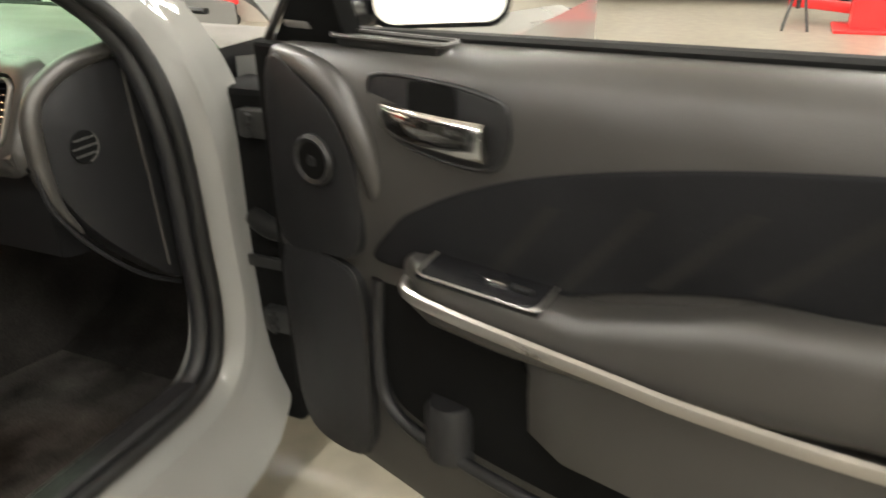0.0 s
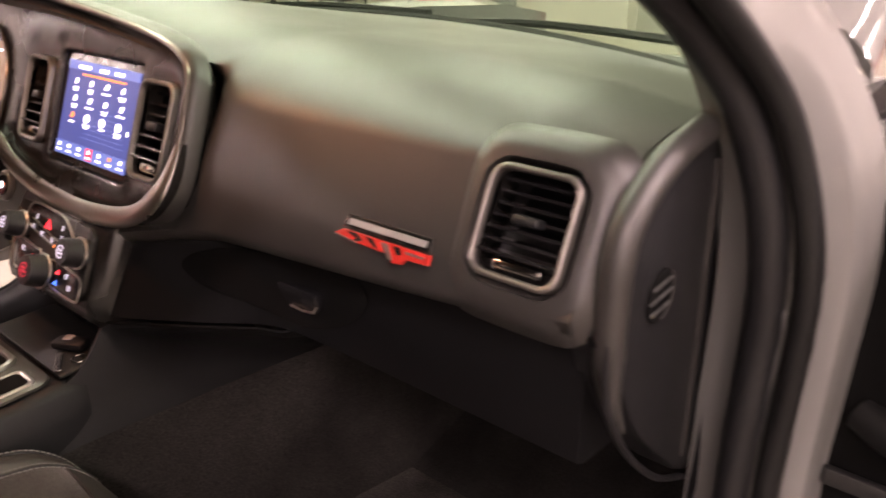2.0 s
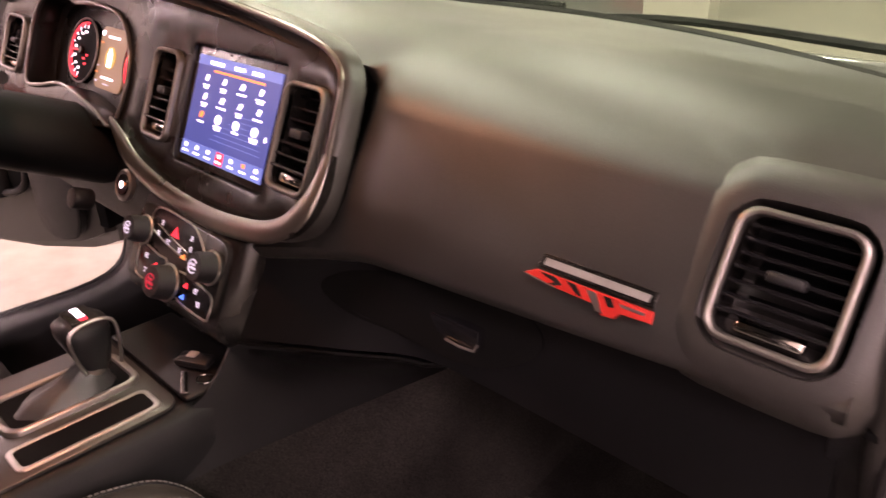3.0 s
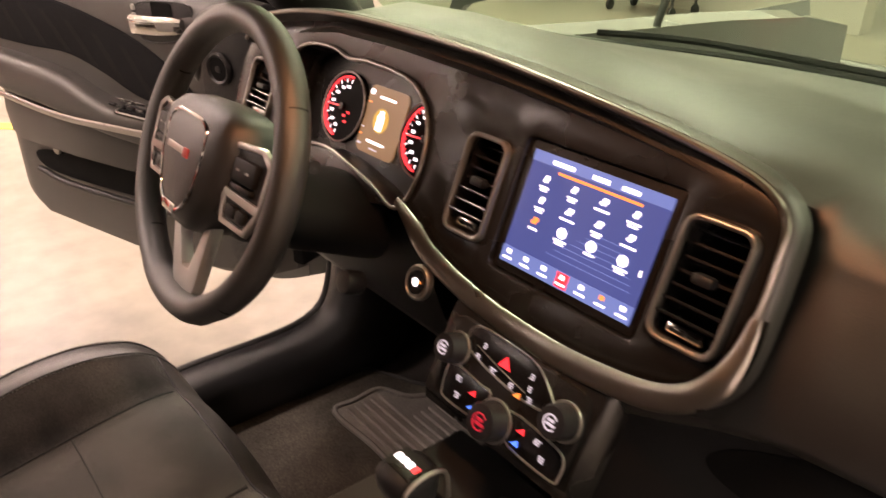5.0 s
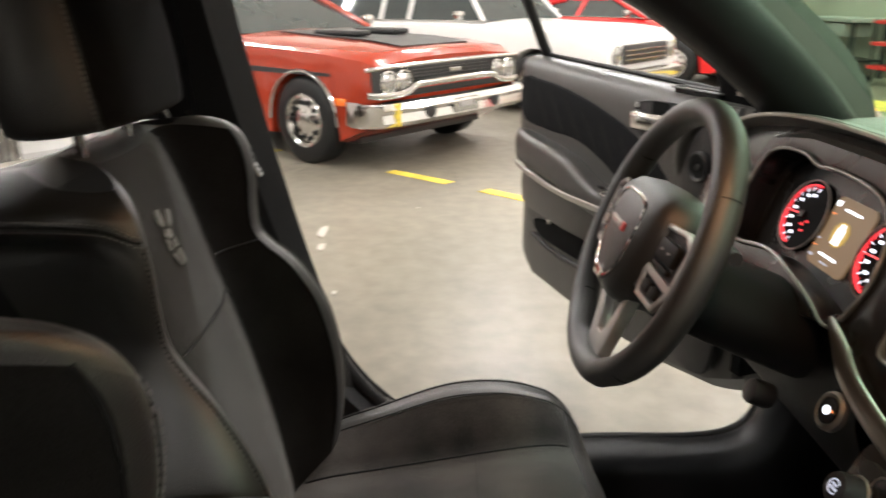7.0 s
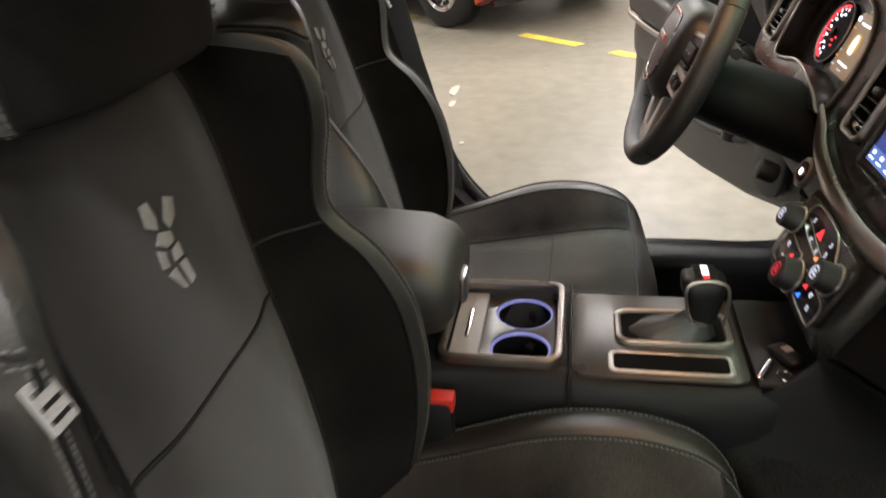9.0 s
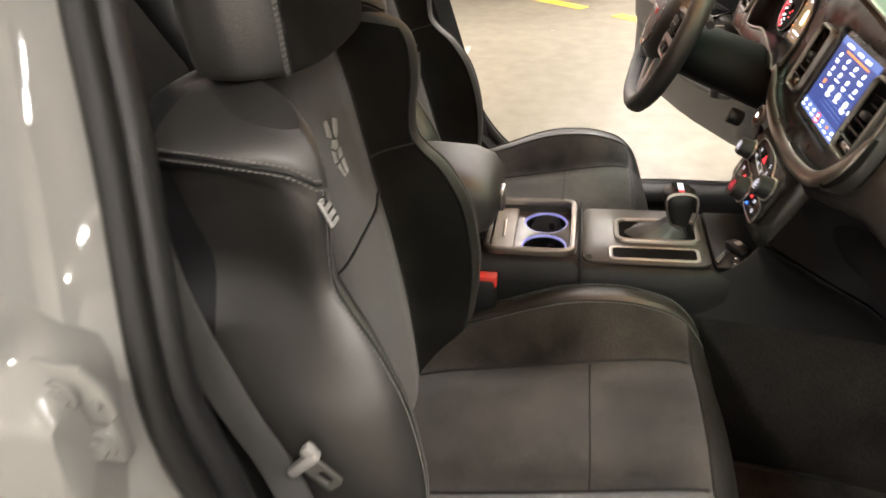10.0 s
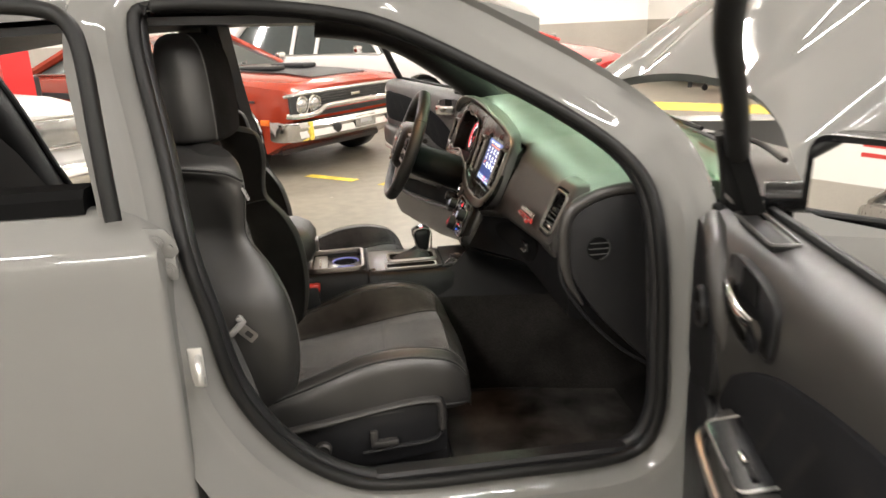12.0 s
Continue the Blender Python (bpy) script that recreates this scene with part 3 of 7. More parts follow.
def rear_door(s, swing=0):
    """The closed rear door: painted shell, belt moulding, window frame and glass."""
    prof = [(.78, .30), (.84, .29), (.868, .32), (.876, .40), (.880, .55), (.880, .70), (.877, .84), (.873, .93), (.869, .985), (.866, .996), (.856, 1.008), (.835, 1.030), (.812, 1.050), (.797, 1.063), (.77, 1.064), (.75, .9), (.75, .4)]
    rings = []
    for y, k, top in ((-.740, .012, .95), (-.742, .004, .978), (-.746, .0, 1.0), (-.754, 0, 1.018), (-.768, 0, 1.034), (-.788, 0, 1.048), (-.815, 0, 1.060), (-.86, 0, 1.064), (-1.0, 0, 1.064), (-1.3, 0, 1.064), (-1.6, 0, 1.064), (-1.76, 0, 1.064)):
        rings.append([(s * (x - k - (.35 * max(0.0, z - top) if x > .76 else 0)), y, min(z, top)) for x, z in prof])
    door = part("rear_door", loft(rings), PAINT, sedan, "glossy grey closed rear door", 50)
    belt = [[(s * x, y, z) for x, z in ((.72, 1.058), (.808, 1.058), (.806, 1.084), (.792, 1.098), (.73, 1.098))] for y in (-.866, -1.2, -1.74)]
    part("belt_moulding", loft(belt), VOID, door, "black belt moulding")
    post = tube(smooth_path([(s * .842, -.812, 1.05), (s * .828, -.818, 1.12), (s * .805, -.826, 1.20), (s * .770, -.838, 1.31), (s * .752, -.857, 1.365), (s * .738, -.90, 1.39), (s * .733, -1.0, 1.40), (s * .73, -1.2, 1.405), (s * .72, -1.5, 1.37), (s * .80, -1.72, 1.20), (s * .86, -1.76, 1.07)], 6), .014, 10)
    part("window_frame", post, RUBBER, door, "black window frame")
    pane_rings = [[(s * .800, y, 1.08), (s * .796, y, 1.08), (s * (.735 + .0), y2, z2), (s * .739, y2, z2)] for y, y2, z2 in ((-.83, -.875, 1.385), (-1.2, -1.2, 1.40), (-1.5, -1.48, 1.37), (-1.72, -1.66, 1.25))]
    if swing:
        part("pane", loft(pane_rings), CLEAR, door, "clear side glass")
    rings = [[(s * x, y, z) for x, z in ((.74, .36), (.70, .40), (.70, .80), (.68, .86), (.70, .92), (.72, 1.055), (.745, 1.055))] for y in (-.86, -1.3, -1.7)]
    part("inner_panel", loft(rings), PLASTIC, door, "black plastic inner panel")
    if swing:
        hinge = Vector((s * .90, -.77, 0))
        slip = Matrix.Translation((0, -.06, 0))
        m = slip @ Matrix.Translation(hinge) @ Euler((0, 0, radians(swing))).to_matrix().to_4x4() @ Matrix.Translation(-hinge)
        door.matrix_basis = m
        door["label"] = "glossy grey rear door standing open"
    return door


for s in (1, -1):
    rear_door(s, 0 if s > 0 else -66)
    # quarter panel behind the rear door, with its pillar up to the roof
    q = [[(s * x, y, z) for x, z in ((.70, .35), (.93, .38), (.94, .7), (.93, .98), (.86, zt), (.62, zt + .02))] for y, zt in ((-1.765, 1.05), (-2.1, 1.06), (-2.6, 1.05), (-2.9, 1.0))]
    quarter = part("quarter_panel", loft(q), PAINT, sedan, "glossy grey rear quarter panel")
    part("rear_pillar", tube([(s * .70, -1.70, 1.34), (s * .78, -1.9, 1.2), (s * .82, -2.15, 1.06)], .07, 10), PAINT, quarter)
part("parcel_shelf", box(-.72, .72, -2.3, -1.72, .98, 1.02, .01), PLASTIC, sedan)
part("boot_lid", box(-.84, .84, -2.9, -2.3, 1.0, 1.05, .02), PAINT, sedan)
back = [[(x, -2.28, 1.04), (x, -1.77, 1.36), (x, -1.77, 1.352), (x, -2.28, 1.032)] for x in (-.6, 0, .6)]
part("rear_window", loft(back), SMOKE, sedan, "dark tinted rear window")

dog = [(-.80, -1.78, 1.36), (-.795, -1.66, 1.14), (-.79, -1.56, .90), (-.785, -1.44, .66), (-.785, -1.30, .46)]
dogleg = [[Vector(p) + Vector((dx, dy, 0)) for dx, dy in ((0, .06), (.05, .05), (.10, -.02), (.09, -.12), (0, -.14))] for p in smooth_path(dog, 4)]
part("doorway_trim", loft(dogleg), PLASTIC, sedan, "black trim behind the open rear doorway", 50)
part("doorway_seal", tube([Vector(p) + Vector((.0, .065, 0)) for p in smooth_path(dog, 5)], .013, 8), RUBBER, sedan, "black rubber doorway seal")
# floor pan, tunnel, firewall
part("floor_pan", box(-.775, .775, -1.75, .62, .24, .285), DARKMETAL, sedan)
carpet = [[(x, -.95, .30), (x, -.3, .295), (x, .25, .30), (x, .42, .38), (x, .55, .62), (x, .57, .9), (x, .60, .9), (x, .60, .27), (x, -.95, .27)] for x in (-.765, -.4, 0, .4, .765)]
part("carpet", loft(carpet), CARPET, sedan, "black carpet over floor and firewall")
for s in (1, -1):
    kick = [[(s * x, y, z) for x, z in ((.772, .29), (.772, .99), (.735, .97), (.725, .6), (.72, .29))] for y in (.22 if s < 0 else .19, .3, .58)]
    part("kick_panel", loft(kick), DARKPLASTIC, sedan, "black plastic kick panel")


def floor_mat(cx, driver):
    if driver:
        outline = smooth_path([(-.695, -.2, 0), (-.2, -.2, 0), (-.2, .1, 0), (-.2, .33, 0), (-.45, .33, 0), (-.56, .23, 0), (-.66, .18, 0), (-.695, .14, 0), (-.695, 0, 0)], 4, True)
    else:
        outline = smooth_path([(cx - .20, -.20, 0), (cx + .20, -.20, 0), (cx + .215, .05, 0), (cx + .20, .26, 0), (cx + .12, .33, 0), (cx - .12, .33, 0), (cx - .20, .26, 0), (cx - .215, .05, 0)], 5, True)
    mat_part = part("floor_mat", plate([(p.x, p.y) for p in outline], .012, Matrix.Translation((0, 0, .314)), r=.004), MATCARPET if driver else DARKMAT, sedan, "brownish-black carpet floor mat" if driver else "mottled black carpet floor mat")
    part("mat_binding", tube([p + Vector((0, 0, .311)) for p in outline], .007, 8, True), RUBBER, mat_part)
    if driver:
        edge = smooth_path([(-.605, .03, 0), (-.48, .035, 0), (-.35, .04, 0), (-.35, .15, 0), (-.36, .26, 0), (-.50, .25, 0), (-.55, .175, 0), (-.61, .14, 0), (-.61, .08, 0)], 4, True)
        pad = part("heel_pad", plate([(p.x, p.y) for p in edge], .008, Matrix.Translation((0, 0, .318)), r=.003), HEELRUBBER, mat_part, "ribbed rubber heel pad")
        part("pad_rim", tube([p + Vector((0, 0, .3185)) for p in edge], .006, 8, True), HEELRUBBER, mat_part)
        for i in range(11):
            y = .05 + i * .0185
            part("pad_rib", box((-.595 if y < .135 else -.50), -.365, y, y + .010, .315, .3225, .002, 1), HEELRUBBER, mat_part)


floor_mat(.40, False)
floor_mat(-.42, True)
for x, w, y in ((-.36, .045, .36), (-.25, .028, .38)):
    m = Matrix.Translation((x, y, .47)) @ Euler((radians(-35), 0, 0)).to_matrix().to_4x4()
    ped = part("pedal", box(-w, w, -.008, .008, -.05 if w > .03 else -.08, .05 if w > .03 else .08, .006, m=m), RUBBER, sedan, "rubber-faced pedal")
    part("pedal_arm", tube([(x, y + .02, .49), (x, y + .09, .60), (x, y + .1, .78)], .01, 8), DARKMETAL, ped)

# fenders, engine bay, raised hood
for s in (1, -1):
    f = [[(s * x, y, z) for x, z in ((.80, .40), (.915, .40), (.935, .62), (.935, .86), (.915, zt - .03), (.87, zt), (.78, zt - .012), (.77, .5))] for y, zt in ((.335, .985), (.5, .965), (.7, .945), (1.0, .925), (1.5, .90), (2.0, .86), (2.3, .80))]
    part("fender", loft(f), PAINT, sedan, "glossy grey front fender", 25)
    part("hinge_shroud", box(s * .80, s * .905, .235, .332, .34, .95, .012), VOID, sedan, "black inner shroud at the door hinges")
    for z in (.90, .56):
        h = box(s * .862, s * .93, .215, .25, z - .022, z + .022, .006)
        tube([(s * .925, .215, z - .035), (s * .925, .215, z + .035)], .009, 10, bm=h)
        disc((s * .885, .212, z + .011), (0, 1, 0), .008, .01, 6, bm=h)
        disc((s * .885, .212, z - .011), (0, 1, 0), .008, .01, 6, bm=h)
        part("door_hinge", h, DARKMETAL, sedan, "dark steel door hinge with bolts")
    part("wire_boot", tube(smooth_path([(s * .86, .235, .74), (s * .90, .215, .735), (s * .955, .22, .73)], 5), .018, 12), RUBBER, sedan, "black rubber wire boot")
    part("check_strap", box(s * .84, s * .96, .222, .232, .655, .675, .003), DARKMETAL, sedan, "steel check strap")
bay = box(-.76, .76, .92, 2.25, .35, .58, .02)
part("engine_bay", bay, PLASTIC, sedan, "black engine bay")
part("engine_cover", box(-.30, .30, 1.05, 1.75, .56, .66, .04, 3), PLASTIC, sedan)
part("front_bumper", box(-.9, .9, 2.25, 2.42, .30, .66, .06, 3), PAINT, sedan)
hr = []
HOOD_ACROSS = [-1, -.985, -.96, -.93, -.8, -.66, -.55, -.50, -.465, -.43, -.3, -.15, 0, .15, .3, .43, .465, .50, .55, .66, .8, .93, .96, .985, 1]
HOOD = basis((0, .431, 1.045), (1, 0, 0), (0, math.cos(radians(35)), math.sin(radians(35))), (0, -math.sin(radians(35)), math.cos(radians(35))))
for v in (0, .02, .1, .3, .5, .7, .85, .95, .985, 1.0):
    y = 1.45 * v
    row = []
    for u in HOOD_ACROSS:
        hw = .768 - .05 * v
        a = abs(u)
        bulge = .024 * min(1, max(0, (.50 - a) / .07)) * min(1, v * 5)
        z = .04 * (1 - u * u) * min(1, v * 3) + bulge - .06 * v * v
        if a > .955:
            z -= .028 * ((a - .955) / .045) ** 2
        row.append((u * hw, y + .205 * (1 - a ** 2.2) * (1 - v), z))
    hr.append(row)
hr = [[r[i] for r in hr] + [(r[i][0], r[i][1], r[i][2] - .03) for r in hr[::-1]] for i in range(len(HOOD_ACROSS))]
part("hood", loft([[HOOD @ Vector(p) for p in r] for r in hr]), PAINT, sedan, "raised glossy grey hood", 50)
for s in (1, -1):
    part("hood_strut", tube([(s * .70, 1.05, .93), (s * .68, 1.22, 1.44)], .010, 8), DARKMETAL, sedan, "black gas strut")


# ---- the grey sedan: dashboard ----
def spline_rows(rows, steps):
    """Rows of numbers, filled in smoothly between."""
    out = []
    n = len(rows)
    for i in range(n - 1):
        a, b, c, d = rows[max(i - 1, 0)], rows[i], rows[i + 1], rows[min(i + 2, n - 1)]
        for k in range(steps):
            t = k / steps
            out.append(tuple(.5 * (2 * q + (r - p) * t + (2 * p - 5 * q + 4 * r - w) * t * t + (3 * q - p - 3 * r + w) * t ** 3) for p, q, r, w in zip(a, b, c, d)))
    out.append(rows[-1])
    return out


def dash_profile(x):
    """The dashboard's outline in y and z at x: lower lip, face, brow, top and windscreen base."""
    top = interp(x, [(-.74, 1.03), (-.62, 1.062), (-.5, 1.090), (-.35, 1.094), (-.17, 1.087), (0, 1.071), (.12, 1.053), (.2, 1.040), (.4, 1.034), (.6, 1.026), (.72, 1.005)])
    lip = interp(x, [(-.74, .86), (-.25, .86), (.10, .82), (.24, .845), (.49, .866), (.70, .886)])
    face = interp(x, [(-.74, .06), (-.25, .055), (.165, .045), (.185, .030), (.20, .013), (.22, .003), (.25, .0), (.74, .0)])
    low = interp(x, [(-.74, .06), (.05, .055), (.10, -.045), (.14, -.032), (.18, -.015), (.23, -.002), (.3, .0), (.74, .0)])      # the skin swells towards the centre stack
    far = .60 - .26 * (x / .73) ** 2
    brow = interp(x, [(-.74, .03), (-.6, -.015), (-.2, -.020), (.11, -.020), (.15, -.006), (.185, .010), (.22, .02), (.3, .022), (.74, .022)])
    well = .055 if .588 < x < .677 else 0.0      # the opening behind the passenger's vent
    return [(low - .018, lip - .004), (low - .030, lip + .004), (low - .034, lip + .016), (face - .029, .905), (face - .024 + well, .917), (face - .010 + well, .945), (face + .008 + well, .975), (face + .016 + well, .990), (max(brow, face + .020), 1.0),
            (brow + .030, top - .018), (brow + .055, top - .006), (brow + .09, top), (brow + .16, top + .004), (brow * .5 + far * .5, top * .55 + .45 * 1.018), (far - .04, 1.008), (far, .998),
            (far, .93), (.16, .86), (face + .05, lip + .01)]


rings = []
for i in range(93):
    x = -.690 + 1.38 * i / 92
    rings.append([(x, y, z) for y, z in dash_profile(x)])
dash = part("dashboard", loft(rings), SOFT, sedan, "black soft-touch dashboard with grained skin", 60)

def glove_y(x, z):
    """How far back the glove box stands at x and z: it swings out to the centre stack."""
    k = interp(x, [(.106, 1.0), (.143, .85), (.19, .60), (.23, .39), (.265, .17), (.30, .04), (.34, .0), (.70, .0)])
    return k * (-.075 + .60 * (z - .80)) + (1 - k) * .008


lower = []
for x in (.106, .110, .116, .124, .136, .150, .17, .19, .21, .23, .25, .27, .29, .32, .38, .44, .5, .56, .62, .685):
    lip = interp(x, [(.10, .82), (.24, .845), (.49, .866), (.70, .886)])
    lower.append([(x, glove_y(x, lip) - .002, lip + .004), (x, glove_y(x, .82), .82), (x, glove_y(x, .795), .795), (x, glove_y(x, .77), .77), (x, glove_y(x, .740), .740), (x, glove_y(x, .740) + .012, .734), (x, .20, .70), (x, .20, lip)])
# the darker plastic holds the shade under the dashboard's lip
part("glove_box", loft(lower), DARKPLASTIC, dash, "black glove box set back under the dashboard", 60)
# thin black sheet laid on the glove box as the latch recess's shade
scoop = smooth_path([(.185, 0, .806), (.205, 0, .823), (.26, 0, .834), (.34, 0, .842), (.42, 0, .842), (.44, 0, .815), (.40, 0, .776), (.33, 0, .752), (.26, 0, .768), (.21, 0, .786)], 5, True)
part("recess_shade", loft([[Vector((p.x, glove_y(p.x, p.z) + h, p.z)) for p in scoop] for h in (.010, -.002)]), VOID, dash, "thin black sheet in place of the shaded latch recess")
latch = part("glove_latch", box(.30, .375, -.008, .006, .786, .810, .004), PIANO, dash, "black glove box latch")
part("latch_lip", tube([(.335, -.009, .787), (.355, -.010, .787), (.372, -.009, .789), (.375, -.007, .796)], .0014, 6), SATIN, latch, "bright lower edge")
# the stack's side sweeps down into the console and out into the footwell as one surface
EDGE = [(.094, -.31, .664, .113, -.31), (.097, -.24, .664, .117, -.24), (.099, -.20, .667, .120, -.20), (.101, -.168, .675, .123, -.168), (.102, -.145, .691, .126, -.145), (.1025, -.128, .711, .130, -.12), (.1035, -.116, .727, .135, -.09),
        (.120, -.106, .7285, .142, -.05), (.143, -.093, .730, .152, .01), (.19, -.066, .731, .168, .09), (.23, -.040, .731, .186, .17), (.27, -.012, .731, .205, .25), (.31, .012, .731, .225, .34), (.33, .10, .731, .25, .45), (.34, .20, .731, .27, .56)]
flank, seam, lining_side = [], [], []
for tx, ty, tz, bx, by in spline_rows(EDGE, 3):
    top, foot = Vector((tx, ty, tz)), Vector((bx, by, .595))
    row = [top + Vector((-.03, .03, -.03)), top + Vector((-.004, .004, 0))]
    for f in (.03, .12, .25, .40, .55, .70, .85, 1.0):
        row.append(top.lerp(foot, f) + Vector((-.5, .3, 0)) * (.020 * math.sin(math.pi * f) * min(1.0, max(0.0, (tx - .10) / .06))))
    flank.append(row + [foot + Vector((-.05, .02, -.005))])
    lining_side.append([foot + Vector((-.02, .01, .002)), foot + Vector((-.001, 0, .002)), foot + Vector((.004, 0, -.035)), foot + Vector((.014, 0, -.135)), foot + Vector((.022, 0, -.235)), foot + Vector((.028, 0, -.295)), foot + Vector((-.06, 0, -.295))])
    if ty > -.117:
        seam.append(top + Vector((-.002, .002, .0022)))
part("console_flank", loft(flank), CONSOLEBLACK, dash, "black lower side of the centre stack that runs into the console", 60)
part("tunnel_carpet", loft(lining_side), CARPET, dash, "black carpet on the side of the tunnel", 60)
part("flank_seam", tube(seam, .0022, 6), VOID, dash, "dark joint line")
dl = [[(x, -.03, .865), (x, -.035, .80), (x, .0, .70), (x, .06, .63), (x, .18, .60), (x, .20, .86)] for x in (-.73, -.5, -.3, -.21)]
part("knee_panel", loft(dl), DARKPLASTIC, dash, "black knee panel under the steering column")

TWEETERBAR = material('grey_grille_bar', (0.07, 0.07, 0.068), 0.4, 0, 0.1, 20, 0.05, 900, 0.0)
# end caps beside the door openings
for s in (1, -1):
    outline = smooth_path([(.000, .945, 0), (-.008, .885, 0), (.012, .825, 0), (.06, .752, 0), (.125, .682, 0), (.185, .628, 0), (.205, .64, 0), (.205, .78, 0), (.19, .93, 0), (.165, .995, 0), (.13, 1.006, 0), (.07, .998, 0), (.024, .978, 0)], 4, True)
    m = basis((s * .718, 0, 0), (0, 1, 0), (0, 0, 1), (s, 0, 0))
    cap = part("end_cap", plate([(p.x, p.y) for p in outline], .04, m, r=.008), PLASTIC, dash, "black plastic end cap of the dashboard")
    rim = smooth_path([(s * .712, y, z) for y, z in ((.03, .775), (.004, .82), (-.008, .865), (-.010, .90), (-.006, .95), (.016, .982), (.07, 1.006), (.135, 1.014))], 6)
    part("cap_rim", tube(rim, .013, 12, taper=[min(1.0, .25 + i / 16) for i in range(len(rim))]), SOFT, cap, "raised black rim")
    line = smooth_path([(s * .716, y, z) for y, z in ((.19, .618), (.115, .668), (.042, .742), (-.006, .812), (-.018, .850), (-.019, .884))], 6)
    part("cap_edge", tube(line, .0035, 8), PLASTIC, cap, "thin raised edge")
    part("cap_seam", tube([(s * .7185, .172, .66), (s * .7185, .166, .80), (s * .7185, .155, .985)], .003, 6), SOFT, cap)
    part("cap_notch", box(s * .700, s * .718, -.022, -.012, .880, .886, .001), VOID, cap, "dark notch")
    # proud black disc takes the place of the shaded hole behind the bars
    g = disc((s * .719, .060, .894), (1, 0, 0), .0235, .0035, 28, .001)
    part("tweeter_hole", g, VOID, cap, "round black disc in place of the shaded tweeter hole")
    # partial arc in a lighter colour, for the lit edge of the hole
    part("hole_edge_glint", tube([(s * .7195, .060 + .0235 * math.cos(a), .894 + .0235 * math.sin(a)) for a in (radians(-80 + 15 * i) for i in range(9))], .0022, 6), SOFT, cap)
    for k in range(3):
        z = .894 + (k - 1) * .0115
        w = math.sqrt(max(.0208 ** 2 - (z - .894) ** 2, 0))
        part("grille_bar", box(s * .7210 - .0010, s * .7210 + .0010, .060 - w, .060 + w, z - .0010, z + .0010), TWEETERBAR, cap)


# air vents: frame, slats and thumb wheel, built about a plane with x across and y up
def air_vent(m, w, h, r=.012, tabs=True):
    vent = part("air_vent", plate(round_rect(-w - .0055, w + .0055, -h - .0055, h + .0055, r + .004), .012, m @ Matrix.Translation((0, 0, .007)), [round_rect(-w, w, -h, h, r)], .003),
                VENTSILVER, sedan, "air vent with a satin silver frame and black slats")
    # black back plate: the duct's depth is shaded by colour
    part("duct_shade", plate(round_rect(-w, w, -h, h, r), .004, m @ Matrix.Translation((0, 0, -.045))), VOID, vent)
    wall = plate(round_rect(-w - .003, w + .003, -h - .003, h + .003, r), .05, m, [round_rect(-w, w, -h, h, r)])
    part("vent_throat", wall, GLOSS, vent)
    n = 7
    for i in range(n):
        y = -h * .62 + (h * 1.5) * i / (n - 1)
        part("slat", box(-w, w, y - .0016, y + .0016, -.026, -.002, .001, 1, m=m @ Matrix.Translation((0, 0, 0)) @ Euler((radians(-14), 0, 0)).to_matrix().to_4x4()), PIANO, vent)
    part("vent_slider", box(-w * .34, w * .34, .000, h * .2, -.008, .006, .003, m=m), PLASTIC, vent, "black slider knob")
    part("thumb_wheel", box(-w * .62, w * .62, -h * .93, -h * .72, -.012, -.001, .003, m=m), CHROME, vent, "bright thumb wheel")
    return vent


UPV, OUT = Vector((0, .384, .923)), Vector((0, -.923, .384))
O = Vector((0, -.0235, .9525))
FACE = basis(O, (1, 0, 0), UPV, OUT)
pface = basis((.632, -.004, .953), (1, 0, 0), (0, .45, .893), (0, -.893, .45))
air_vent(pface, .037, .041, .012)
pod = smooth_path([(x, y, 0) for x, y in round_rect(-.058, .058, -.062, .062, .03, 3)], 2, True)
part("vent_pod", loft([[pface @ (Vector((p.x * k, p.y * k, h))) for p in pod] for k, h in ((1.34, -.022), (1.24, -.010), (1.14, -.002), (1.05, .0015), (.96, .0035), (.84, .004), (.80, -.02))], caps=False), SOFT, dash, "raised soft rim round the vent")

# maker's badge on the dashboard: a black plate with light bars over a red wedge
bm_m = basis((.512, -.035, .917), (1, .02, 0), (0, .42, .907), (0, -.907, .42))
badge = part("badge", plate([(-.050, .004), (.049, .004), (.049, .016), (-.047, .016)], .003, bm_m @ Matrix.Translation((0, 0, .005)), r=.001), CHROME, sedan, "small badge plate with a red wedge")
part("plate_face", plate([(-.048, .0055), (.0475, .0055), (.0475, .0145), (-.0455, .0145)], .001, bm_m @ Matrix.Translation((0, 0, .0056))), GLOSS, badge, "black badge face")
part("badge_bar", plate([(-.044, .0072), (.044, .0072), (.0455, .0128), (-.0425, .0128)], .001, bm_m @ Matrix.Translation((0, 0, .0064))), ZINC, badge, "bright lettering as a plain bar")
part("red_wedge", plate([(-.060, -.004), (-.050, .002), (.049, .002), (.050, -.007), (.026, -.008), (.022, -.013), (.012, -.014), (.006, -.008), (-.03, -.007)], .003, bm_m @ Matrix.Translation((0, 0, .0045)), r=.001), REDPLASTIC, badge, "red badge wedge")
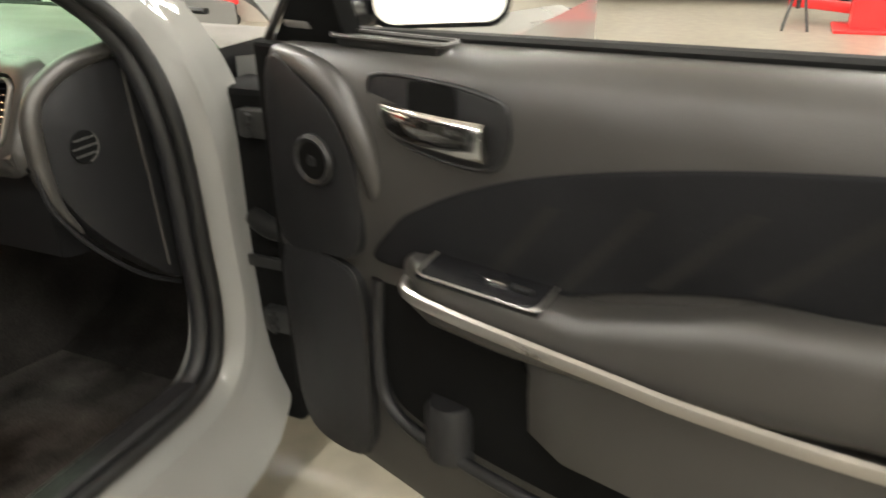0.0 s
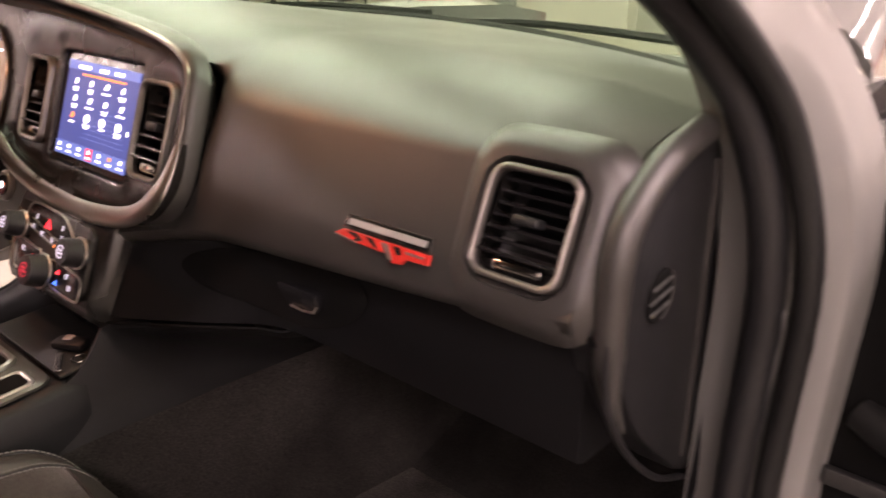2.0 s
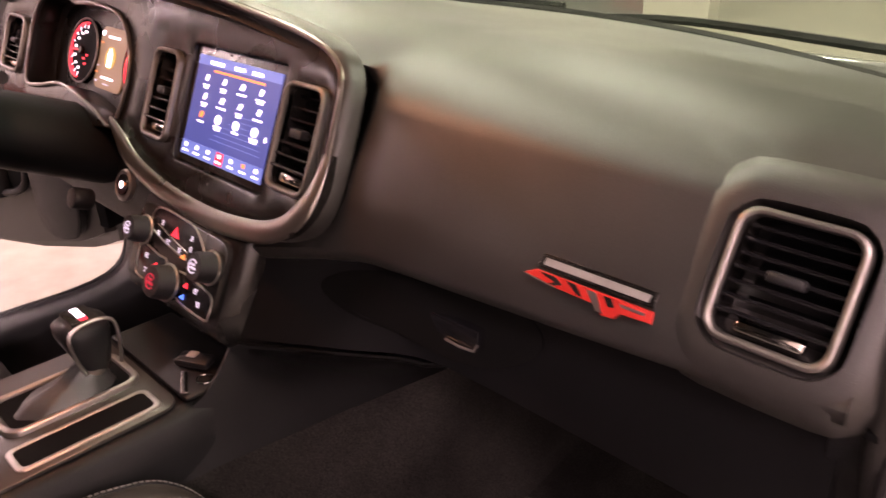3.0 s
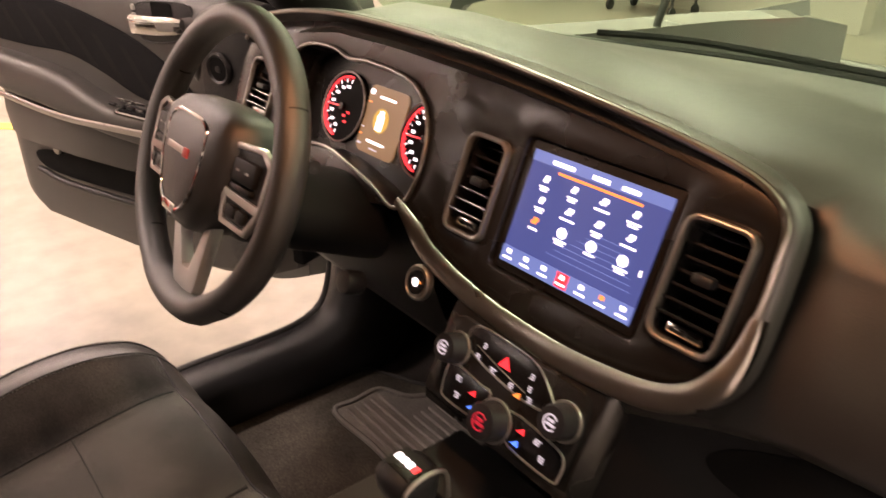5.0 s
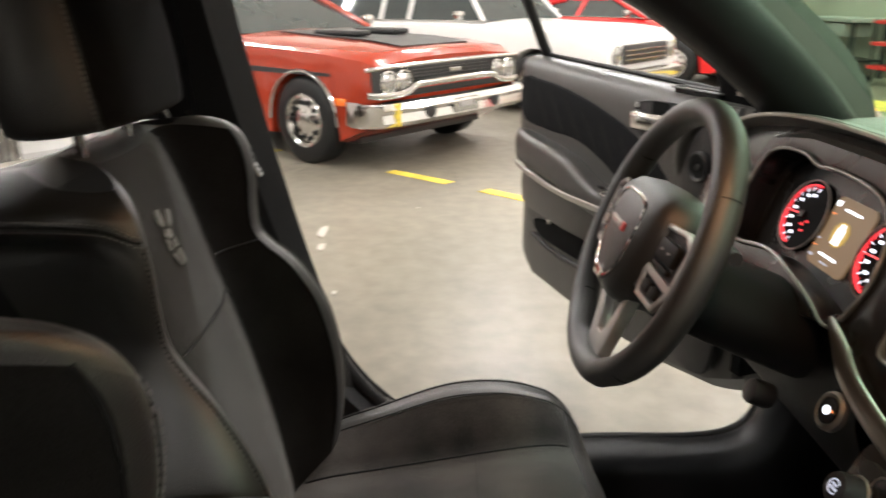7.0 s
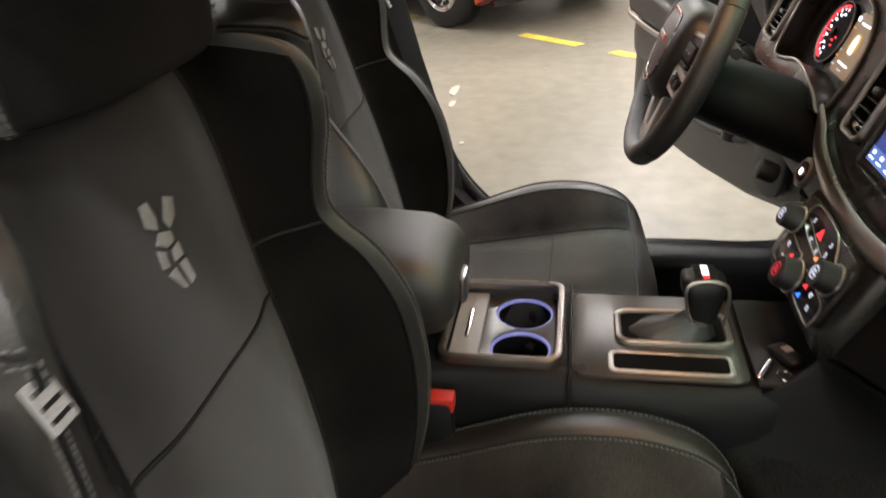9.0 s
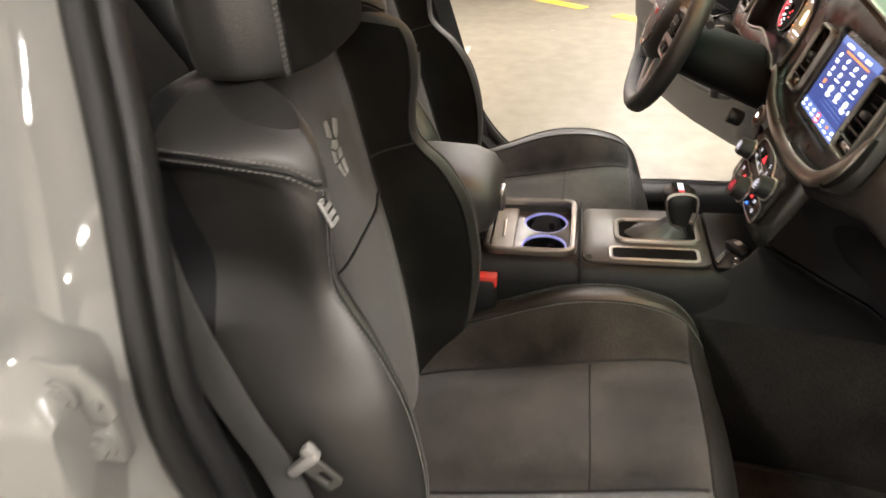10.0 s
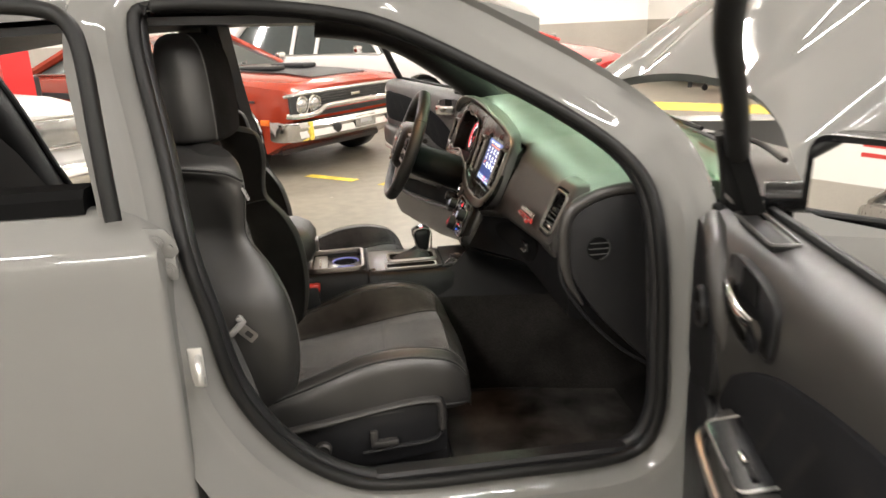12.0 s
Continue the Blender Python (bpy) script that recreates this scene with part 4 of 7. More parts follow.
for pts, mat in (([(-.046, .001), (-.032, .001), (-.024, -.003), (-.030, -.0055), (-.036, -.0055), (-.031, -.003), (-.040, -.001)], GLOSS), ([(-.022, .001), (-.014, .001), (-.006, -.006), (-.010, -.006)], GLOSS), ([(-.004, .0005), (.004, .0005), (.013, -.012), (.008, -.012)], SATIN),
                 ([(.010, .0005), (.017, .0005), (.021, -.005), (.016, -.006)], GLOSS), ([(.024, -.001), (.044, -.001), (.044, -.003), (.026, -.003)], SATIN), ([(-.058, -.0045), (-.030, -.0072), (-.030, -.0064), (-.056, -.0036)], SATIN)):
    part("badge_stroke", plate(pts, .001, bm_m @ Matrix.Translation((0, 0, .0053))), mat, badge)

am = basis((.541, -.0108, .941), (1, 0, 0), (0, .45, .893), (0, -.893, .45))
for y0, x0, x1 in ((.003, -.013, -.003), (.003, .001, .012), (-.003, -.011, .011)):
    part("moulded_mark", box(x0, x1, y0 - .0013, y0 + .0013, -.001, .0008, m=am), PLASTIC, dash, "small dark moulded lettering as a plain bar")
# bezel across the driver's half: gauges, vents and touch screen sit in its openings
outer = [(.186, .052), (.183, .072), (.165, .090), (.130, .101), (.06, .112), (-.05, .124), (-.17, .134), (-.30, .139), (-.45, .139), (-.58, .128), (-.69, .105), (-.745, .06), (-.75, .0), (-.735, -.055), (-.70, -.085),
         (-.60, -.085), (-.45, -.080), (-.33, -.078), (-.255, -.062), (-.20, -.083), (-.145, -.100), (-.08, -.110), (.0, -.114), (.07, -.110), (.12, -.101), (.158, -.084), (.182, -.05), (.190, 0)]
outer = [(p.x, p.y) for p in smooth_path([(x, y, 0) for x, y in outer], 3, True)]
gauge_hole = [(p.x, p.y) for p in smooth_path([(-.60, .045, 0), (-.575, .088, 0), (-.50, .098, 0), (-.45, .090, 0), (-.40, .094, 0), (-.305, .086, 0), (-.258, .050, 0), (-.244, -.01, 0), (-.266, -.066, 0), (-.330, -.052, 0), (-.45, -.035, 0), (-.54, -.05, 0), (-.59, -.045, 0)], 4, True)]
vl, vr, vd = (-.146, 0), (.140, 0), (-.665, .002)
holes = [round_rect(-.098, .096, -.072, .072, .008), round_rect(vl[0] - .030, vl[0] + .030, -.056, .056, .013), round_rect(vr[0] - .032, vr[0] + .032, -.056, .056, .013), gauge_hole,
         round_rect(vd[0] - .040, vd[0] + .040, -.044, .050, .014)]
bezel = part("bezel", plate(outer, .035, FACE, holes, .004), GLOSS, dash, "satin black instrument bezel")
air_vent(FACE @ Matrix.Translation((vl[0], 0, .001)), .0275, .0525, .011)
air_vent(FACE @ Matrix.Translation((vr[0], 0, .001)), .0295, .0525, .011)
air_vent(FACE @ Matrix.Translation((vd[0], .003, .001)), .036, .042, .012)
brow_local = smooth_path([(-.735, .07, .012), (-.69, .108, .020), (-.58, .131, .028), (-.45, .142, .030), (-.30, .142, .030), (-.17, .137, .028), (-.05, .127, .024), (.06, .115, .017), (.130, .104, .010), (.168, .091, .005), (.187, .07, .002), (.192, .03, .002), (.1935, .0, .002), (.194, -.035, .004), (.189, -.064, .008), (.172, -.086, .010), (.14, -.101, .010), (.09, -.110, .008)], 5)
brow = [FACE @ p for p in brow_local]
part("brow_trim", tube(brow[:62], .0034, 8), WARMSILVER, dash, "thin satin trim along the brow")
hood_rows = []
for i, (p, q) in enumerate(zip(brow, brow_local)):       # padded hood that overhangs the instruments
    t = (brow[min(i + 1, len(brow) - 1)] - brow[max(i - 1, 0)]).normalized()
    n = OUT.cross(t).normalized()
    back = q.z + .020
    hood_rows.append([p - n * .001, p + n * .004, p + n * .009 - OUT * back * .35, p + n * .011 - OUT * back, p - n * .010 - OUT * back, p - n * .006 - OUT * back * .5])
part("brow_hood", loft(hood_rows), SOFT, dash, "padded black hood over the instruments", 60)
swoop = [FACE @ Vector((x, y, z)) for x, y, z in smooth_path([(-.265, -.055, .006), (-.225, -.072, .008), (-.18, -.092, .010), (-.12, -.106, .011), (-.05, -.114, .012), (.03, -.116, .013), (.09, -.111, .015), (.14, -.102, .017), (.172, -.087, .017), (.190, -.064, .014), (.195, -.035, .008), (.1935, -.005, .003)], 5)]
part("swoop_trim", tube(swoop, .0125, 14, flat=.38, up=OUT, taper=[min(1.0, .35 + i / 10, .30 + (len(swoop) - i) / 16) for i in range(len(swoop))]), WARMSILVER, dash, "broad satin silver trim below the screen")
lip_rows = []
for i, p in enumerate(swoop):
    t = (swoop[min(i + 1, len(swoop) - 1)] - swoop[max(i - 1, 0)]).normalized()
    n = t.cross(OUT).normalized() * .008
    lip_rows.append([p + n - OUT * .001, p - n - OUT * .001, p - n - OUT * .04, p + n - OUT * .04])
part("swoop_base", loft(lip_rows), GLOSS, dash, "black base of the trim")

# touch screen
screen = part("touch_screen", plate(round_rect(-.096, .094, -.071, .071, .006), .012, FACE @ Matrix.Translation((0, 0, -.006)), r=.001), GLOSS, sedan, "lit blue touch screen with rows of white symbols")


def lit(name, x0, x1, y0, y1, mat, lift=-.0045, parent=None, r=0.0, label=""):
    shape = round_rect(x0, x1, y0, y1, r, 3) if r else [(x0, y0), (x1, y0), (x1, y1), (x0, y1)]
    return part(name, plate(shape, .0012, FACE @ Matrix.Translation((0, 0, lift))), mat, parent or screen, label)


lit("display", -.0865, .0855, -.0615, .0615, SCREEN_BLUE, -.0048, label="glowing blue display")
lit("status_band", -.0865, .0855, .0500, .0615, SCREEN_PALE, -.0040)
lit("dock_band", -.0865, .0855, -.0615, -.0440, SCREEN_PALE, -.0040)
lit("accent_bar", -.048, .056, .0440, .0465, ORANGE_GLOW, -.0036, label="orange bar")
for x0, x1 in ((-.058, -.030), (-.006, .014), (.030, .050)):
    lit("status_text", x0, x1, .0520, .0562, WHITE_GLOW, -.0030)
for k in range(7):                    # faint lines of the wallpaper
    y = -.034 + k * .006
    lit("wallpaper_line", -.030 + k * .008, .075 - k * .003, y, y + .0007, SCREEN_PALE, -.0042)
random.seed(4)
for row, y in enumerate((.028, .006, -.016)):
    for col in range(4):
        x = -.060 + col * .038 + (.003 if row else 0)
        w = random.uniform(.0030, .0046)
        mat_icon = ORANGE_GLOW if (row, col) == (2, 0) else WHITE_GLOW
        if row == 2 and col:
            ring = [FACE @ Vector((x + .0046 * math.cos(a), y + .007 + .0046 * math.sin(a), -.0034)) for a in (2 * math.pi * i / 18 for i in range(18))]
            part("symbol", tube(ring, .0011, 6, True), mat_icon, screen)
            part("symbol", disc(FACE @ Vector((x, y + .007, -.0034)), OUT, .0036, .0010, 16), mat_icon, screen)
        else:
            lit("symbol", x - w, x + w * .5, y + .004, y + .0075, mat_icon, -.0034, r=.0012)
            lit("symbol", x - w * .4, x + w, y + .0068, y + .0112, mat_icon, -.0030, r=.0012)
        half = random.uniform(.0055, .0095)
        lit("caption", x - half, x + half, y - .0022, y - .0003, WHITE_GLOW, -.0034)
        if random.random() < .6:
            lit("caption", x - half * .7, x + half * .7, y - .0052, y - .0034, WHITE_GLOW, -.0034)
lit("page_mark", .078, .0795, -.016, -.010, WHITE_GLOW, -.0034)
for col in range(7):
    x = -.076 + col * .0252
    if col == 3:
        lit("dock_tile", x - .0075, x + .0075, -.0600, -.0450, RED_GLOW, -.0036)
    lit("symbol", x - .0028, x + .0028, -.0515, -.0470, ORANGE_GLOW if col == 5 else WHITE_GLOW, -.0030, r=.001)
    lit("caption", x - .0058, x + .0058, -.0575, -.0555, WHITE_GLOW, -.0030)
random.seed(0)

# instrument cluster
part("gauge_trim", tube([FACE @ Vector((x, y, .003)) for x, y in gauge_hole], .0026, 8, True), VENTSILVER, dash, "satin silver trim round the gauges")
GX = .404
GM = FACE @ Matrix.Translation((-GX, .018, -.045))
cluster = part("instrument_panel", plate([(x + GX, y - .018) for x, y in gauge_hole], .006, GM), GLOSS, sedan, "lit instrument cluster with red-ringed gauges")
part("cluster_shroud", plate([(p[0] * 1.02 + GX * 1.02, (p[1] - .018) * 1.02) for p in gauge_hole], .05, GM @ Matrix.Translation((0, 0, .046)), [[(x + GX, y - .018) for x, y in gauge_hole]]), PLASTIC, cluster)
part("centre_display", plate(round_rect(-.040, .050, -.045, .050, .012), .002, GM @ Matrix.Translation((0, 0, .003))), AMBER_GLOW, cluster, "amber glowing centre display")
part("halo", disc(GM @ Vector((.002, .004, .0036)), OUT, .017, .001, 24), YELLOW_GLOW, cluster, "soft yellow halo")
for x0, x1, y0, y1, gm in ((-.005, .009, -.010, .012, WHITE_GLOW), (-.002, .006, .012, .018, WHITE_GLOW), (-.016, .024, -.029, -.026, WHITE_GLOW), (-.006, .012, -.038, -.036, DIM_WHITE), (-.012, .024, .034, .037, WHITE_GLOW), (-.036, -.028, .036, .043, WHITE_GLOW), (-.034, -.028, .024, .026, ORANGE_GLOW),
                           (-.037, -.030, -.012, -.010, DIM_WHITE), (-.037, -.031, -.022, -.020, ORANGE_GLOW), (-.037, -.028, -.036, -.033, DIM_WHITE)):
    part("symbol", plate(round_rect(x0, x1, y0, y1, .0008, 2), .001, GM @ Matrix.Translation((0, 0, .0048))), gm, cluster)
for cx, start in ((-.088, 82), (.108, 82)):
    c = GM @ Vector((cx, .004, .004))
    gauge = part("gauge", disc(c, OUT, .050, .004, 40, .001), VOID, cluster, "black round gauge")
    part("gauge_ring", tube([GM @ Vector((cx + .051 * math.cos(a), .004 + .051 * math.sin(a), .008)) for a in (2 * math.pi * i / 40 for i in range(40))], .0014, 8, True), VENTSILVER, cluster, "thin silver gauge ring")
    arc = [GM @ Vector((cx + .044 * math.cos(a), .004 + .044 * math.sin(a), .0075)) for a in (radians(start + 180 * i / 30) for i in range(31))]
    part("red_arc", tube(arc, .0026, 6, flat=.5), RED_GLOW, cluster, "glowing red arc")
    for i in range(19):
        a = radians(start + 180 * i / 18)
        r0, r1 = (.0355, .041) if i % 2 == 0 else (.038, .041)
        ends = [GM @ Vector((cx + r * math.cos(a), .004 + r * math.sin(a), .0074)) for r in (r0, r1)]
        part("gauge_mark", tube(ends, .0006, 4), RED_GLOW if i % 2 else WHITE_GLOW, gauge)
    for i in range(7):
        a = radians(start + 8 + 164 * i / 6)
        x, y = cx + .0295 * math.cos(a), .004 + .0295 * math.sin(a)
        part("numeral_bar", plate(round_rect(x - .0034, x + .0034, y - .0019, y + .0019, .0006, 2), .001, GM @ Matrix.Translation((0, 0, .0075))), WHITE_GLOW, gauge)
    for dx, dy in ((.006, -.012), (.015, -.006), (.012, -.020)):
        part("gauge_symbol", plate(round_rect(cx + dx - .003, cx + dx + .003, .004 + dy - .0016, .004 + dy + .0016, .0006, 2), .001, GM @ Matrix.Translation((0, 0, .0075))), RED_GLOW, gauge)
    part("needle", tube([GM @ Vector((cx, .004, .010)), GM @ Vector((cx - .036, .002, .010))], .0011, 6), RED_GLOW, gauge, "red needle")
    part("gauge_hub", disc(GM @ Vector((cx, .004, .010)), OUT, .006, .006, 20, .001), GLOSS, gauge)

# ---- steering wheel and column ----
AX = Vector((0, -.923, .384))                    # out of the wheel towards the driver
WUP = Vector((0, .384, .923))
WC = Vector((-.392, -.226, .956))
WM = basis(WC, (1, 0, 0), WUP, AX)
wheel_rim = []
for i in range(64):
    a = 2 * math.pi * i / 64
    wheel_rim.append(WM @ Vector((.172 * math.cos(a), .172 * math.sin(a) - (.004 if math.sin(a) < -.9 else 0), 0)))
wheel = part("steering_wheel", tube(wheel_rim, .0172, 14, True, 1.15, AX), LEATHER, sedan, "black leather steering wheel with silver spoke trim")
hub = []
for k, h in ((1.05, -.03), (1.08, -.005), (1.02, .02), (.86, .034), (.5, .041), (.12, .043)):
    shape = smooth_path([(x, y, 0) for x, y in ((-.075, .055), (0, .066), (.075, .055), (.082, .0), (.06, -.05), (.03, -.078), (0, -.082), (-.03, -.078), (-.06, -.05), (-.082, .0))], 4, True)
    hub.append([WM @ Vector((p.x * k, p.y * k + .004, h)) for p in shape])
part("hub", loft(hub), LEATHER, wheel, "black padded hub", 60)
ring = smooth_path([(x, y, .037) for x, y in ((-.045, .045), (0, .052), (.045, .045), (.05, .0), (.034, -.045), (0, -.062), (-.034, -.045), (-.05, 0))], 6, True)
part("hub_trim", tube([WM @ p for p in ring], .0028, 8, True), CHROME, wheel, "chrome hub trim")
part("hub_badge", box(-.030, .012, .006, .014, .040, .0445, .001, m=WM), SATIN, wheel)
part("hub_badge_mark", box(.014, .026, .004, .015, .040, .0445, .001, m=WM), REDPLASTIC, wheel)
part("lower_badge", box(-.016, .016, -.064, -.052, .036, .0405, .001, m=WM), CHROME, wheel)
fork = [(-.054, -.066), (-.032, -.152), (-.020, -.167), (.020, -.167), (.032, -.152), (.054, -.066), (.036, -.072), (.009, -.132), (-.009, -.132), (-.036, -.072)]
part("lower_spoke", plate(fork, .016, WM @ Matrix.Translation((0, 0, .014)) @ Euler((radians(5), 0, 0)).to_matrix().to_4x4(), r=.004), SPOKESILVER, wheel, "satin silver forked lower spoke")
for s in (1, -1):
    arm = [[WM @ Vector((s * x, y + dy, z + dz)) for dy, dz in ((-w, -.010), (-w, .006), (w, .006), (w, -.010))] for x, y, z, w in ((.055, .0, .012, .040), (.11, .0, .008, .044), (.168, .004, .0, .034))]
    part("spoke", loft(arm), PLASTIC, wheel, "black side spoke with buttons")
    lean = WM @ Matrix.Translation((s * .112, 0, .0165)) @ Euler((0, s * radians(5), 0)).to_matrix().to_4x4()
    flip = lambda pts: [(s * (x - .112), y) for x, y in (pts if s > 0 else pts[::-1])]
    rim_line = flip([(.068, .044), (.134, .050), (.157, .038), (.155, -.020), (.136, -.048), (.084, -.046), (.074, -.012)])
    upper = flip([(.074, .037), (.132, .043), (.148, .032), (.147, -.010), (.079, -.006)])
    lower = flip([(.085, -.016), (.144, -.020), (.131, -.041), (.089, -.039)])
    part("spoke_trim", plate(rim_line, .006, lean, [upper, lower], .002), SATIN, wheel, "satin silver switch surround")
    for bx, by, bw, bh in ((.112, .018, .022, .013), (.112, -.001, .020, .004), (.104, -.028, .010, .007), (.124, -.029, .008, .007)):
        part("button", box(s * (bx - .112) - bw, s * (bx - .112) + bw, by - bh, by + bh, -.006, .0035, .003, m=lean), RUBBER, wheel)
    for bx, by in ((.103, .018), (.121, .018)):
        part("button_mark", box(s * (bx - .112) - .003, s * (bx - .112) + .003, by - .0012, by + .0012, .003, .0041, m=lean), GREYPLASTIC, wheel)
    seam_at = [math.pi * .5 + s * 1.0, math.pi * 1.5 + s * .75]
    for a in seam_at:
        c = WM @ Vector((.172 * math.cos(a), .172 * math.sin(a), 0))
        t = WM.to_3x3() @ Vector((-math.sin(a), math.cos(a), 0))
        part("grip_seam", disc(c, t, .0178, .002, 20), RUBBER, wheel)
    stalk = tube([WC + Vector((s * .05, .055, .02)), WC + Vector((s * .12, .05, .03)), WC + Vector((s * .165, .045, .032))], .008, 8)
    part("stalk", stalk, PLASTIC, wheel, "black column stalk")
shroud = []
for d, k in ((.02, .75), (.05, .95), (.12, 1.0), (.24, 1.05)):
    c = WC - AX * d
    shroud.append([c + Vector((.082 * k * math.cos(a), 0, 0)) + WUP * (.056 * k * math.sin(a) - .036) for a in (2 * math.pi * i / 20 for i in range(20))])
part("steering_column", loft(shroud), DARKPLASTIC, sedan, "black steering column shroud", 50)

# ---- centre stack: climate panel, start button ----
CM = basis((0, -.108, .800), (1, 0, 0), (0, .43, .903), (0, -.903, .43))
stack = [[(x, -.048, .858), (x, -.078, .848), (x, -.088, .838), (x, -.1275, .755), (x, -.128, .738), (x, -.10, .705), (x, -.03, .69), (x, .10, .69), (x, .10, .86)] for x in (-.122, -.108, 0, .102, .114)]
for i, p in enumerate(stack[0]):
    stack[0][i] = (p[0], p[1] + .02, p[2])
    stack[-1][i] = (stack[-1][i][0], stack[-1][i][1] + .02, stack[-1][i][2])
part("centre_fascia", loft(stack), GLOSS, dash, "black centre stack", 50)
control = part("climate_panel", plate(round_rect(-.098, .096, -.047, .044, .016), .010, CM @ Matrix.Translation((0, 0, .006)), r=.002), GLOSS, sedan, "black climate panel with three knobs and lit symbols")
for outline in ([(-.066, .030), (-.055, .045), (-.012, .046), (.030, .042), (.060, .020), (.066, .012), (.028, .004), (-.050, .014)],
                [(-.078, -.010), (-.068, -.004), (-.030, -.008), (-.012, -.010), (-.016, -.040), (-.066, -.044), (-.076, -.036)],
                [(.018, -.012), (.070, -.014), (.092, -.020), (.094, -.040), (.086, -.046), (.030, -.044), (.024, -.034)]):
    shape = [(p.x, p.y) for p in smooth_path([(x, y, 0) for x, y in outline], 3, True)]
    part("button_plate", plate(shape, .003, CM @ Matrix.Translation((0, 0, .0072)), r=.0008), PIANO, control, "gloss black button plate")
    part("panel_trim", tube([CM @ Vector((x, y, .0072)) for x, y in shape], .0013, 6, True), SATIN, control, "thin silver outline")
part("panel_trim", tube([CM @ Vector((x, y, .0078)) for x, y in ((-.05, .026), (-.012, .018), (.026, .012))], .0007, 4), SATIN, control)
for kx, ky, r in ((-.072, .012, .0165), (.006, -.030, .0205), (.080, .012, .0175)):
    knob = lathe([(r * 1.06, .0), (r * 1.06, .004), (r, .006), (r * .95, .022), (r * .86, .026), (r * .5, .0265), (0, .0265)], CM @ Vector((kx, ky, .006)), CM.to_3x3() @ Vector((0, 0, 1)), 28)
    k_ob = part("knob", knob, PLASTIC, control, "black rotary knob with a silver ring")
    part("knob_ring", tube([CM @ Vector((kx + r * 1.05 * math.cos(a), ky + r * 1.05 * math.sin(a), .011)) for a in (2 * math.pi * i / 28 for i in range(28))], .0016, 6, True), SATIN, control)
    glow_mat = DIM_RED if r > .02 else DIM_WHITE
    ring = [CM @ Vector((kx + r * .42 * math.cos(a), ky + r * .42 * math.sin(a), .0328)) for a in (radians(40 + 280 * i / 20) for i in range(21))]
    part("knob_symbol", tube(ring, .0009, 5), glow_mat, k_ob)
    for dx, dy, w in ((0, .12, .22), (.05, -.10, .30)):
        part("knob_symbol", plate(round_rect(kx + r * (dx - w), kx + r * (dx + w), ky + r * (dy - .07), ky + r * (dy + .07), .0006, 2), .001, CM @ Matrix.Translation((0, 0, .0335))), glow_mat, k_ob)
tri = plate([(-.017, .021), (.000, .021), (-.0085, .0335)], .001, CM @ Matrix.Translation((0, 0, .0078)))
part("hazard_triangle", tri, RED_GLOW, control, "glowing red hazard triangle")
random.seed(7)
for x, y, w in ((-.040, .030, .005), (-.044, .016, .006), (-.020, .012, .006), (.027, .030, .005), (.008, .010, .005), (.034, .008, .006), (.030, .018, .004), (-.058, -.016, .006), (-.053, -.033, .006), (.060, -.022, .006), (.070, -.034, .006)):
    for k in range(3):
        shift, wide = random.uniform(-.001, .001), w * random.uniform(.4, .75)
        part("symbol", plate(round_rect(x - wide + shift, x + wide + shift, y - .0030 + k * .0022, y - .0018 + k * .0022, .0005, 2), .0008, CM @ Matrix.Translation((0, 0, .0082))), DIM_WHITE, control)
for x, y, gm in ((-.034, -.020, RED_GLOW), (-.030, -.034, BLUE_GLOW), (.038, -.022, RED_GLOW), (.036, -.036, BLUE_GLOW), (.018, .006, ORANGE_GLOW)):
    part("symbol", plate([(x - .005, y - .003), (x + .005, y - .003), (x + .003, y + .003)], .0008, CM @ Matrix.Translation((0, 0, .0084))), gm, control)
random.seed(0)
sb = Vector((-.180, -.078, .835))
start = part("start_button", lathe([(.0215, 0), (.0215, .006), (.0185, .0085), (.0155, .006), (0, .0065)], sb, OUT, 28), SATIN, sedan, "round start button with a silver ring")
part("button_face", disc(sb + OUT * .0075, OUT, .0145, .003, 24, .001), PIANO, start)
part("button_symbol", disc(sb + OUT * .0095, OUT, .005, .001, 12), WHITE_GLOW, start)
part("button_lamp", disc(sb + OUT * .0095 + Vector((.009, 0, .003)), OUT, .0016, .001, 8), ORANGE_GLOW, start)
part("column_lever", disc(Vector((-.30, -.10, .79)), AX, .016, .03, 16, .004), PLASTIC, sedan, "black ribbed lever")

# ---- centre console ----
prof = [(.128, .30), (.125, .50), (.118, .64), (.110, .676), (.100, .686), (.0905, .687), (.089, .687), (.045, .688), (.0, .688), (-.045, .688), (-.091, .687), (-.0925, .687), (-.100, .686), (-.110, .676), (-.118, .64), (-.125, .50), (-.128, .30)]
cons = []
for y, k, dz in ((-.95, .97, .0), (-.62, .97, .0), (-.556, .97, .0), (-.554, .97, 9), (-.480, .97, 9), (-.406, .97, 9), (-.404, .97, .0), (-.39, 1.0, -.008), (-.30, 1.0, -.012), (-.18, .99, -.012), (-.12, .97, -.016), (-.06, .94, -.05), (.12, .9, -.08)):
    cons.append([(x * k, y, (.60 if abs(x) < .0902 else z) if dz == 9 else z + (dz if z > .6 else 0)) for x, z in prof])
console = part("centre_console", loft(cons), CONSOLEBLACK, sedan, "black centre console between the seats", 50)
part("console_seam", tube([(s * x, -.392, z) for s in (1,) for x, z in ((.130, .55), (.124, .64), (.118, .676), (.100, .690), (0, .692), (-.100, .690))], .002, 6), RUBBER, console)
# cup holder well with glowing rings and a bright frame
frame_out, frame_in = round_rect(-.098, .096, -.560, -.400, .022), round_rect(-.088, .086, -.550, -.411, .014)
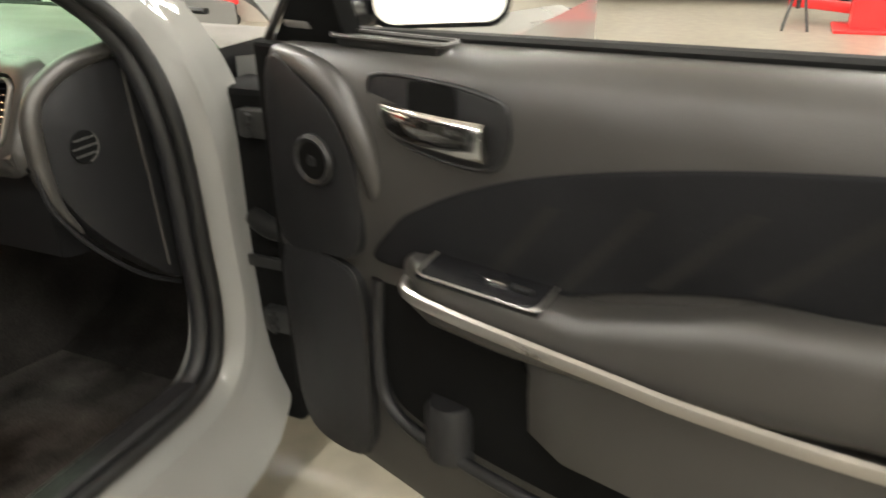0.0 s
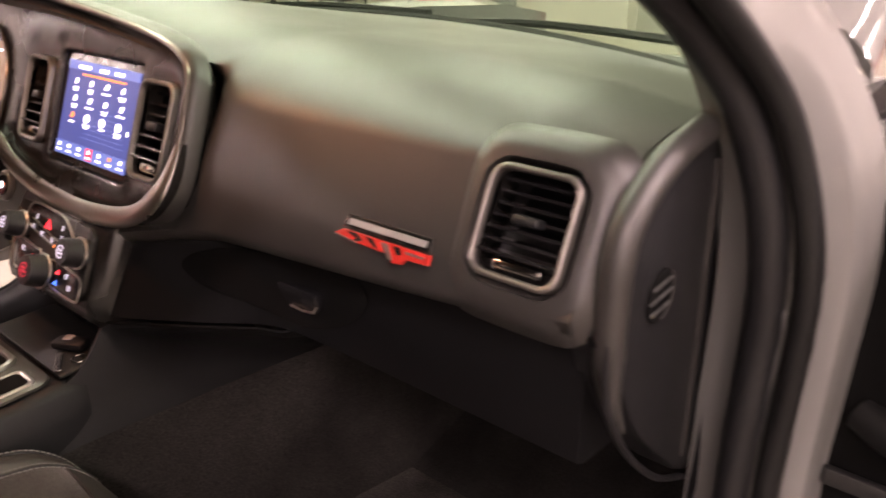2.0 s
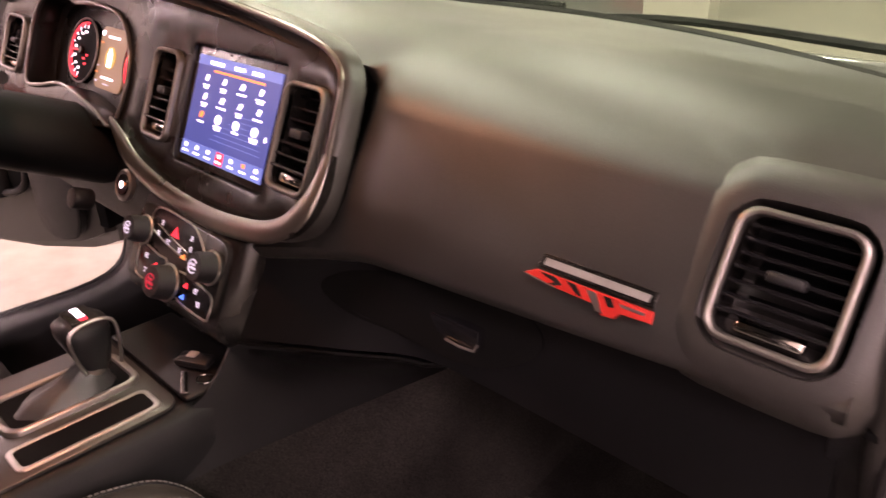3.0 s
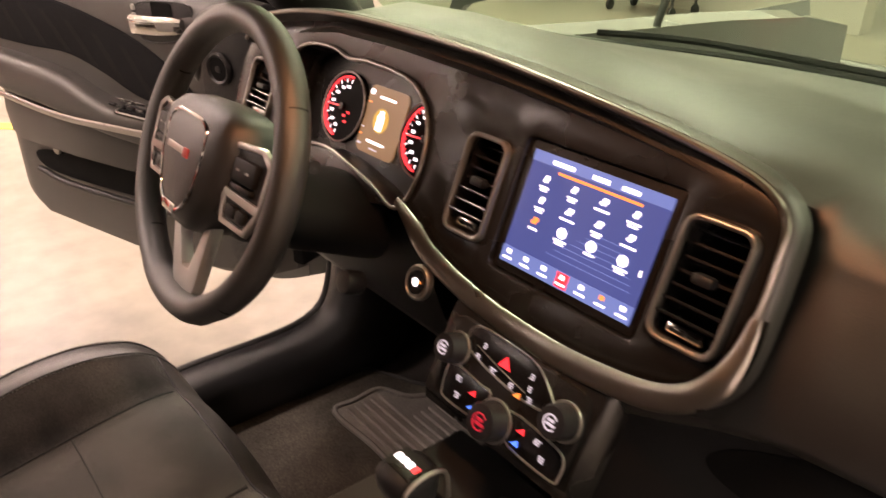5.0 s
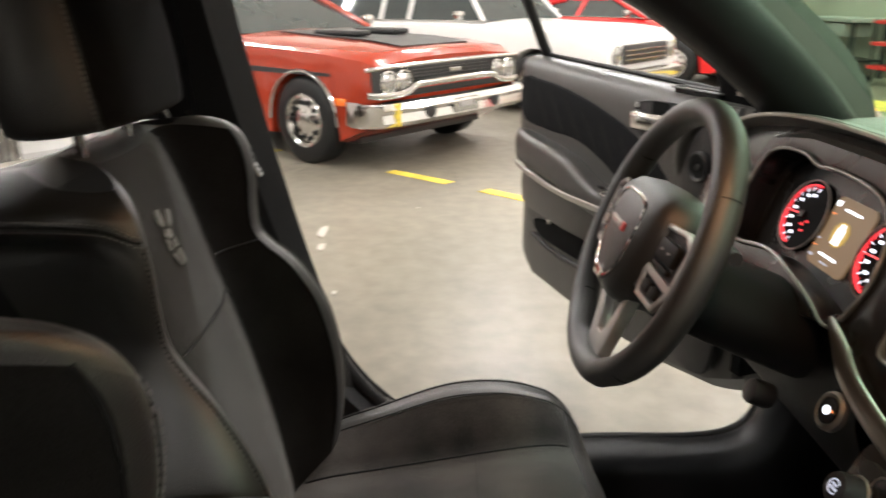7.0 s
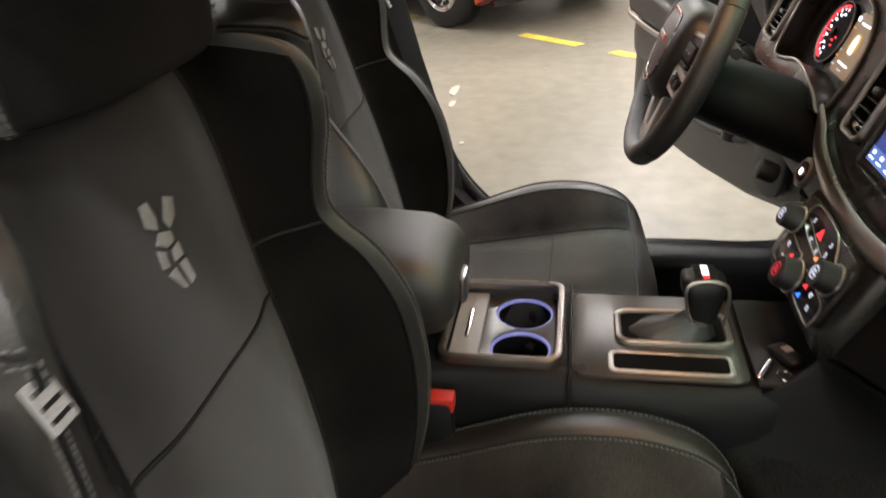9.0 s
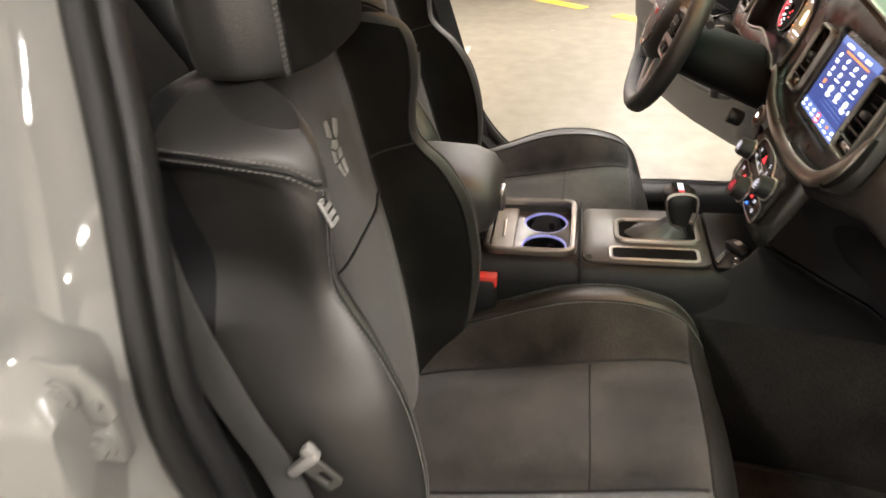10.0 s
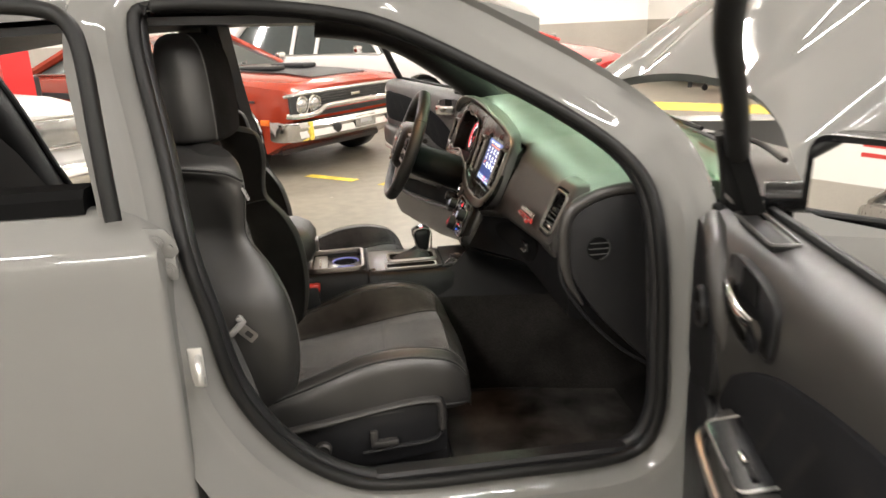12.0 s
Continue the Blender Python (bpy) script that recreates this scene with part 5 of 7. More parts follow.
part("cup_frame", plate(frame_out, .014, Matrix.Translation((0, 0, .699)), [frame_in], .004), WARMSILVER, console, "satin silver frame of the cup holder")
circle = lambda cx, cy, r: [(cx + r * math.cos(2 * math.pi * i / 32), cy + r * math.sin(2 * math.pi * i / 32)) for i in range(32)]
part("cup_tray", plate(round_rect(-.0865, .0855, -.5525, -.4085, .010), .004, Matrix.Translation((0, 0, .676)), [circle(-.0430, -.456, .0398), circle(.0415, -.456, .0398)], .001), CONSOLESILVER, console, "dark grey plastic cup tray with two round holes")
for cx in (-.0430, .0415):
    part("cup_ring", tube([(x, y, .6728) for x, y in circle(cx, -.456, .0388)], .0026, 6, True), RING_GLOW, console, "glowing pale violet ring")
    part("cup_wall", plate(circle(cx, -.456, .0415), .068, Matrix.Translation((0, 0, .671)), [circle(cx, -.456, .0400)]), RUBBER, console, "dark cup wall")
    for k in range(3):
        a = radians(40 + 120 * k)
        part("cup_finger", box(-.006, .006, -.003, .010, -.016, 0, .002, m=Matrix.Translation((cx + .036 * math.cos(a), -.456 + .036 * math.sin(a), .660)) @ Euler((0, 0, a + math.pi / 2)).to_matrix().to_4x4()), RUBBER, console)
part("tray_lid", box(-.082, .080, -.548, -.508, .676, .684, .004), GREYPLASTIC, console, "grey sliding lid")
part("lid_grip", box(-.03, .035, -.530, -.525, .684, .688, .001), CHROME, console)
# armrest box
arm = []
for y, z0, z1, w in ((-.95, .70, .80, .085), (-.82, .695, .822, .094), (-.66, .695, .828, .096), (-.585, .70, .822, .094), (-.552, .712, .806, .090), (-.536, .735, .780, .080)):
    arm.append([(x * w, y, z) for x, z in [(math.copysign(abs(math.cos(a)) ** .45, math.cos(a)), (z0 + z1) / 2 + (z1 - z0) / 2 * math.copysign(abs(math.sin(a)) ** .6, math.sin(a))) for a in (2 * math.pi * i / 28 for i in range(28))]])
part("armrest_lid", loft(arm), LEATHER, console, "black padded armrest lid", 60)
part("armrest_latch", box(-.022, .022, -.537, -.528, .728, .765, .004), SATIN, console, "silver armrest latch")
part("console_plate", plate(round_rect(-.094, .097, -.390, -.180, .02), .004, Matrix.Translation((0, 0, .6815)), r=.001), CONSOLESILVER, console, "dark satin silver console panel")
# shifter
gate = round_rect(-.052, .030, -.335, -.188, .018)
part("shift_surround", plate(gate, .012, Matrix.Translation((0, 0, .688)), [round_rect(-.044, .022, -.326, -.197, .012)], .004), SATIN, console, "satin silver shifter surround")
part("shift_gate", plate(round_rect(-.046, .024, -.328, -.195, .012), .004, Matrix.Translation((0, 0, .6835))), VOID, console)
boot = []
for k, z, dy in ((1.0, .683, 0), (.85, .692, .004), (.55, .700, .018), (.40, .708, .026), (.30, .716, .030)):
    boot.append([(-.004 + .030 * k * math.cos(a), -.262 + dy + .055 * k * math.sin(a), z + .002 * math.sin(7 * a)) for a in (2 * math.pi * i / 24 for i in range(24))])
shifter = part("shift_lever", loft(boot), LEATHER, sedan, "shift lever with a leather boot and silver collar", 70)
part("collar", lathe([(.014, 0), (.0165, .006), (.0165, .010), (.0135, .016)], (-.004, -.230, .700), (0, .08, 1), 20), SATIN, shifter, "silver collar")
knob = []
for h, w, d, dy in ((0, .015, .014, 0), (.010, .019, .017, .0), (.028, .0235, .022, -.002), (.046, .0265, .027, -.004), (.060, .025, .027, -.005), (.067, .016, .018, -.005)):
    knob.append([(-.004 + w * math.copysign(abs(math.cos(a)) ** .7, math.cos(a)), -.226 + dy + d * math.copysign(abs(math.sin(a)) ** .7, math.sin(a)), (.705 + h)) for a in (2 * math.pi * i / 20 for i in range(20))])
part("shift_knob", loft(knob), PLASTIC, shifter, "dark shift knob", 60)
part("knob_frame", tube(smooth_path([(.020, -.205, .712), (.0235, -.203, .740), (.0225, -.206, .768), (.021, -.228, .774), (.022, -.252, .766), (.0235, -.251, .738), (.018, -.243, .712)], 4), .0022, 6), SATIN, shifter, "silver edge of the shift knob")
part("knob_cap", box(-.023, .015, -.244, -.216, .770, .7735, .001), GLOSS, shifter)
for i in range(4):
    part("shift_light", box(-.019 + i * .0085, -.0135 + i * .0085, -.234, -.226, .7735, .7745), RED_GLOW if i == 3 else WHITE_GLOW, shifter, "lit shift mark")
slot = part("side_tray", plate(round_rect(.044, .088, -.345, -.195, .010), .006, Matrix.Translation((0, 0, .6835)), [round_rect(.050, .082, -.338, -.202, .006)], .002), SATIN, console, "satin rimmed side tray")
part("tray_floor", box(.048, .084, -.34, -.20, .676, .6828), VOID, console)
part("key_tray", box(-.09, .10, -.175, -.09, .678, .684, .004), RUBBER, console, "dark rubber key tray")
fob = thing("key_fob", "black key fob with a bright key lying in the console tray", "key", at=(.055, -.145, .685))
part("fob_body", box(-.030, .014, -.012, .012, 0, .011, .005, m=pose(0, .015, 0, 0, 0, 28)), PLASTIC, fob)
part("fob_button", box(-.006, .006, -.006, .006, .010, .0125, .002, m=pose(-.012, .012, 0, 0, 0, 28)), GREYPLASTIC, fob)
part("key_blade", box(-.024, .020, -.004, .004, 0, .003, .001, m=pose(.02, -.018, 0, 0, 0, -30)), CHROME, fob, "bright metal key blade")
part("key_ring", tube([(.030 + .009 * math.cos(a), .002 + .009 * math.sin(a), .002) for a in (2 * math.pi * i / 20 for i in range(20))], .001, 6, True), CHROME, fob)


# ---- seats ----
def strip_parts(rows, zone_of, name_mats, parent, middle, paired):
    """Splits one padded skin into panels: closed rows of points, a zone for each patch, one part a zone (two, left and right, for the paired ones)."""
    for key, (name, mat, label) in name_mats.items():
        for side in ((0, 1) if key in paired else (2,)):
            b = bmesh.new()
            made = {}

            def vert(i, j):
                if (i, j) not in made:
                    made[i, j] = b.verts.new(rows[i][j])
                return made[i, j]
            k = len(rows[0])
            for i in range(len(rows) - 1):
                for j in range(k):
                    if zone_of(i, j) == key and (side == 2 or (j >= middle) == side):
                        b.faces.new((vert(i, j), vert(i, (j + 1) % k), vert(i + 1, (j + 1) % k), vert(i + 1, j)))
            if not b.faces:
                b.free()
                continue
            part(name, b, mat, parent, label, 80)


SIDE_STEPS = 4


def both_sides(half):
    """A closed row from the keys of one half: the middle first, the far middle last."""
    keys = [Vector((-p[0], p[1], p[2])) for p in half[-2:0:-1]] + [Vector(p) for p in half]
    return smooth_path(keys, SIDE_STEPS, True)


BACK = [  # height, front of the middle, half width of the insert, of the ridge, ridge's depth, half width, thickness
    (.49, -.640, .118, .185, .025, .212, .15), (.55, -.641, .122, .203, .052, .236, .16), (.62, -.646, .130, .220, .080, .256, .165), (.69, -.653, .136, .232, .097, .268, .165), (.755, -.661, .136, .238, .103, .273, .16),
    (.82, -.669, .132, .236, .099, .269, .155), (.88, -.679, .128, .226, .082, .255, .145), (.918, -.686, .127, .213, .061, .239, .138), (.944, -.690, .127, .207, .051, .232, .134), (.978, -.696, .128, .209, .057, .237, .13),
    (1.02, -.703, .128, .216, .070, .247, .126), (1.06, -.710, .126, .217, .078, .250, .122), (1.092, -.716, .122, .212, .080, .245, .116), (1.116, -.722, .116, .203, .074, .235, .104), (1.133, -.731, .108, .186, .058, .214, .085),
    (1.144, -.743, .096, .158, .030, .182, .055), (1.148, -.756, .07, .110, .004, .130, .02)]


BACK_FINE = spline_rows(BACK, 4)
BACK_DROPS = (0, 0, 0, .10, .55, 1.0, .45, .06, 0, 0, 0, 0)
BACK_SLOPE = (0, 0, 0, 0, .2, .5, .9, 1.0, 1.0, .8, .2, 0)


def back_section(h):
    """One half of the seat back's outline at a height."""
    yc, pw, rw, bd, hw, th = (interp(h, [(r[0], r[c]) for r in BACK_FINE]) for c in range(1, 7))
    k = min(1.0, bd / .05)
    tuck = .038 * max(0.0, min(1.0, (1.108 - h) / .036)) * max(0.0, min(1.0, (h - .82) / .14)) - .005 * math.exp(-((h - 1.122) / .012) ** 2)      # the side falls in under the shoulder cap
    half = [(0, .007), (.55 * pw, .006), (pw, -.003), (pw + .50 * (rw - .024 - pw), .26 * bd), (rw - .024, .90 * bd), (rw, bd), (hw - .007 - .4 * tuck, bd - .024 * k), (hw - tuck, .35 * bd - .030 * k), (hw - .010 - tuck, -.62 * th), (hw - .045, -.97 * th), (.5 * hw, -1.06 * th), (0, -1.08 * th)]
    rise = max(0.0, min(1.0, (h - 1.0) / .14))
    return [(x, yc + y, h - .012 * e * rise ** 2 - .020 * rise * (x / .25) ** 2 - .026 * rise ** 2 * max(0.0, 1 - (x / .15) ** 2)) for (x, y), e in zip(half, BACK_SLOPE)]


def back_row(h):
    sag = .056 * math.exp(-((h - 1.094) / .064) ** 2)      # the cap's seam runs down to the ridge
    return both_sides([back_section(h - sag * d)[i] for i, d in enumerate(BACK_DROPS)])


CUSHION = [  # along the car, height of the middle, ridge's lift, half width, height of the lower edge
    (-.74, .49, .0, .225, .455), (-.70, .528, .012, .245, .47), (-.62, .556, .030, .256, .49), (-.53, .571, .047, .261, .50), (-.42, .589, .067, .263, .51), (-.33, .604, .060, .262, .515), (-.265, .613, .040, .257, .515),
    (-.228, .612, .026, .250, .512), (-.202, .599, .016, .241, .508), (-.186, .578, .009, .232, .504), (-.177, .548, .004, .225, .502), (-.179, .518, .0, .219, .500)]


def cushion_row(y, zc, bl, hw, zl):
    front = max(0.0, (y + .25) / .10)
    half = [(0, .004), (.07, .003), (.128, -.002), (.165, .42 * bl), (.204, .93 * bl), (.226, bl - .001), (hw - .006, bl - .012), (hw + .001, bl - .046), (hw - .003, zl - zc + .024), (hw - .028, zl - zc), (.12, zl - zc - .004), (0, zl - zc - .004)]
    k = hw / .262
    return both_sides([((x * k if x < .23 else x), y - .30 * front * x * x, max(zc + z, zl - .006)) for x, z in half])


def front_seat(cx, outer, slide=0.0, drop=0.0, back_at=(0, 0, 0), recline=0.0, head=0.0):
    """A sports seat: padded cushion and back with tall side bolsters, head restraint, belt buckle and a switch panel on its outer side."""
    base = box(cx - .20, cx + .20, -.68, -.24, .31, .40, .02)
    for sx in (-.19, .19):
        box(cx + sx - .02, cx + sx + .02, -.78, -.20, .30, .335, .006, bm=base)
    seat = part("front_seat", base, PLASTIC, sedan, "black leather and suede sports seat with grey stitching")
    # back: leans about its hinge above the rails
    B = Matrix.Translation((cx + back_at[0], back_at[1] - .66 - slide, back_at[2] + .55)) @ Euler((recline, 0, 0)).to_matrix().to_4x4() @ Matrix.Translation((0, .66, -.55))
    fine = BACK_FINE
    rows = [[B @ p for p in back_row(r[0])] for r in fine]
    S = SIDE_STEPS
    mid_j = 10 * S

    def zone(i, j):
        h = fine[i][0]
        k = abs((j + .5) / S - 10)
        if k < 2:
            return "insert" if h < .872 else ("upper" if h < 1.128 else "crown")
        if k < 4:
            return "suede" if h < .930 else ("wing" if h < 1.128 else "crown")
        if k < 5:
            return "band" if h < 1.128 else "crown"
        if k < 8:
            return "bolster" if h < 1.112 else "cap"
        return "shell"
    strip_parts(rows, zone, {"shell": ("back_shell", PLASTIC, "black rear shell"), "insert": ("back_insert", INSERTSUEDE, "black suede insert"), "upper": ("back_upper_insert", INSERTSUEDE, "black suede upper insert"),
                             "suede": ("inner_bolster", SUEDE, "black suede inner bolster"), "wing": ("shoulder_wing", SUEDE, "black suede shoulder wing"), "band": ("bolster_band", LEATHER, "black leather band along the bolster"),
                             "bolster": ("side_bolster", LEATHER, "black leather side bolster"), "cap": ("shoulder_cap", LEATHER, "black leather shoulder cap"), "crown": ("back_crown", LEATHER, "black leather crown")}, seat, mid_j, {"suede", "wing", "band", "bolster", "cap"})
    b = bmesh.new()
    b.faces.new([b.verts.new(p) for p in rows[-1]])
    part("back_cap", b, LEATHER, seat)
    out = B.to_3x3() @ Vector((0, 1, 0))

    def row_at(h):
        return next(i for i, f in enumerate(fine) if f[0] >= h)
    for s in (1, -1):
        skew = Vector((s, 0, 0))
        inner = [r[mid_j + s * 4 * S] for r in rows[4:row_at(1.13)]]
        ridge = [r[mid_j + s * 5 * S] for r in rows[4:row_at(1.116)]]
        part("seam", tube([p + out * .0003 for p in inner], .0017, 6), RUBBER, seat)
        part("seam", tube([p + out * .0003 for p in ridge], .0017, 6), RUBBER, seat)
        for line, off in ((inner, .0050), (ridge, .0045), (ridge, -.0045)):
            part("stitching", stitches([p + skew * off + out * .0016 for p in line], .0056, .00072, .62), THREAD, seat, "light grey stitching")
        edge = [r[mid_j + s * 2 * S] for r in rows[6:row_at(1.12)]]
        part("seam", tube([p + out * .0004 for p in edge], .0020, 6), RUBBER, seat)
        waist = rows[row_at(.93)]
        part("seam", tube([waist[mid_j + s * k] + out * .0005 for k in range(2 * S, 4 * S + 1)], .0016, 6), RUBBER, seat)
        i = row_at(1.112)
        cap = [rows[i][mid_j + s * k] for k in range(5 * S, 8 * S)]
        part("seam", tube([p + skew * .0004 for p in cap], .0018, 6), RUBBER, seat)
        up = B.to_3x3() @ Vector((0, 0, 1))
        for off in (.0048, -.0048):
            part("stitching", stitches([p + skew * .0016 + out * .0008 + up * off for p in cap], .0056, .00072, .62), THREAD, seat)
    cross = rows[row_at(.872)]
    part("seam", tube([p + out * .0006 for p in cross[mid_j - 2 * S:mid_j + 2 * S + 1]], .0022, 6), RUBBER, seat)
    # small tag on the outer bolster, embroidered shapes on the upper insert
    tag = rows[row_at(1.088)][mid_j + outer * 5 * S] + out * .002
    tm = basis(tag, (1, 0, 0), B.to_3x3() @ Vector((0, -.36, .933)), B.to_3x3() @ Vector((0, .933, .36)))
    patch = part("seat_tag", box(-.009, .009, -.014, .014, -.001, .0025, .001, m=tm), PATCH, seat, "small light grey fabric tag")
    for k in range(3):
        part("tag_bar", box(-.007, .007, -.009 + k * .008, -.0065 + k * .008, .002, .003, m=tm), RUBBER, patch)
    mid = rows[row_at(.988)][mid_j]
    rot = B.to_3x3()
    m = basis(mid + out * .0022, (1, 0, 0), rot @ Vector((0, -.17, .985)), rot @ Vector((0, .985, .17)))
    for shape in ([(-.022, .030), (-.013, .035), (-.004, .020), (-.007, .012), (-.016, .017)], [(.006, .040), (.014, .040), (.016, .024), (.006, .017), (.003, .026)], [(-.006, .010), (.006, .015), (.013, .008), (.004, .001), (-.005, .002)],
                  [(.008, .000), (.015, .005), (.016, -.010), (.009, -.012)], [(-.009, -.001), (.000, -.003), (.001, -.012), (-.009, -.012)], [(-.010, -.016), (-.002, -.016), (-.005, -.036), (-.012, -.034)], [(.004, -.016), (.013, -.017), (.004, -.034), (-.001, -.036)]):
        part("embroidery", plate([(x * 1.15, y) for x, y in shape], .0018, m @ Matrix.Translation((0, 0, .0008)), r=.0004), PATCH, seat, "plain silver-grey embroidered patch")
    # cushion
    crow = spline_rows(CUSHION, 4)
    C = Matrix.Translation((cx, 0, drop))
    crows = [[C @ p for p in cushion_row(*r)] for r in crow]

    def czone(i, j):
        k = abs((j + .5) / S - 10)
        y = crow[i][0]
        if k >= 9:
            return "under"
        tip = y > -.224 or i > 28
        if k < 2:
            return "front" if tip else "insert"
        if k < 4:
            return "nose" if tip else "suede"
        return "leather"
    strip_parts(crows, czone, {"under": ("cushion_base", LEATHER, ""), "insert": ("cushion_insert", WORNSUEDE, "brushed brownish black suede cushion insert"), "front": ("cushion_front", LEATHER, "black leather front edge"), "nose": ("cushion_nose", LEATHER, "black leather front corner"),
                               "suede": ("cushion_bolster", WORNSUEDE, "brushed black suede inner bolster"), "leather": ("cushion_side", LEATHER, "black leather cushion side")}, seat, mid_j, {"suede", "nose", "leather"})
    b = bmesh.new()
    b.faces.new([b.verts.new(p) for p in crows[-1]])
    part("cushion_end", b, LEATHER, seat)
    lift = Vector((0, 0, .0012))
    for s in (1, -1):
        ridge = [r[mid_j + s * 4 * S] for r in crows[8:-10]]
        part("seam", tube([p + lift * .3 for p in ridge], .0017, 6), RUBBER, seat)
        for off in (.0045, -.0045):
            part("stitching", stitches([p + lift + Vector((s * off, 0, 0)) for p in ridge], .0056, .00072, .62), THREAD, seat, "light grey stitching")
        part("seam", tube([r[mid_j + s * 2 * S] + lift * .3 for r in crows[7:-16]], .0022, 6), RUBBER, seat)
        edge = [r[mid_j + s * (6 * S - 1)] + Vector((s * .0006, 0, .0006)) for r in crows[8:-8]]
        part("seam", tube(edge, .0017, 6), RUBBER, seat)
        for off in (.0042, -.0042):
            part("stitching", stitches([p + Vector((s * (.0006 + off * .5), 0, .0006 - off * .8)) for p in edge], .0062, .00085, .62), THREAD, seat)
        part("lower_welt", tube([r[mid_j + s * 8 * S] for r in crows[8:-4]], .0026, 8), LEATHER, seat, "black leather welt")
    cross = next(r for r, f in zip(crows, crow) if f[0] >= -.39)
    part("seam", tube([p + lift * .3 for p in cross[mid_j - 2 * S:mid_j + 2 * S + 1]], .0011, 6), RUBBER, seat)
    cross = next(r for r, f in zip(crows, crow) if f[0] >= -.224)
    part("seam", tube([p + lift * .3 for p in cross[mid_j - 4 * S:mid_j + 4 * S + 1]], .0020, 6), RUBBER, seat)
    # head restraint
    H = B @ Matrix.Translation((0, 0, head))
    hr_rows = []
    for h, w, d, yc in spline_rows([(1.122, .110, .045, -.730), (1.128, .140, .066, -.731), (1.146, .150, .070, -.731), (1.20, .154, .072, -.733), (1.26, .150, .071, -.736), (1.305, .135, .064, -.739), (1.332, .112, .050, -.744), (1.344, .07, .026, -.748)], 3):
        r = []
        for i in range(32):
            a = 2 * math.pi * i / 32
            c, q = math.cos(a), math.sin(a)
            r.append(H @ Vector((w * math.copysign(abs(c) ** .6, c), yc + d * math.copysign(abs(q) ** .75, q) - .014 * (c * c if q > 0 else 0), h)))
        hr_rows.append(r)
    face = lambda i, j: "face" if 4 <= j < 12 else "side"
    head_part = part("head_restraint", loft([hr_rows[0], [p + H.to_3x3() @ Vector((0, 0, .0005)) for p in hr_rows[0]]]), LEATHER, seat, "black leather head restraint with a suede front")
    strip_parts(hr_rows, face, {"side": ("restraint_side", LEATHER, "black leather side"), "face": ("restraint_front", SUEDE, "brownish black suede front")}, head_part, 0, ())
    b = bmesh.new()
    b.faces.new([b.verts.new(p) for p in hr_rows[-1]])
    part("restraint_top", b, LEATHER, head_part)
    for j in (4, 12):
        line = [r[j] for r in hr_rows[2:-1]]
        sx = Vector((1 if j == 4 else -1, 0, 0))
        part("seam", tube(line, .0018, 6), RUBBER, head_part)
        for off in (.005, .010):
            part("stitching", stitches([p + sx * off + out * (.0008 - off * .12) for p in line], .0056, .00072, .62), THREAD, head_part)
    for s in (1, -1):
        part("restraint_post", tube([H @ Vector((s * .065, -.742, 1.02)), H @ Vector((s * .065, -.736, 1.15))], .006, 10), CHROME, seat, "chrome post")
        part("post_sleeve", lathe([(.013, 0), (.013, .006), (.009, .010), (0, .010)], B @ Vector((s * .065, -.742, 1.146)), B.to_3x3() @ Vector((0, 0, 1)), 16), PLASTIC, seat)
    # switch panel on the outer side
    o = outer
    panel = smooth_path([(-.605, .525, 0), (-.50, .540, 0), (-.36, .562, 0), (-.275, .568, 0), (-.254, .548, 0), (-.252, .49, 0), (-.256, .436, 0), (-.30, .424, 0), (-.42, .412, 0), (-.51, .418, 0), (-.585, .48, 0)], 4, True)
    m = basis((cx + o * .262, 0, 0), (0, 1, 0), (0, 0, 1), (o, 0, 0))
    part("switch_panel", plate([(p.x, p.y) for p in panel], .05, m, r=.008), PLASTIC, seat, "black plastic side panel with seat switches")
    ridge = smooth_path([(cx + o * .264, y, z) for y, z in ((-.60, .518), (-.50, .533), (-.36, .556), (-.285, .560), (-.266, .545), (-.264, .49))], 6)
    part("panel_ridge", tube(ridge, .012, 10, flat=.7), SOFT, seat)
    part("panel_ridge", tube(smooth_path([(cx + o * .264, -.44, .447), (cx + o * .264, -.36, .455), (cx + o * .264, -.285, .462), (cx + o * .264, -.266, .480)], 4), .005, 8), PLASTIC, seat)
    part("switch_knob", lathe([(.018, 0), (.018, .008), (.016, .012), (.012, .014), (.009, .011), (0, .011)], (cx + o * .262, -.525, .468), (o, 0, 0), 24), SOFT, seat, "round seat switch")
    sw = box(cx + o * .262, cx + o * .278, -.422, -.406, .462, .502, .004)
    box(cx + o * .262, cx + o * .280, -.418, -.362, .464, .479, .004, bm=sw)
    part("switch_lever", sw, SOFT, seat, "black seat switch lever")
    # belt buckle on the inner side
    i_ = -outer
    bx = cx + i_ * .245
    buckle = tube([(bx, -.58, .46), (bx, -.565, .60)], .010, 8)
    box(bx - .013, bx + .013, -.580, -.530, .585, .668, .007, bm=buckle)
    part("belt_buckle", buckle, PLASTIC, seat, "black belt buckle with a red button")
    part("buckle_button", box(bx - .011, bx + .011, -.572, -.528, .652, .673, .003), REDPLASTIC, seat, "red release button")
    seat.location.y = slide
    return seat


front_seat(.385, 1)
front_seat(-.385, -1, -.06, -.03, (.014, -.074, -.020), .1045, .024)
rings = [[(x, -1.5, .40), (x, -1.10, .40), (x, -1.05, .46), (x, -1.10, .54), (x, -1.34, .56), (x, -1.44, .80), (x, -1.55, .98), (x, -1.60, 1.04), (x, -1.68, 1.04), (x, -1.74, .6), (x, -1.7, .40)] for x in (-.62, -.56, -.2, 0, .2, .56, .62)]
bench = part("rear_seat", loft(rings), SUEDE, sedan, "black leather rear bench", 50)
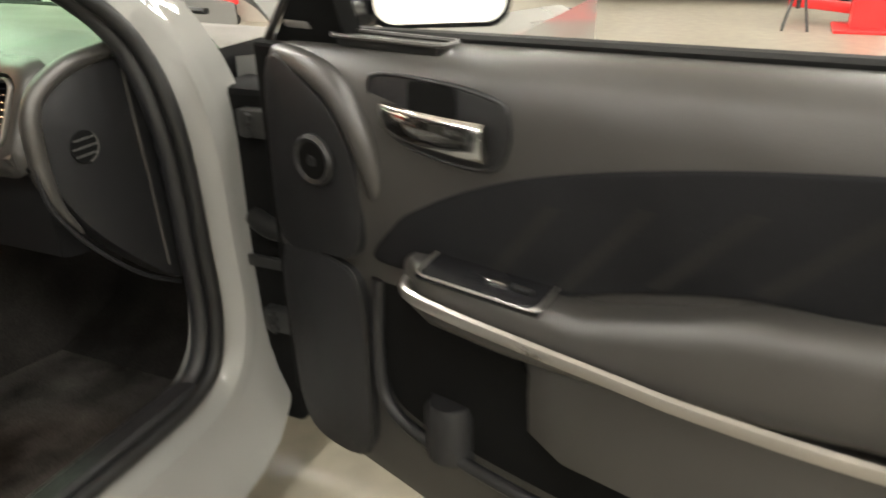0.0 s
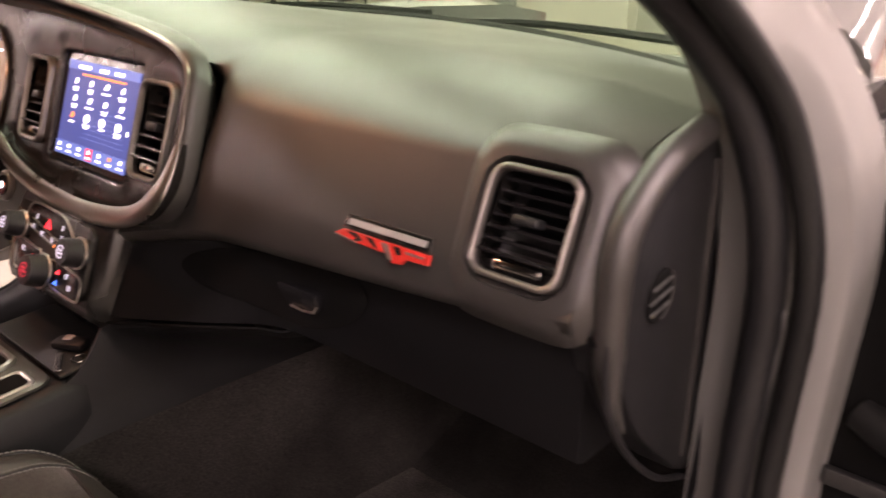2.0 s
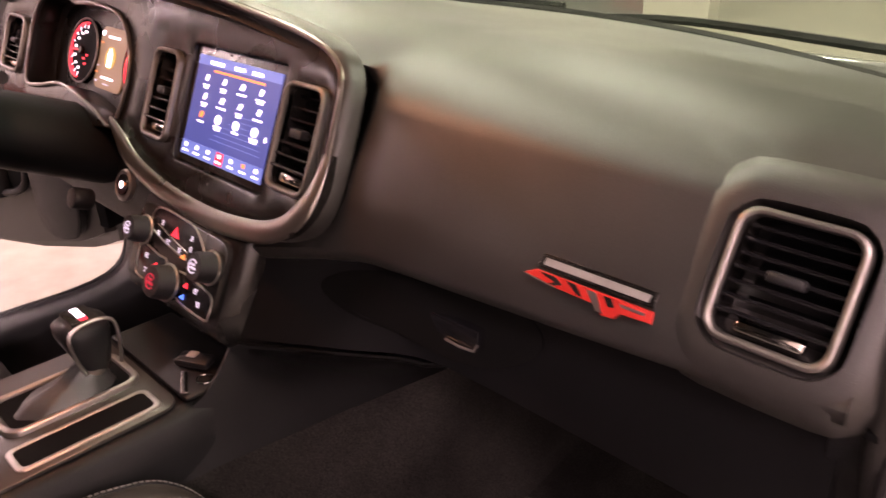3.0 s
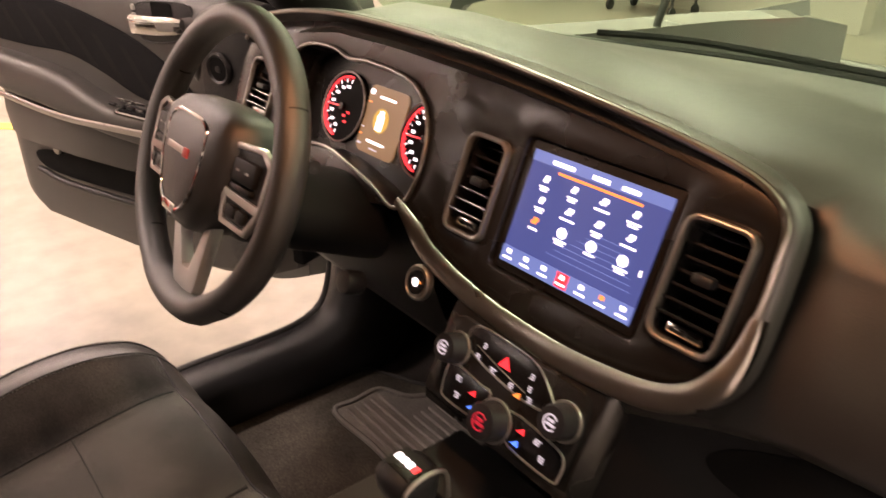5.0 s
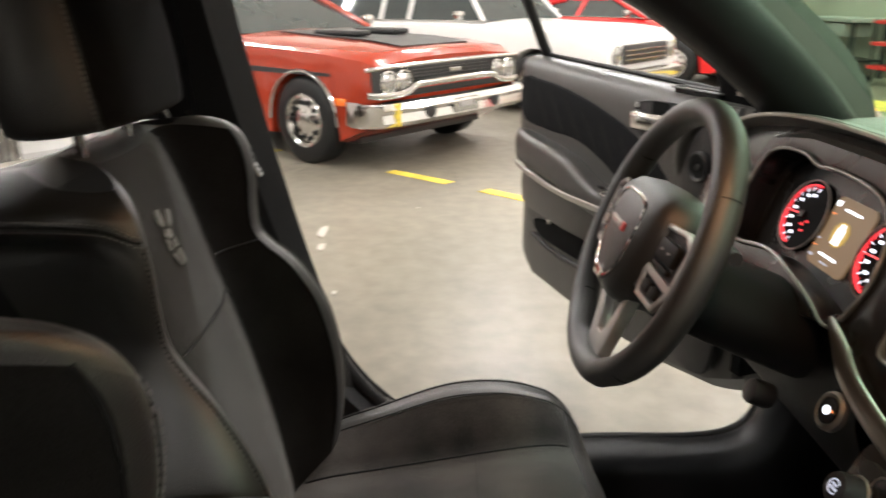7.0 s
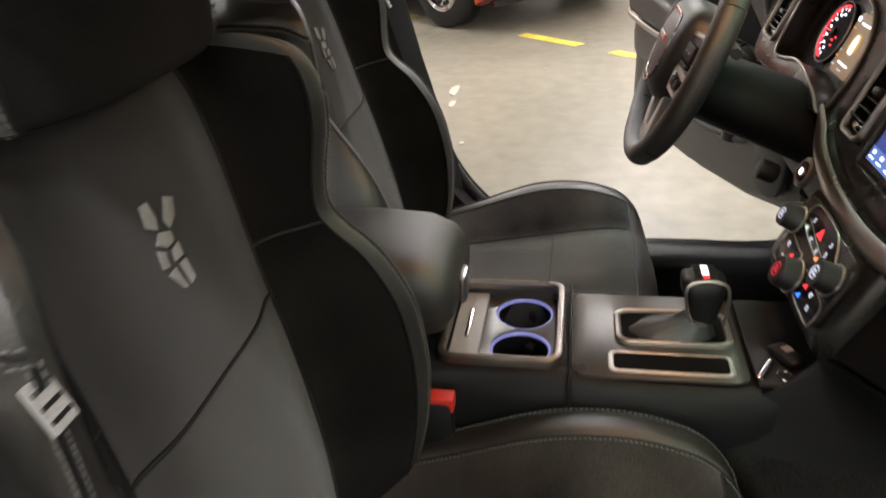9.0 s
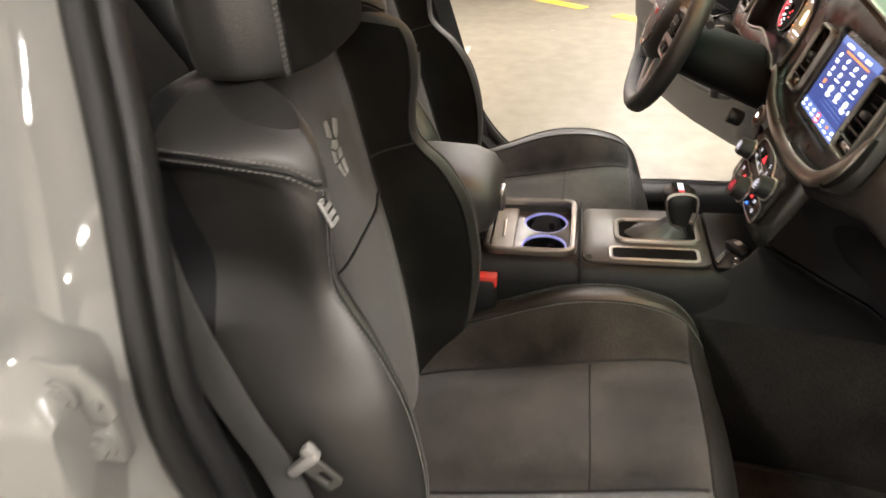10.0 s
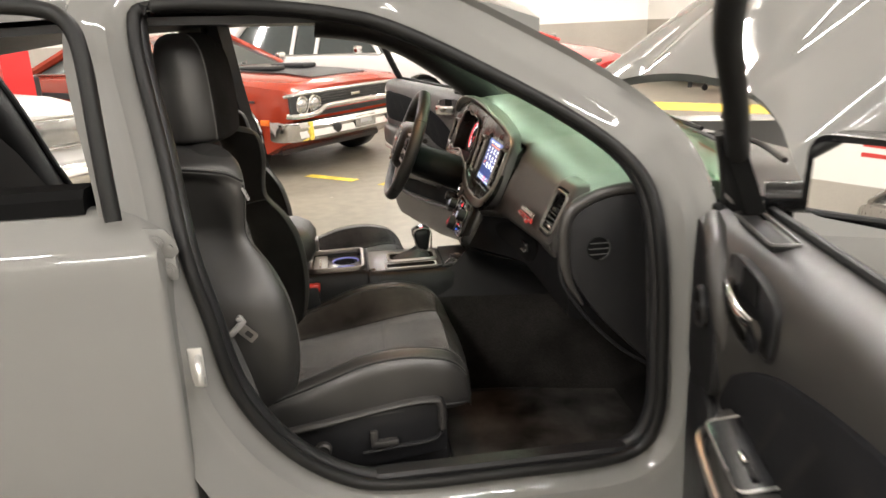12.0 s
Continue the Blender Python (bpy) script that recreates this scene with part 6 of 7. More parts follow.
for x in (-.36, .36):
    part("rear_head_restraint", box(x - .13, x + .13, -1.70, -1.60, 1.03, 1.16, .04, 3), LEATHER, bench)


# ---- front doors ----
def front_door(s, origin, degrees):
    """An open front door, built along u from its hinge, w into the car, z up."""
    a = radians(degrees)
    d = Vector((s * math.cos(a), -math.sin(a), 0))
    nrm = Vector((-s * math.sin(a), -math.cos(a), 0))
    D = basis(origin, d, nrm, (0, 0, 1))        # local x = u, y = w (inwards), z = up

    def at(pts):
        return [D @ Vector(p) for p in pts]

    def plane(w):                                # plate() frame in the plane of the panel, facing inwards
        return basis(D @ Vector((0, w, 0)), d, (0, 0, 1), nrm)
    L = 1.10
    up = .034 if s > 0 else -.010        # how high the armrest sits
    belt = lambda u: 1.035 + .028 * u
    bottom = lambda u: interp(u, [(0, .44), (.08, .405), (.3, .365), (.6, .34), (1.0, .345), (1.1, .40)])
    # painted outer shell
    rows = []
    for i in range(23):
        u = L * i / 22
        b, t = bottom(u) - .05, belt(u) - .03
        rows.append(at([(u, -.035, b + .02), (u, -.10, b), (u, -.135, b + .08), (u, -.155, .62), (u, -.15, .88), (u, -.132, .965), (u, -.12, t - .01), (u, -.105, t), (u, -.035, t), (u, -.035, .7)]))
    door = part("front_door", loft(rows), PAINT, sedan, "open grey front door with a black inner panel", 24)
    # inner panel: a padded skin with brow, waist and lower bulge
    rows = []
    for i in range(45):
        u = .0 + (L - .0) * i / 44
        b, t = bottom(u), belt(u)
        e = min(1.0, u / .05, (L - u) / .04)
        f = .25 + .75 * max(0.0, e)
        cut = interp(u, [(0, .80), (.15, .80), (.21, .776), (.28, .86), (.41, .925), (.59, .972), (.78, 1.0), (1.1, 1.01)])
        brow_w = interp(u, [(0, .0), (.028, .004), (.034, .030), (.09, .032), (.16, .032), (.3, .022), (1.1, .020)])
        prof = [(-.03, b), (.012 * f, b + .006), (.018 * f, b + .04), (.016 * f, .55), (.018 * f, .70), (.014 * f + .010, .75), (.010 * f + brow_w, .86), (.006 * f + brow_w, .93), (brow_w * f + .006, .985), (brow_w * .9, t - .03), (brow_w * .6 - .006, t - .006), (-.03, t + .002), (-.075, t), (-.09, t - .03), (-.06, .7)]
        rows.append(at([(u, w, z) for w, z in prof]))
    part("inner_panel", loft(rows), SOFT, door, "black soft inner door panel", 60)
    # suede insert above the armrest
    ins = smooth_path([(.205, .775, 0), (.235, .825, 0), (.28, .862, 0), (.41, .921, 0), (.59, .966, 0), (.78, .994, 0), (.96, 1.005, 0), (1.06, 1.0, 0), (1.06, .88, 0), (.9, .86, 0), (.7, .86, 0), (.56, .83, 0), (.44, .79, 0), (.30, .775, 0)], 5, True)
    part("door_insert", plate([(p.x, p.y) for p in ins], .03, plane(.036), r=.006), DOORSUEDE, door, "black suede door insert")
    for k in range(6):
        u0 = .38 + k * .10
        low = interp(u0, [(.30, .785), (.44, .80), (.56, .84), (.7, .87), (.95, .875)])
        part("insert_crease", plate([(u0 - .010, low), (u0 + .010, low), (u0 + .095, min(.985, .905 + .018 * k)), (u0 + .075, min(.985, .905 + .018 * k))], .001, plane(.0364)), BANDSUEDE, door)
    # front corner panel with tweeter
    cor = smooth_path([(.03, 1.02, 0), (.09, 1.0, 0), (.145, .955, 0), (.172, .88, 0), (.165, .78, 0), (.10, .762, 0), (.02, .768, 0), (.015, .9, 0)], 4, True)
    part("corner_panel", plate([(p.x + .018, p.y) for p in cor], .045, plane(.044), r=.005), PLASTIC, door, "black plastic corner panel")
    arch = smooth_path([(.045, .018, 1.020), (.10, .027, 1.014), (.156, .034, .994), (.192, .037, .956), (.208, .034, .91), (.212, .024, .86), (.212, .008, .81)], 6)
    part("corner_arch", tube(at(arch), .020, 14, taper=[.45 + .55 * math.sin(math.pi * min(1, .15 + .85 * i / len(arch))) for i in range(len(arch))]), SOFT, door, "curved black arch of the door panel")
    tw = D @ Vector((.125, .045, .899))
    part("tweeter", lathe([(.034, 0), (.034, .006), (.030, .011), (.025, .008), (.021, -.004), (.010, -.006), (.006, 0), (0, .001)], tw, nrm, 30), PLASTIC, door, "round black tweeter")
    part("tweeter_mesh", disc(tw + nrm * .0055, nrm, .0265, .004, 24), VOID, door)
    part("tweeter_cap", disc(tw + nrm * .008, nrm, .007, .004, 16, .001), PLASTIC, door)
    # inside handle in its cup
    cup = [(.215, 1.012), (.30, 1.016), (.385, 1.006), (.405, .985), (.400, .945), (.37, .925), (.27, .935), (.222, .965)]
    cup = [(p.x, p.y) for p in smooth_path([(x, y, 0) for x, y in cup], 4, True)]
    part("handle_cup", plate(cup, .012, plane(.0315), r=.003), PLASTIC, door, "shallow black handle cup")
    # no hollow is cut here; its shade is a black plate
    part("cup_shade", plate(round_rect(.272, .338, .978, 1.014, .006), .003, plane(.0335)), VOID, door, "black plate in place of the shaded hollow behind the handle")
    part("cup_rim", tube(at([(x, .0305, z) for x, z in cup]), .0026, 8, True), PLASTIC, door)
    lever = [at([(u, w, z - h), (u, w + .010, z - h * .9), (u, w + .013, z + h * .6), (u, w + .004, z + h), (u, w - .004, z)]) for u, w, z, h in ((.236, .032, .972, .014), (.254, .042, .971, .018), (.30, .048, .968, .019), (.355, .050, .966, .020), (.388, .046, .964, .021))]
    part("inside_handle", loft([smooth_path(r, 3, True) for r in lever]), CHROME, door, "chrome inside door handle", 60)
    for k in range(3 if s < 0 else 0):
        part("lock_button", box(.395, .405, .030, .037, .955 + k * .018, .967 + k * .018, .002, m=D), GREYPLASTIC, door)
    # armrest, switch panel, grab
    rows = []
    for u, w, z0, z1 in ((.215, .030, .72, .755), (.235, .052, .700, .770), (.28, .066, .690, .776), (.38, .072, .690, .772), (.48, .074, .695, .772), (.56, .074, .70, .795), (.64, .072, .71, .822), (.75, .070, .725, .836), (.9, .068, .735, .846), (1.0, .060, .745, .850), (1.055, .034, .76, .845)):
        zc, hh = (z0 + z1) / 2 + up, (z1 - z0) / 2
        rows.append(at([(u + .04, w * .5 - .0 + (w * .62) * math.copysign(abs(math.cos(t)) ** .55, math.cos(t)), zc + hh * math.copysign(abs(math.sin(t)) ** .55, math.sin(t))) for t in (2 * math.pi * i / 24 for i in range(24))]))
    part("armrest", loft(rows), SOFT, door, "black padded door armrest", 60)
    sw = basis(D @ Vector((.385, .046, .774 + up)), d, nrm * .98 + Vector((0, 0, -.2)), nrm * .2 + Vector((0, 0, .98)))
    swp = part("switch_plate", box(-.075, .09, -.032, .036, -.006, .003, .003, m=sw), PIANO, door, "glossy black window switch plate")
    part("switch_rim", tube([sw @ Vector((x, y, .003)) for x, y in round_rect(-.074, .089, -.031, .035, .012, 3)], .0018, 6, True), SATIN, door, "thin silver rim")
    for k in range(4 if s < 0 else 2):
        for q in (0, 1):
            part("window_switch", box(.01 + k * .034, .036 + k * .034, -.020 + q * .026, -.012 + q * .026, .002, .008, .002, m=sw), RUBBER if q and k else CHROME, door, "window switch")
    strip = at(smooth_path([(u, w, z + up) for u, w, z in ((.280, .055, .742), (.298, .082, .740), (.36, .090, .736), (.46, .092, .732), (.56, .092, .728), (.65, .092, .725), (.8, .090, .730), (1.0, .078, .745), (1.07, .04, .750))], 6))
    part("trim_strip", tube(strip, .006, 8, flat=1.5), SATIN, door, "satin silver trim strip")
    rows = [at([(u, -.02, .56), (u, w, .60), (u, w + .004, .66), (u, w, .712 + up), (u, -.02, .72 + up)]) for u, w in ((.44, .03), (.50, .058), (.7, .066), (.95, .062), (1.06, .03))]
    part("lower_bulge", loft(rows), SOFT, door, "black soft lower panel", 50)
    # map pocket: a flat black sheet stands for its shaded hollow
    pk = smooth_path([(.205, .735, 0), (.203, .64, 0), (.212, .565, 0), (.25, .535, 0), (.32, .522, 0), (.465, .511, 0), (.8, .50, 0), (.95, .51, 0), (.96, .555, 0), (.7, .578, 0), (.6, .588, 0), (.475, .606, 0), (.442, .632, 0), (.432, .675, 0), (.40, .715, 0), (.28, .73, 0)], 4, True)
    part("pocket_shade", plate([(p.x, p.y) for p in pk], .004, plane(.0225)), VOID, door, "black sheet in place of the shaded map pocket")
    lip = smooth_path([(.200, .022, .74), (.195, .026, .64), (.204, .030, .56), (.245, .033, .525), (.32, .035, .511), (.465, .036, .498), (.8, .036, .488), (.96, .03, .50)], 6)
    part("pocket_lip", tube(at(lip), .010, 10), PLASTIC, door, "rounded pocket lip")
    part("bottle_rest", lathe([(.036, 0), (.036, .07), (.030, .085), (0, .086)], D @ Vector((.315, .020, .505)), (0, 0, 1), 24), PLASTIC, door, "black bottle holder")
    part("pocket_button", disc(D @ Vector((.86, .026, .575)), nrm, .014, .006, 20, .002), SATIN, door, "small round silver button")
    # lower speaker grille
    sp = smooth_path([(.035, .75, 0), (.14, .752, 0), (.176, .71, 0), (.178, .55, 0), (.165, .44, 0), (.08, .43, 0), (.04, .47, 0), (.03, .58, 0)], 4, True)
    part("speaker_grille", plate([(p.x, p.y) for p in sp], .03, plane(.040), r=.004), PLASTIC, door, "black speaker grille")
    part("grille_edge", tube(at([(p.x, .034, p.y) for p in sp]), .004, 8, True), RUBBER, door)
    # defroster slot, belt seal, window frame, mirror
    part("defroster_slot", box(.14, .295, -.022, .006, 1.036, 1.049, .004, m=D), RUBBER, door, "dark defroster slot")
    part("slot_rim", tube(at([(x, y, 1.050) for x, y in round_rect(.132, .303, -.028, .010, .008, 3)]), .003, 6, True), SOFT, door)
    part("belt_seal", tube(at([(.10, -.055, belt(.1) + .006), (.5, -.055, belt(.5) + .006), (1.08, -.055, belt(1.08) + .006)]), .007, 8), RUBBER, door, "black belt seal")
    # the upper frame leans inwards towards the roof
    fr = smooth_path([(.010, -.035, 1.02), (.10, .000, 1.11), (.26, .055, 1.23), (.38, .10, 1.32), (.55, .13, 1.39), (.75, .14, 1.41), (.92, .13, 1.39), (1.0, .08, 1.3), (1.05, -.02, 1.12), (1.07, -.06, 1.06)], 6)
    part("window_frame", tube(at(fr), .017, 10), RUBBER, door, "black window frame")
    part("mirror_sail", plate([(-.02, -.015), (.145, .01), (.15, .165), (.09, .095)], .030, basis(D @ Vector((0, -.012, 1.02)), d, (Vector((0, 0, 1)) + nrm * .38).normalized(), (nrm - Vector((0, 0, .38))).normalized()), r=.004), VOID, door, "black triangular mirror mount")
    part("sail_edge", tube(at([(-.012, -.014, 1.03), (.088, .020, 1.112), (.15, .045, 1.172)]), .006, 8), SOFT, door, "grey trim along the mount")
    part("sail_knob", box(.040, .095, -.014, .004, 1.050, 1.069, .008, m=D), SATIN, door, "small silver latch on the mount")
    arm = at([(.07, -.05, 1.06), (.085, -.10, 1.062), (.12, -.16, 1.075)])
    part("mirror_arm", tube(arm, .024, 10), PIANO, door)
    MM = basis(D @ Vector((.158, -.180, 1.098)), d * .788 - nrm * .616, (0, 0, 1), nrm * .788 + d * .616)
    house = []
    for k, h in ((.985, .030), (1.0, .020), (1.0, -.02), (.93, -.06), (.72, -.095), (.35, -.115)):
        house.append([MM @ Vector((x * k, y * k, h)) for x, y in round_rect(-.098, .098, -.060, .064, .032, 5)])
    mirror = part("door_mirror", loft(house), PIANO, door, "black door mirror housing", 50)
    part("mirror_glass", plate(round_rect(-.088, .088, -.051, .055, .028, 5), .004, MM @ Matrix.Translation((0, 0, .040)) @ Euler((radians(-6.7), radians(4), 0)).to_matrix().to_4x4()), MIRROR, door, "mirror glass")
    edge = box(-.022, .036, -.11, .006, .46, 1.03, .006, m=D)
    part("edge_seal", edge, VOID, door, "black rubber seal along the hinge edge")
    # door edge hardware
    part("edge_latch", box(L - .004, L + .006, -.11, -.05, .76, .86, .004, m=D), SATIN, door, "steel latch on the door edge")
    return door


front_door(1, (.958, .182, 0), 13.3)
front_door(-1, (-.960, .160, 0), 18.0)


# ---- the parked cars behind ----
ORANGE = material("burnt_orange_car_paint", (0.27, 0.030, 0.012), 0.25, 0, 0.06, 2, 0.02, 900, 0.0, coat=0.6, spec=0.2)
WHITECAR = material("white_car_paint", (0.62, 0.61, 0.59), 0.3, 0, 0.03, 2, 0.02, 900, 0.0, coat=0.6, spec=0.2)
REDCAR = material("red_car_paint", (0.55, 0.02, 0.02), 0.28, 0, 0.05, 2, 0.02, 900, 0.0, coat=0.9)
BLUECAR = material("dark_blue_car_paint", (0.02, 0.035, 0.10), 0.28, 0, 0.05, 2, 0.02, 900, 0.0, coat=0.9)
SATINBLACK = material("satin_black_paint", (0.02, 0.02, 0.02), 0.45, 0, 0.1, 3, 0.03, 900, 0.0)
LENS = material("clear_lamp_lens", (0.42, 0.42, 0.41), 0.14, 0.75, 0.1, 40, 0.1, 300, 0.1, 200)
AMBER = material("amber_lens", (0.75, 0.16, 0.02), 0.2, 0, 0.1, 40, 0.1, 300, 0.05, 200)
CABIN = material("dark_car_glass", (0.05, 0.058, 0.056), 0.04, 0, 0.1, 5, 0.0, 100, 0.0)


def road_wheel(c, side, r, w, parent, rim_mat):
    tyre = part("wheel", lathe([(r * .62, -w / 2), (r * .9, -w / 2), (r, -w * .36), (r, w * .36), (r * .9, w / 2), (r * .62, w / 2), (r * .60, w * .2), (r * .60, -w * .2)], c, side, 40), RUBBER, parent, "black tyre on a bright rim", 50)
    face = Vector(c) + Vector(side) * w * .40
    part("rim", lathe([(r * .63, -.03), (r * .63, .012), (r * .58, .014), (r * .54, -.012), (r * .30, .0), (r * .22, .018), (r * .12, .022), (0, .022)], face, side, 36), rim_mat, tyre, "bright steel rim")
    up = Vector((0, 0, 1))
    ahead = up.cross(Vector(side)).normalized()
    for i in range(10):
        a = 2 * math.pi * i / 10
        q = face + (ahead * math.cos(a) + up * math.sin(a)) * r * .43
        part("rim_slot", disc(q, side, r * .058, .03, 12), RUBBER, tyre)
    for k in (.55, .60):
        part("trim_ring", tube([face + Vector(side) * .012 + (ahead * math.cos(a) + up * math.sin(a)) * r * k for a in (2 * math.pi * i / 32 for i in range(32))], .006, 6, True), CHROME, tyre)


def parked_car(name, label, front, heading, length, width, heights, cabin, wheel_at, wheel_r, paint, rim_mat, floor_z=.20, nose=.06):
    """A parked car: lower body with wheel arches, glazed cabin with roof and pillars, wheels."""
    f = Vector((heading[0], heading[1], 0)).normalized()
    M = basis((front[0], front[1], 0), f.cross(Vector((0, 0, 1))), f, (0, 0, 1))
    car = thing(name, label, "car", at=(0, 0, 0))
    hw0 = width / 2
    rings = []
    steps = 120
    for i in range(steps + 1):
        y = -length * i / steps
        zt = interp(-y, heights)
        end = min(1.0, -y / .35, (length + y) / .3)
        hw = hw0 * (1 - nose * (1 - max(0, end)) ** 2 - .015 * (1 - min(1, (-y) / 1.5)))
        zb = floor_z + .16 * (1 - max(0.0, min(1.0, end)))
        for wy in wheel_at:
            d = abs(y - wy)
            R = wheel_r + .05
            if d < R:
                zb = max(zb, math.sqrt(R * R - d * d) + wheel_r * .97)
        zb = min(zb, zt - .12)
        mid = max(zb + .02, .56)
        sec = [(hw * .93, zb), (hw * .985, zb + .015), (hw, mid), (hw * .992, max(mid + .01, zt - .12)), (hw * .97, zt - .045), (hw * .90, zt - .008), (hw * .45, zt + .022), (0, zt + .028)]
        ring = sec + [(-x, z) for x, z in sec[-2::-1]]
        rings.append([M @ Vector((x, y, z)) for x, z in ring])
    part("body", loft(rings), paint, car, "glossy painted body", 32)
    under = box(-hw0 * .8, hw0 * .8, -length + .3, -.3, floor_z - .02, .40)
    part("underbody", move(under, M), SATINBLACK, car)
    (y1, z1), (y2, z2), (y3, z3), (y4, z4), wr = cabin
    wb = hw0 * .90

    def at(x, y, z):
        return M @ Vector((x, y, z))
    top = [(y2, z2 - .02, wr * .98), (y2 - .10, z2 + .012, wr), ((y2 + y3) / 2, max(z2, z3) + .03, wr * 1.01), (y3 + .10, z3 + .012, wr), (y3, z3 - .02, wr * .98)]
    part("roof", loft([[at(x * w, y, z - .04 * abs(x) ** 3) for x in (-1, -.85, -.5, 0, .5, .85, 1)] + [at(x * w, y, z - .05 - .03 * abs(x) ** 3) for x in (1, 0, -1)] for y, z, w in top]), paint, car, "", 50)
    inner = [[at(-wb * .97, y, zb2), at(-w * .97, yt, zt2), at(w * .97, yt, zt2), at(wb * .97, y, zb2)] for y, zb2, yt, zt2, w in ((y1, z1, y2, z2 - .04, wr), (y2 - .3, z1 - .02, y2 - .3, z2 - .05, wr), (y3 + .2, z4 - .02, y3 + .2, z3 - .05, wr), (y4, z4, y3, z3 - .04, wr))]
    part("glazing", loft(inner), CABIN, car, "dark reflecting windows", 20)
    for s in (1, -1):
        part("windscreen_pillar", tube([at(s * wb, y1, z1), at(s * wr, y2, z2 - .02)], .03, 8), paint, car)
        part("rear_pillar", tube([at(s * wb, y4, z4), at(s * wr, y3, z3 - .02)], .06, 8), paint, car)
        ym = (y2 + y3) / 2 - .05
        part("door_pillar", tube([at(s * wb * .995, ym, z1), at(s * wr * 1.0, ym, z2 - .02)], .03, 8), paint, car)
        part("belt_trim", tube([at(s * wb * 1.01, y1, z1), at(s * wb * 1.01, y4, z4)], .012, 6), CHROME, car)
        for wy in wheel_at:
            road_wheel(M @ Vector((s * (hw0 - .11), wy, wheel_r)), M.to_3x3() @ Vector((s, 0, 0)), wheel_r, .21, car, rim_mat)
        part("wing_mirror", move(box(s * (hw0 + .02), s * (hw0 + .16), y1 - .25, y1 - .17, z1 + .02, z1 + .12, .03), M), CHROME, car)
    return car, M, hw0


def lamp_round(M, x, y, z, r, parent):
    ahead = M.to_3x3() @ Vector((0, 1, 0))
    lens = part("headlight", lathe([(r, -.04), (r, .0), (r * .8, .016), (r * .4, .026), (0, .028)], M @ Vector((x, y, z)), ahead, 28), LENS, parent, "round clear headlight")
    part("headlight_ring", tube([M @ Vector((x + (r + .006) * math.cos(a), y + .002, z + (r + .006) * math.sin(a))) for a in (2 * math.pi * i / 28 for i in range(28))], .009, 8, True), CHROME, parent, "chrome ring")


# burnt-orange muscle coupe
FRONT = Vector((-5.60, -.30, 0)) - NOSE * .06
coupe, M, hw = parked_car("coupe", "burnt-orange classic muscle coupe with black hood and chrome bumper", FRONT, NOSE, 5.1, 1.92,
                          [(0, .80), (.10, .86), (.5, .90), (1.6, .95), (2.0, .97), (3.8, .96), (4.6, .95), (5.1, .86)],
                          ((-1.75, .97), (-2.35, 1.34), (-3.55, 1.33), (-4.25, .97), .58), (-.74, -3.75), .342, ORANGE, CHROME)
hood_strip = [[M @ Vector((x, y, z)) for x in (-.42, -.2, 0, .2, .42)] + [M @ Vector((x, y, z - .01)) for x in (.42, 0, -.42)] for y, z in ((-.16, .902), (-.5, .938), (-1.0, .956), (-1.6, .987))]
part("hood_panel", loft(hood_strip), SATINBLACK, coupe, "satin black hood panel")
for s in (1, -1):
    part("hood_scoop", move(box(s * .14, s * .34, -1.25, -.75, .955, 1.0, .015), M), SATINBLACK, coupe)
    part("side_stripe", loft([[M @ Vector((s * (hw + .0), y, z0)), M @ Vector((s * (hw + .004), y, z0)), M @ Vector((s * (hw + .004), y, z1)), M @ Vector((s * (hw + .0), y, z1))] for y, z0, z1 in ((-.40, .70, .722), (-1.42, .70, .745), (-2.5, .70, .76), (-4.6, .70, .78))]), SATINBLACK, coupe, "black side stripe")
    part("marker_lamp", move(box(s * (hw - .02), s * (hw + .001), -.36, -.25, .49, .545, .008), M), AMBER, coupe, "amber side marker")
    for x in (.60, .77):
        lamp_round(M, s * x, .02, .665, .073, coupe)
    part("bumper_lamp", lathe([(.055, 0), (.055, .02), (.04, .03), (0, .03)], M @ Vector((s * .42, .115, .43)), M.to_3x3() @ Vector((0, 1, 0)), 24), DARKMETAL, coupe, "dark round bumper opening")
    part("fender_lip", tube([M @ Vector((s * (hw - .002), -.74 + .394 * math.cos(a), .332 + .394 * math.sin(a))) for a in (math.pi * i / 24 for i in range(25))], .012, 8), CHROME, coupe, "chrome wheel lip")
part("grille", move(box(-.90, .90, -.04, .015, .545, .770, .02), M), SATINBLACK, coupe, "black grille")
for z in (.66, .685, .71, .735):
    part("grille_bar", move(box(-.50, .50, .010, .028, z - .004, z + .004, .002), M), DARKMETAL, coupe)
part("grille_brow", tube([M @ Vector((x, y, z)) for x, y, z in smooth_path([(-.95, -.03, .755), (-.88, .03, .772), (-.5, .055, .782), (0, .065, .786), (.5, .055, .782), (.88, .03, .772), (.95, -.03, .755)], 5)], .016, 8), CHROME, coupe, "chrome bar along the hood edge")
part("grille_loop", tube([M @ Vector((x, y, z)) for x, y, z in smooth_path([(-.94, -.03, .585), (-.86, .03, .572), (-.66, .05, .575), (-.56, .055, .60), (-.48, .06, .632), (-.25, .068, .640), (0, .07, .642), (.25, .068, .640), (.48, .06, .632), (.56, .055, .60), (.66, .05, .575), (.86, .03, .572), (.94, -.03, .585)], 4)], .021, 10, flat=1.2), CHROME, coupe, "chrome loop under the headlights")
for sx in (1, -1):
    part("lamp_surround", move(plate([(sx * x, z) for x, z in ((.52, .59), (.92, .59), (.93, .75), (.52, .765))], .02, basis((0, .014, 0), (1, 0, 0), (0, 0, 1), (0, 1, 0))), M), SATINBLACK, coupe, "dark headlight surround")
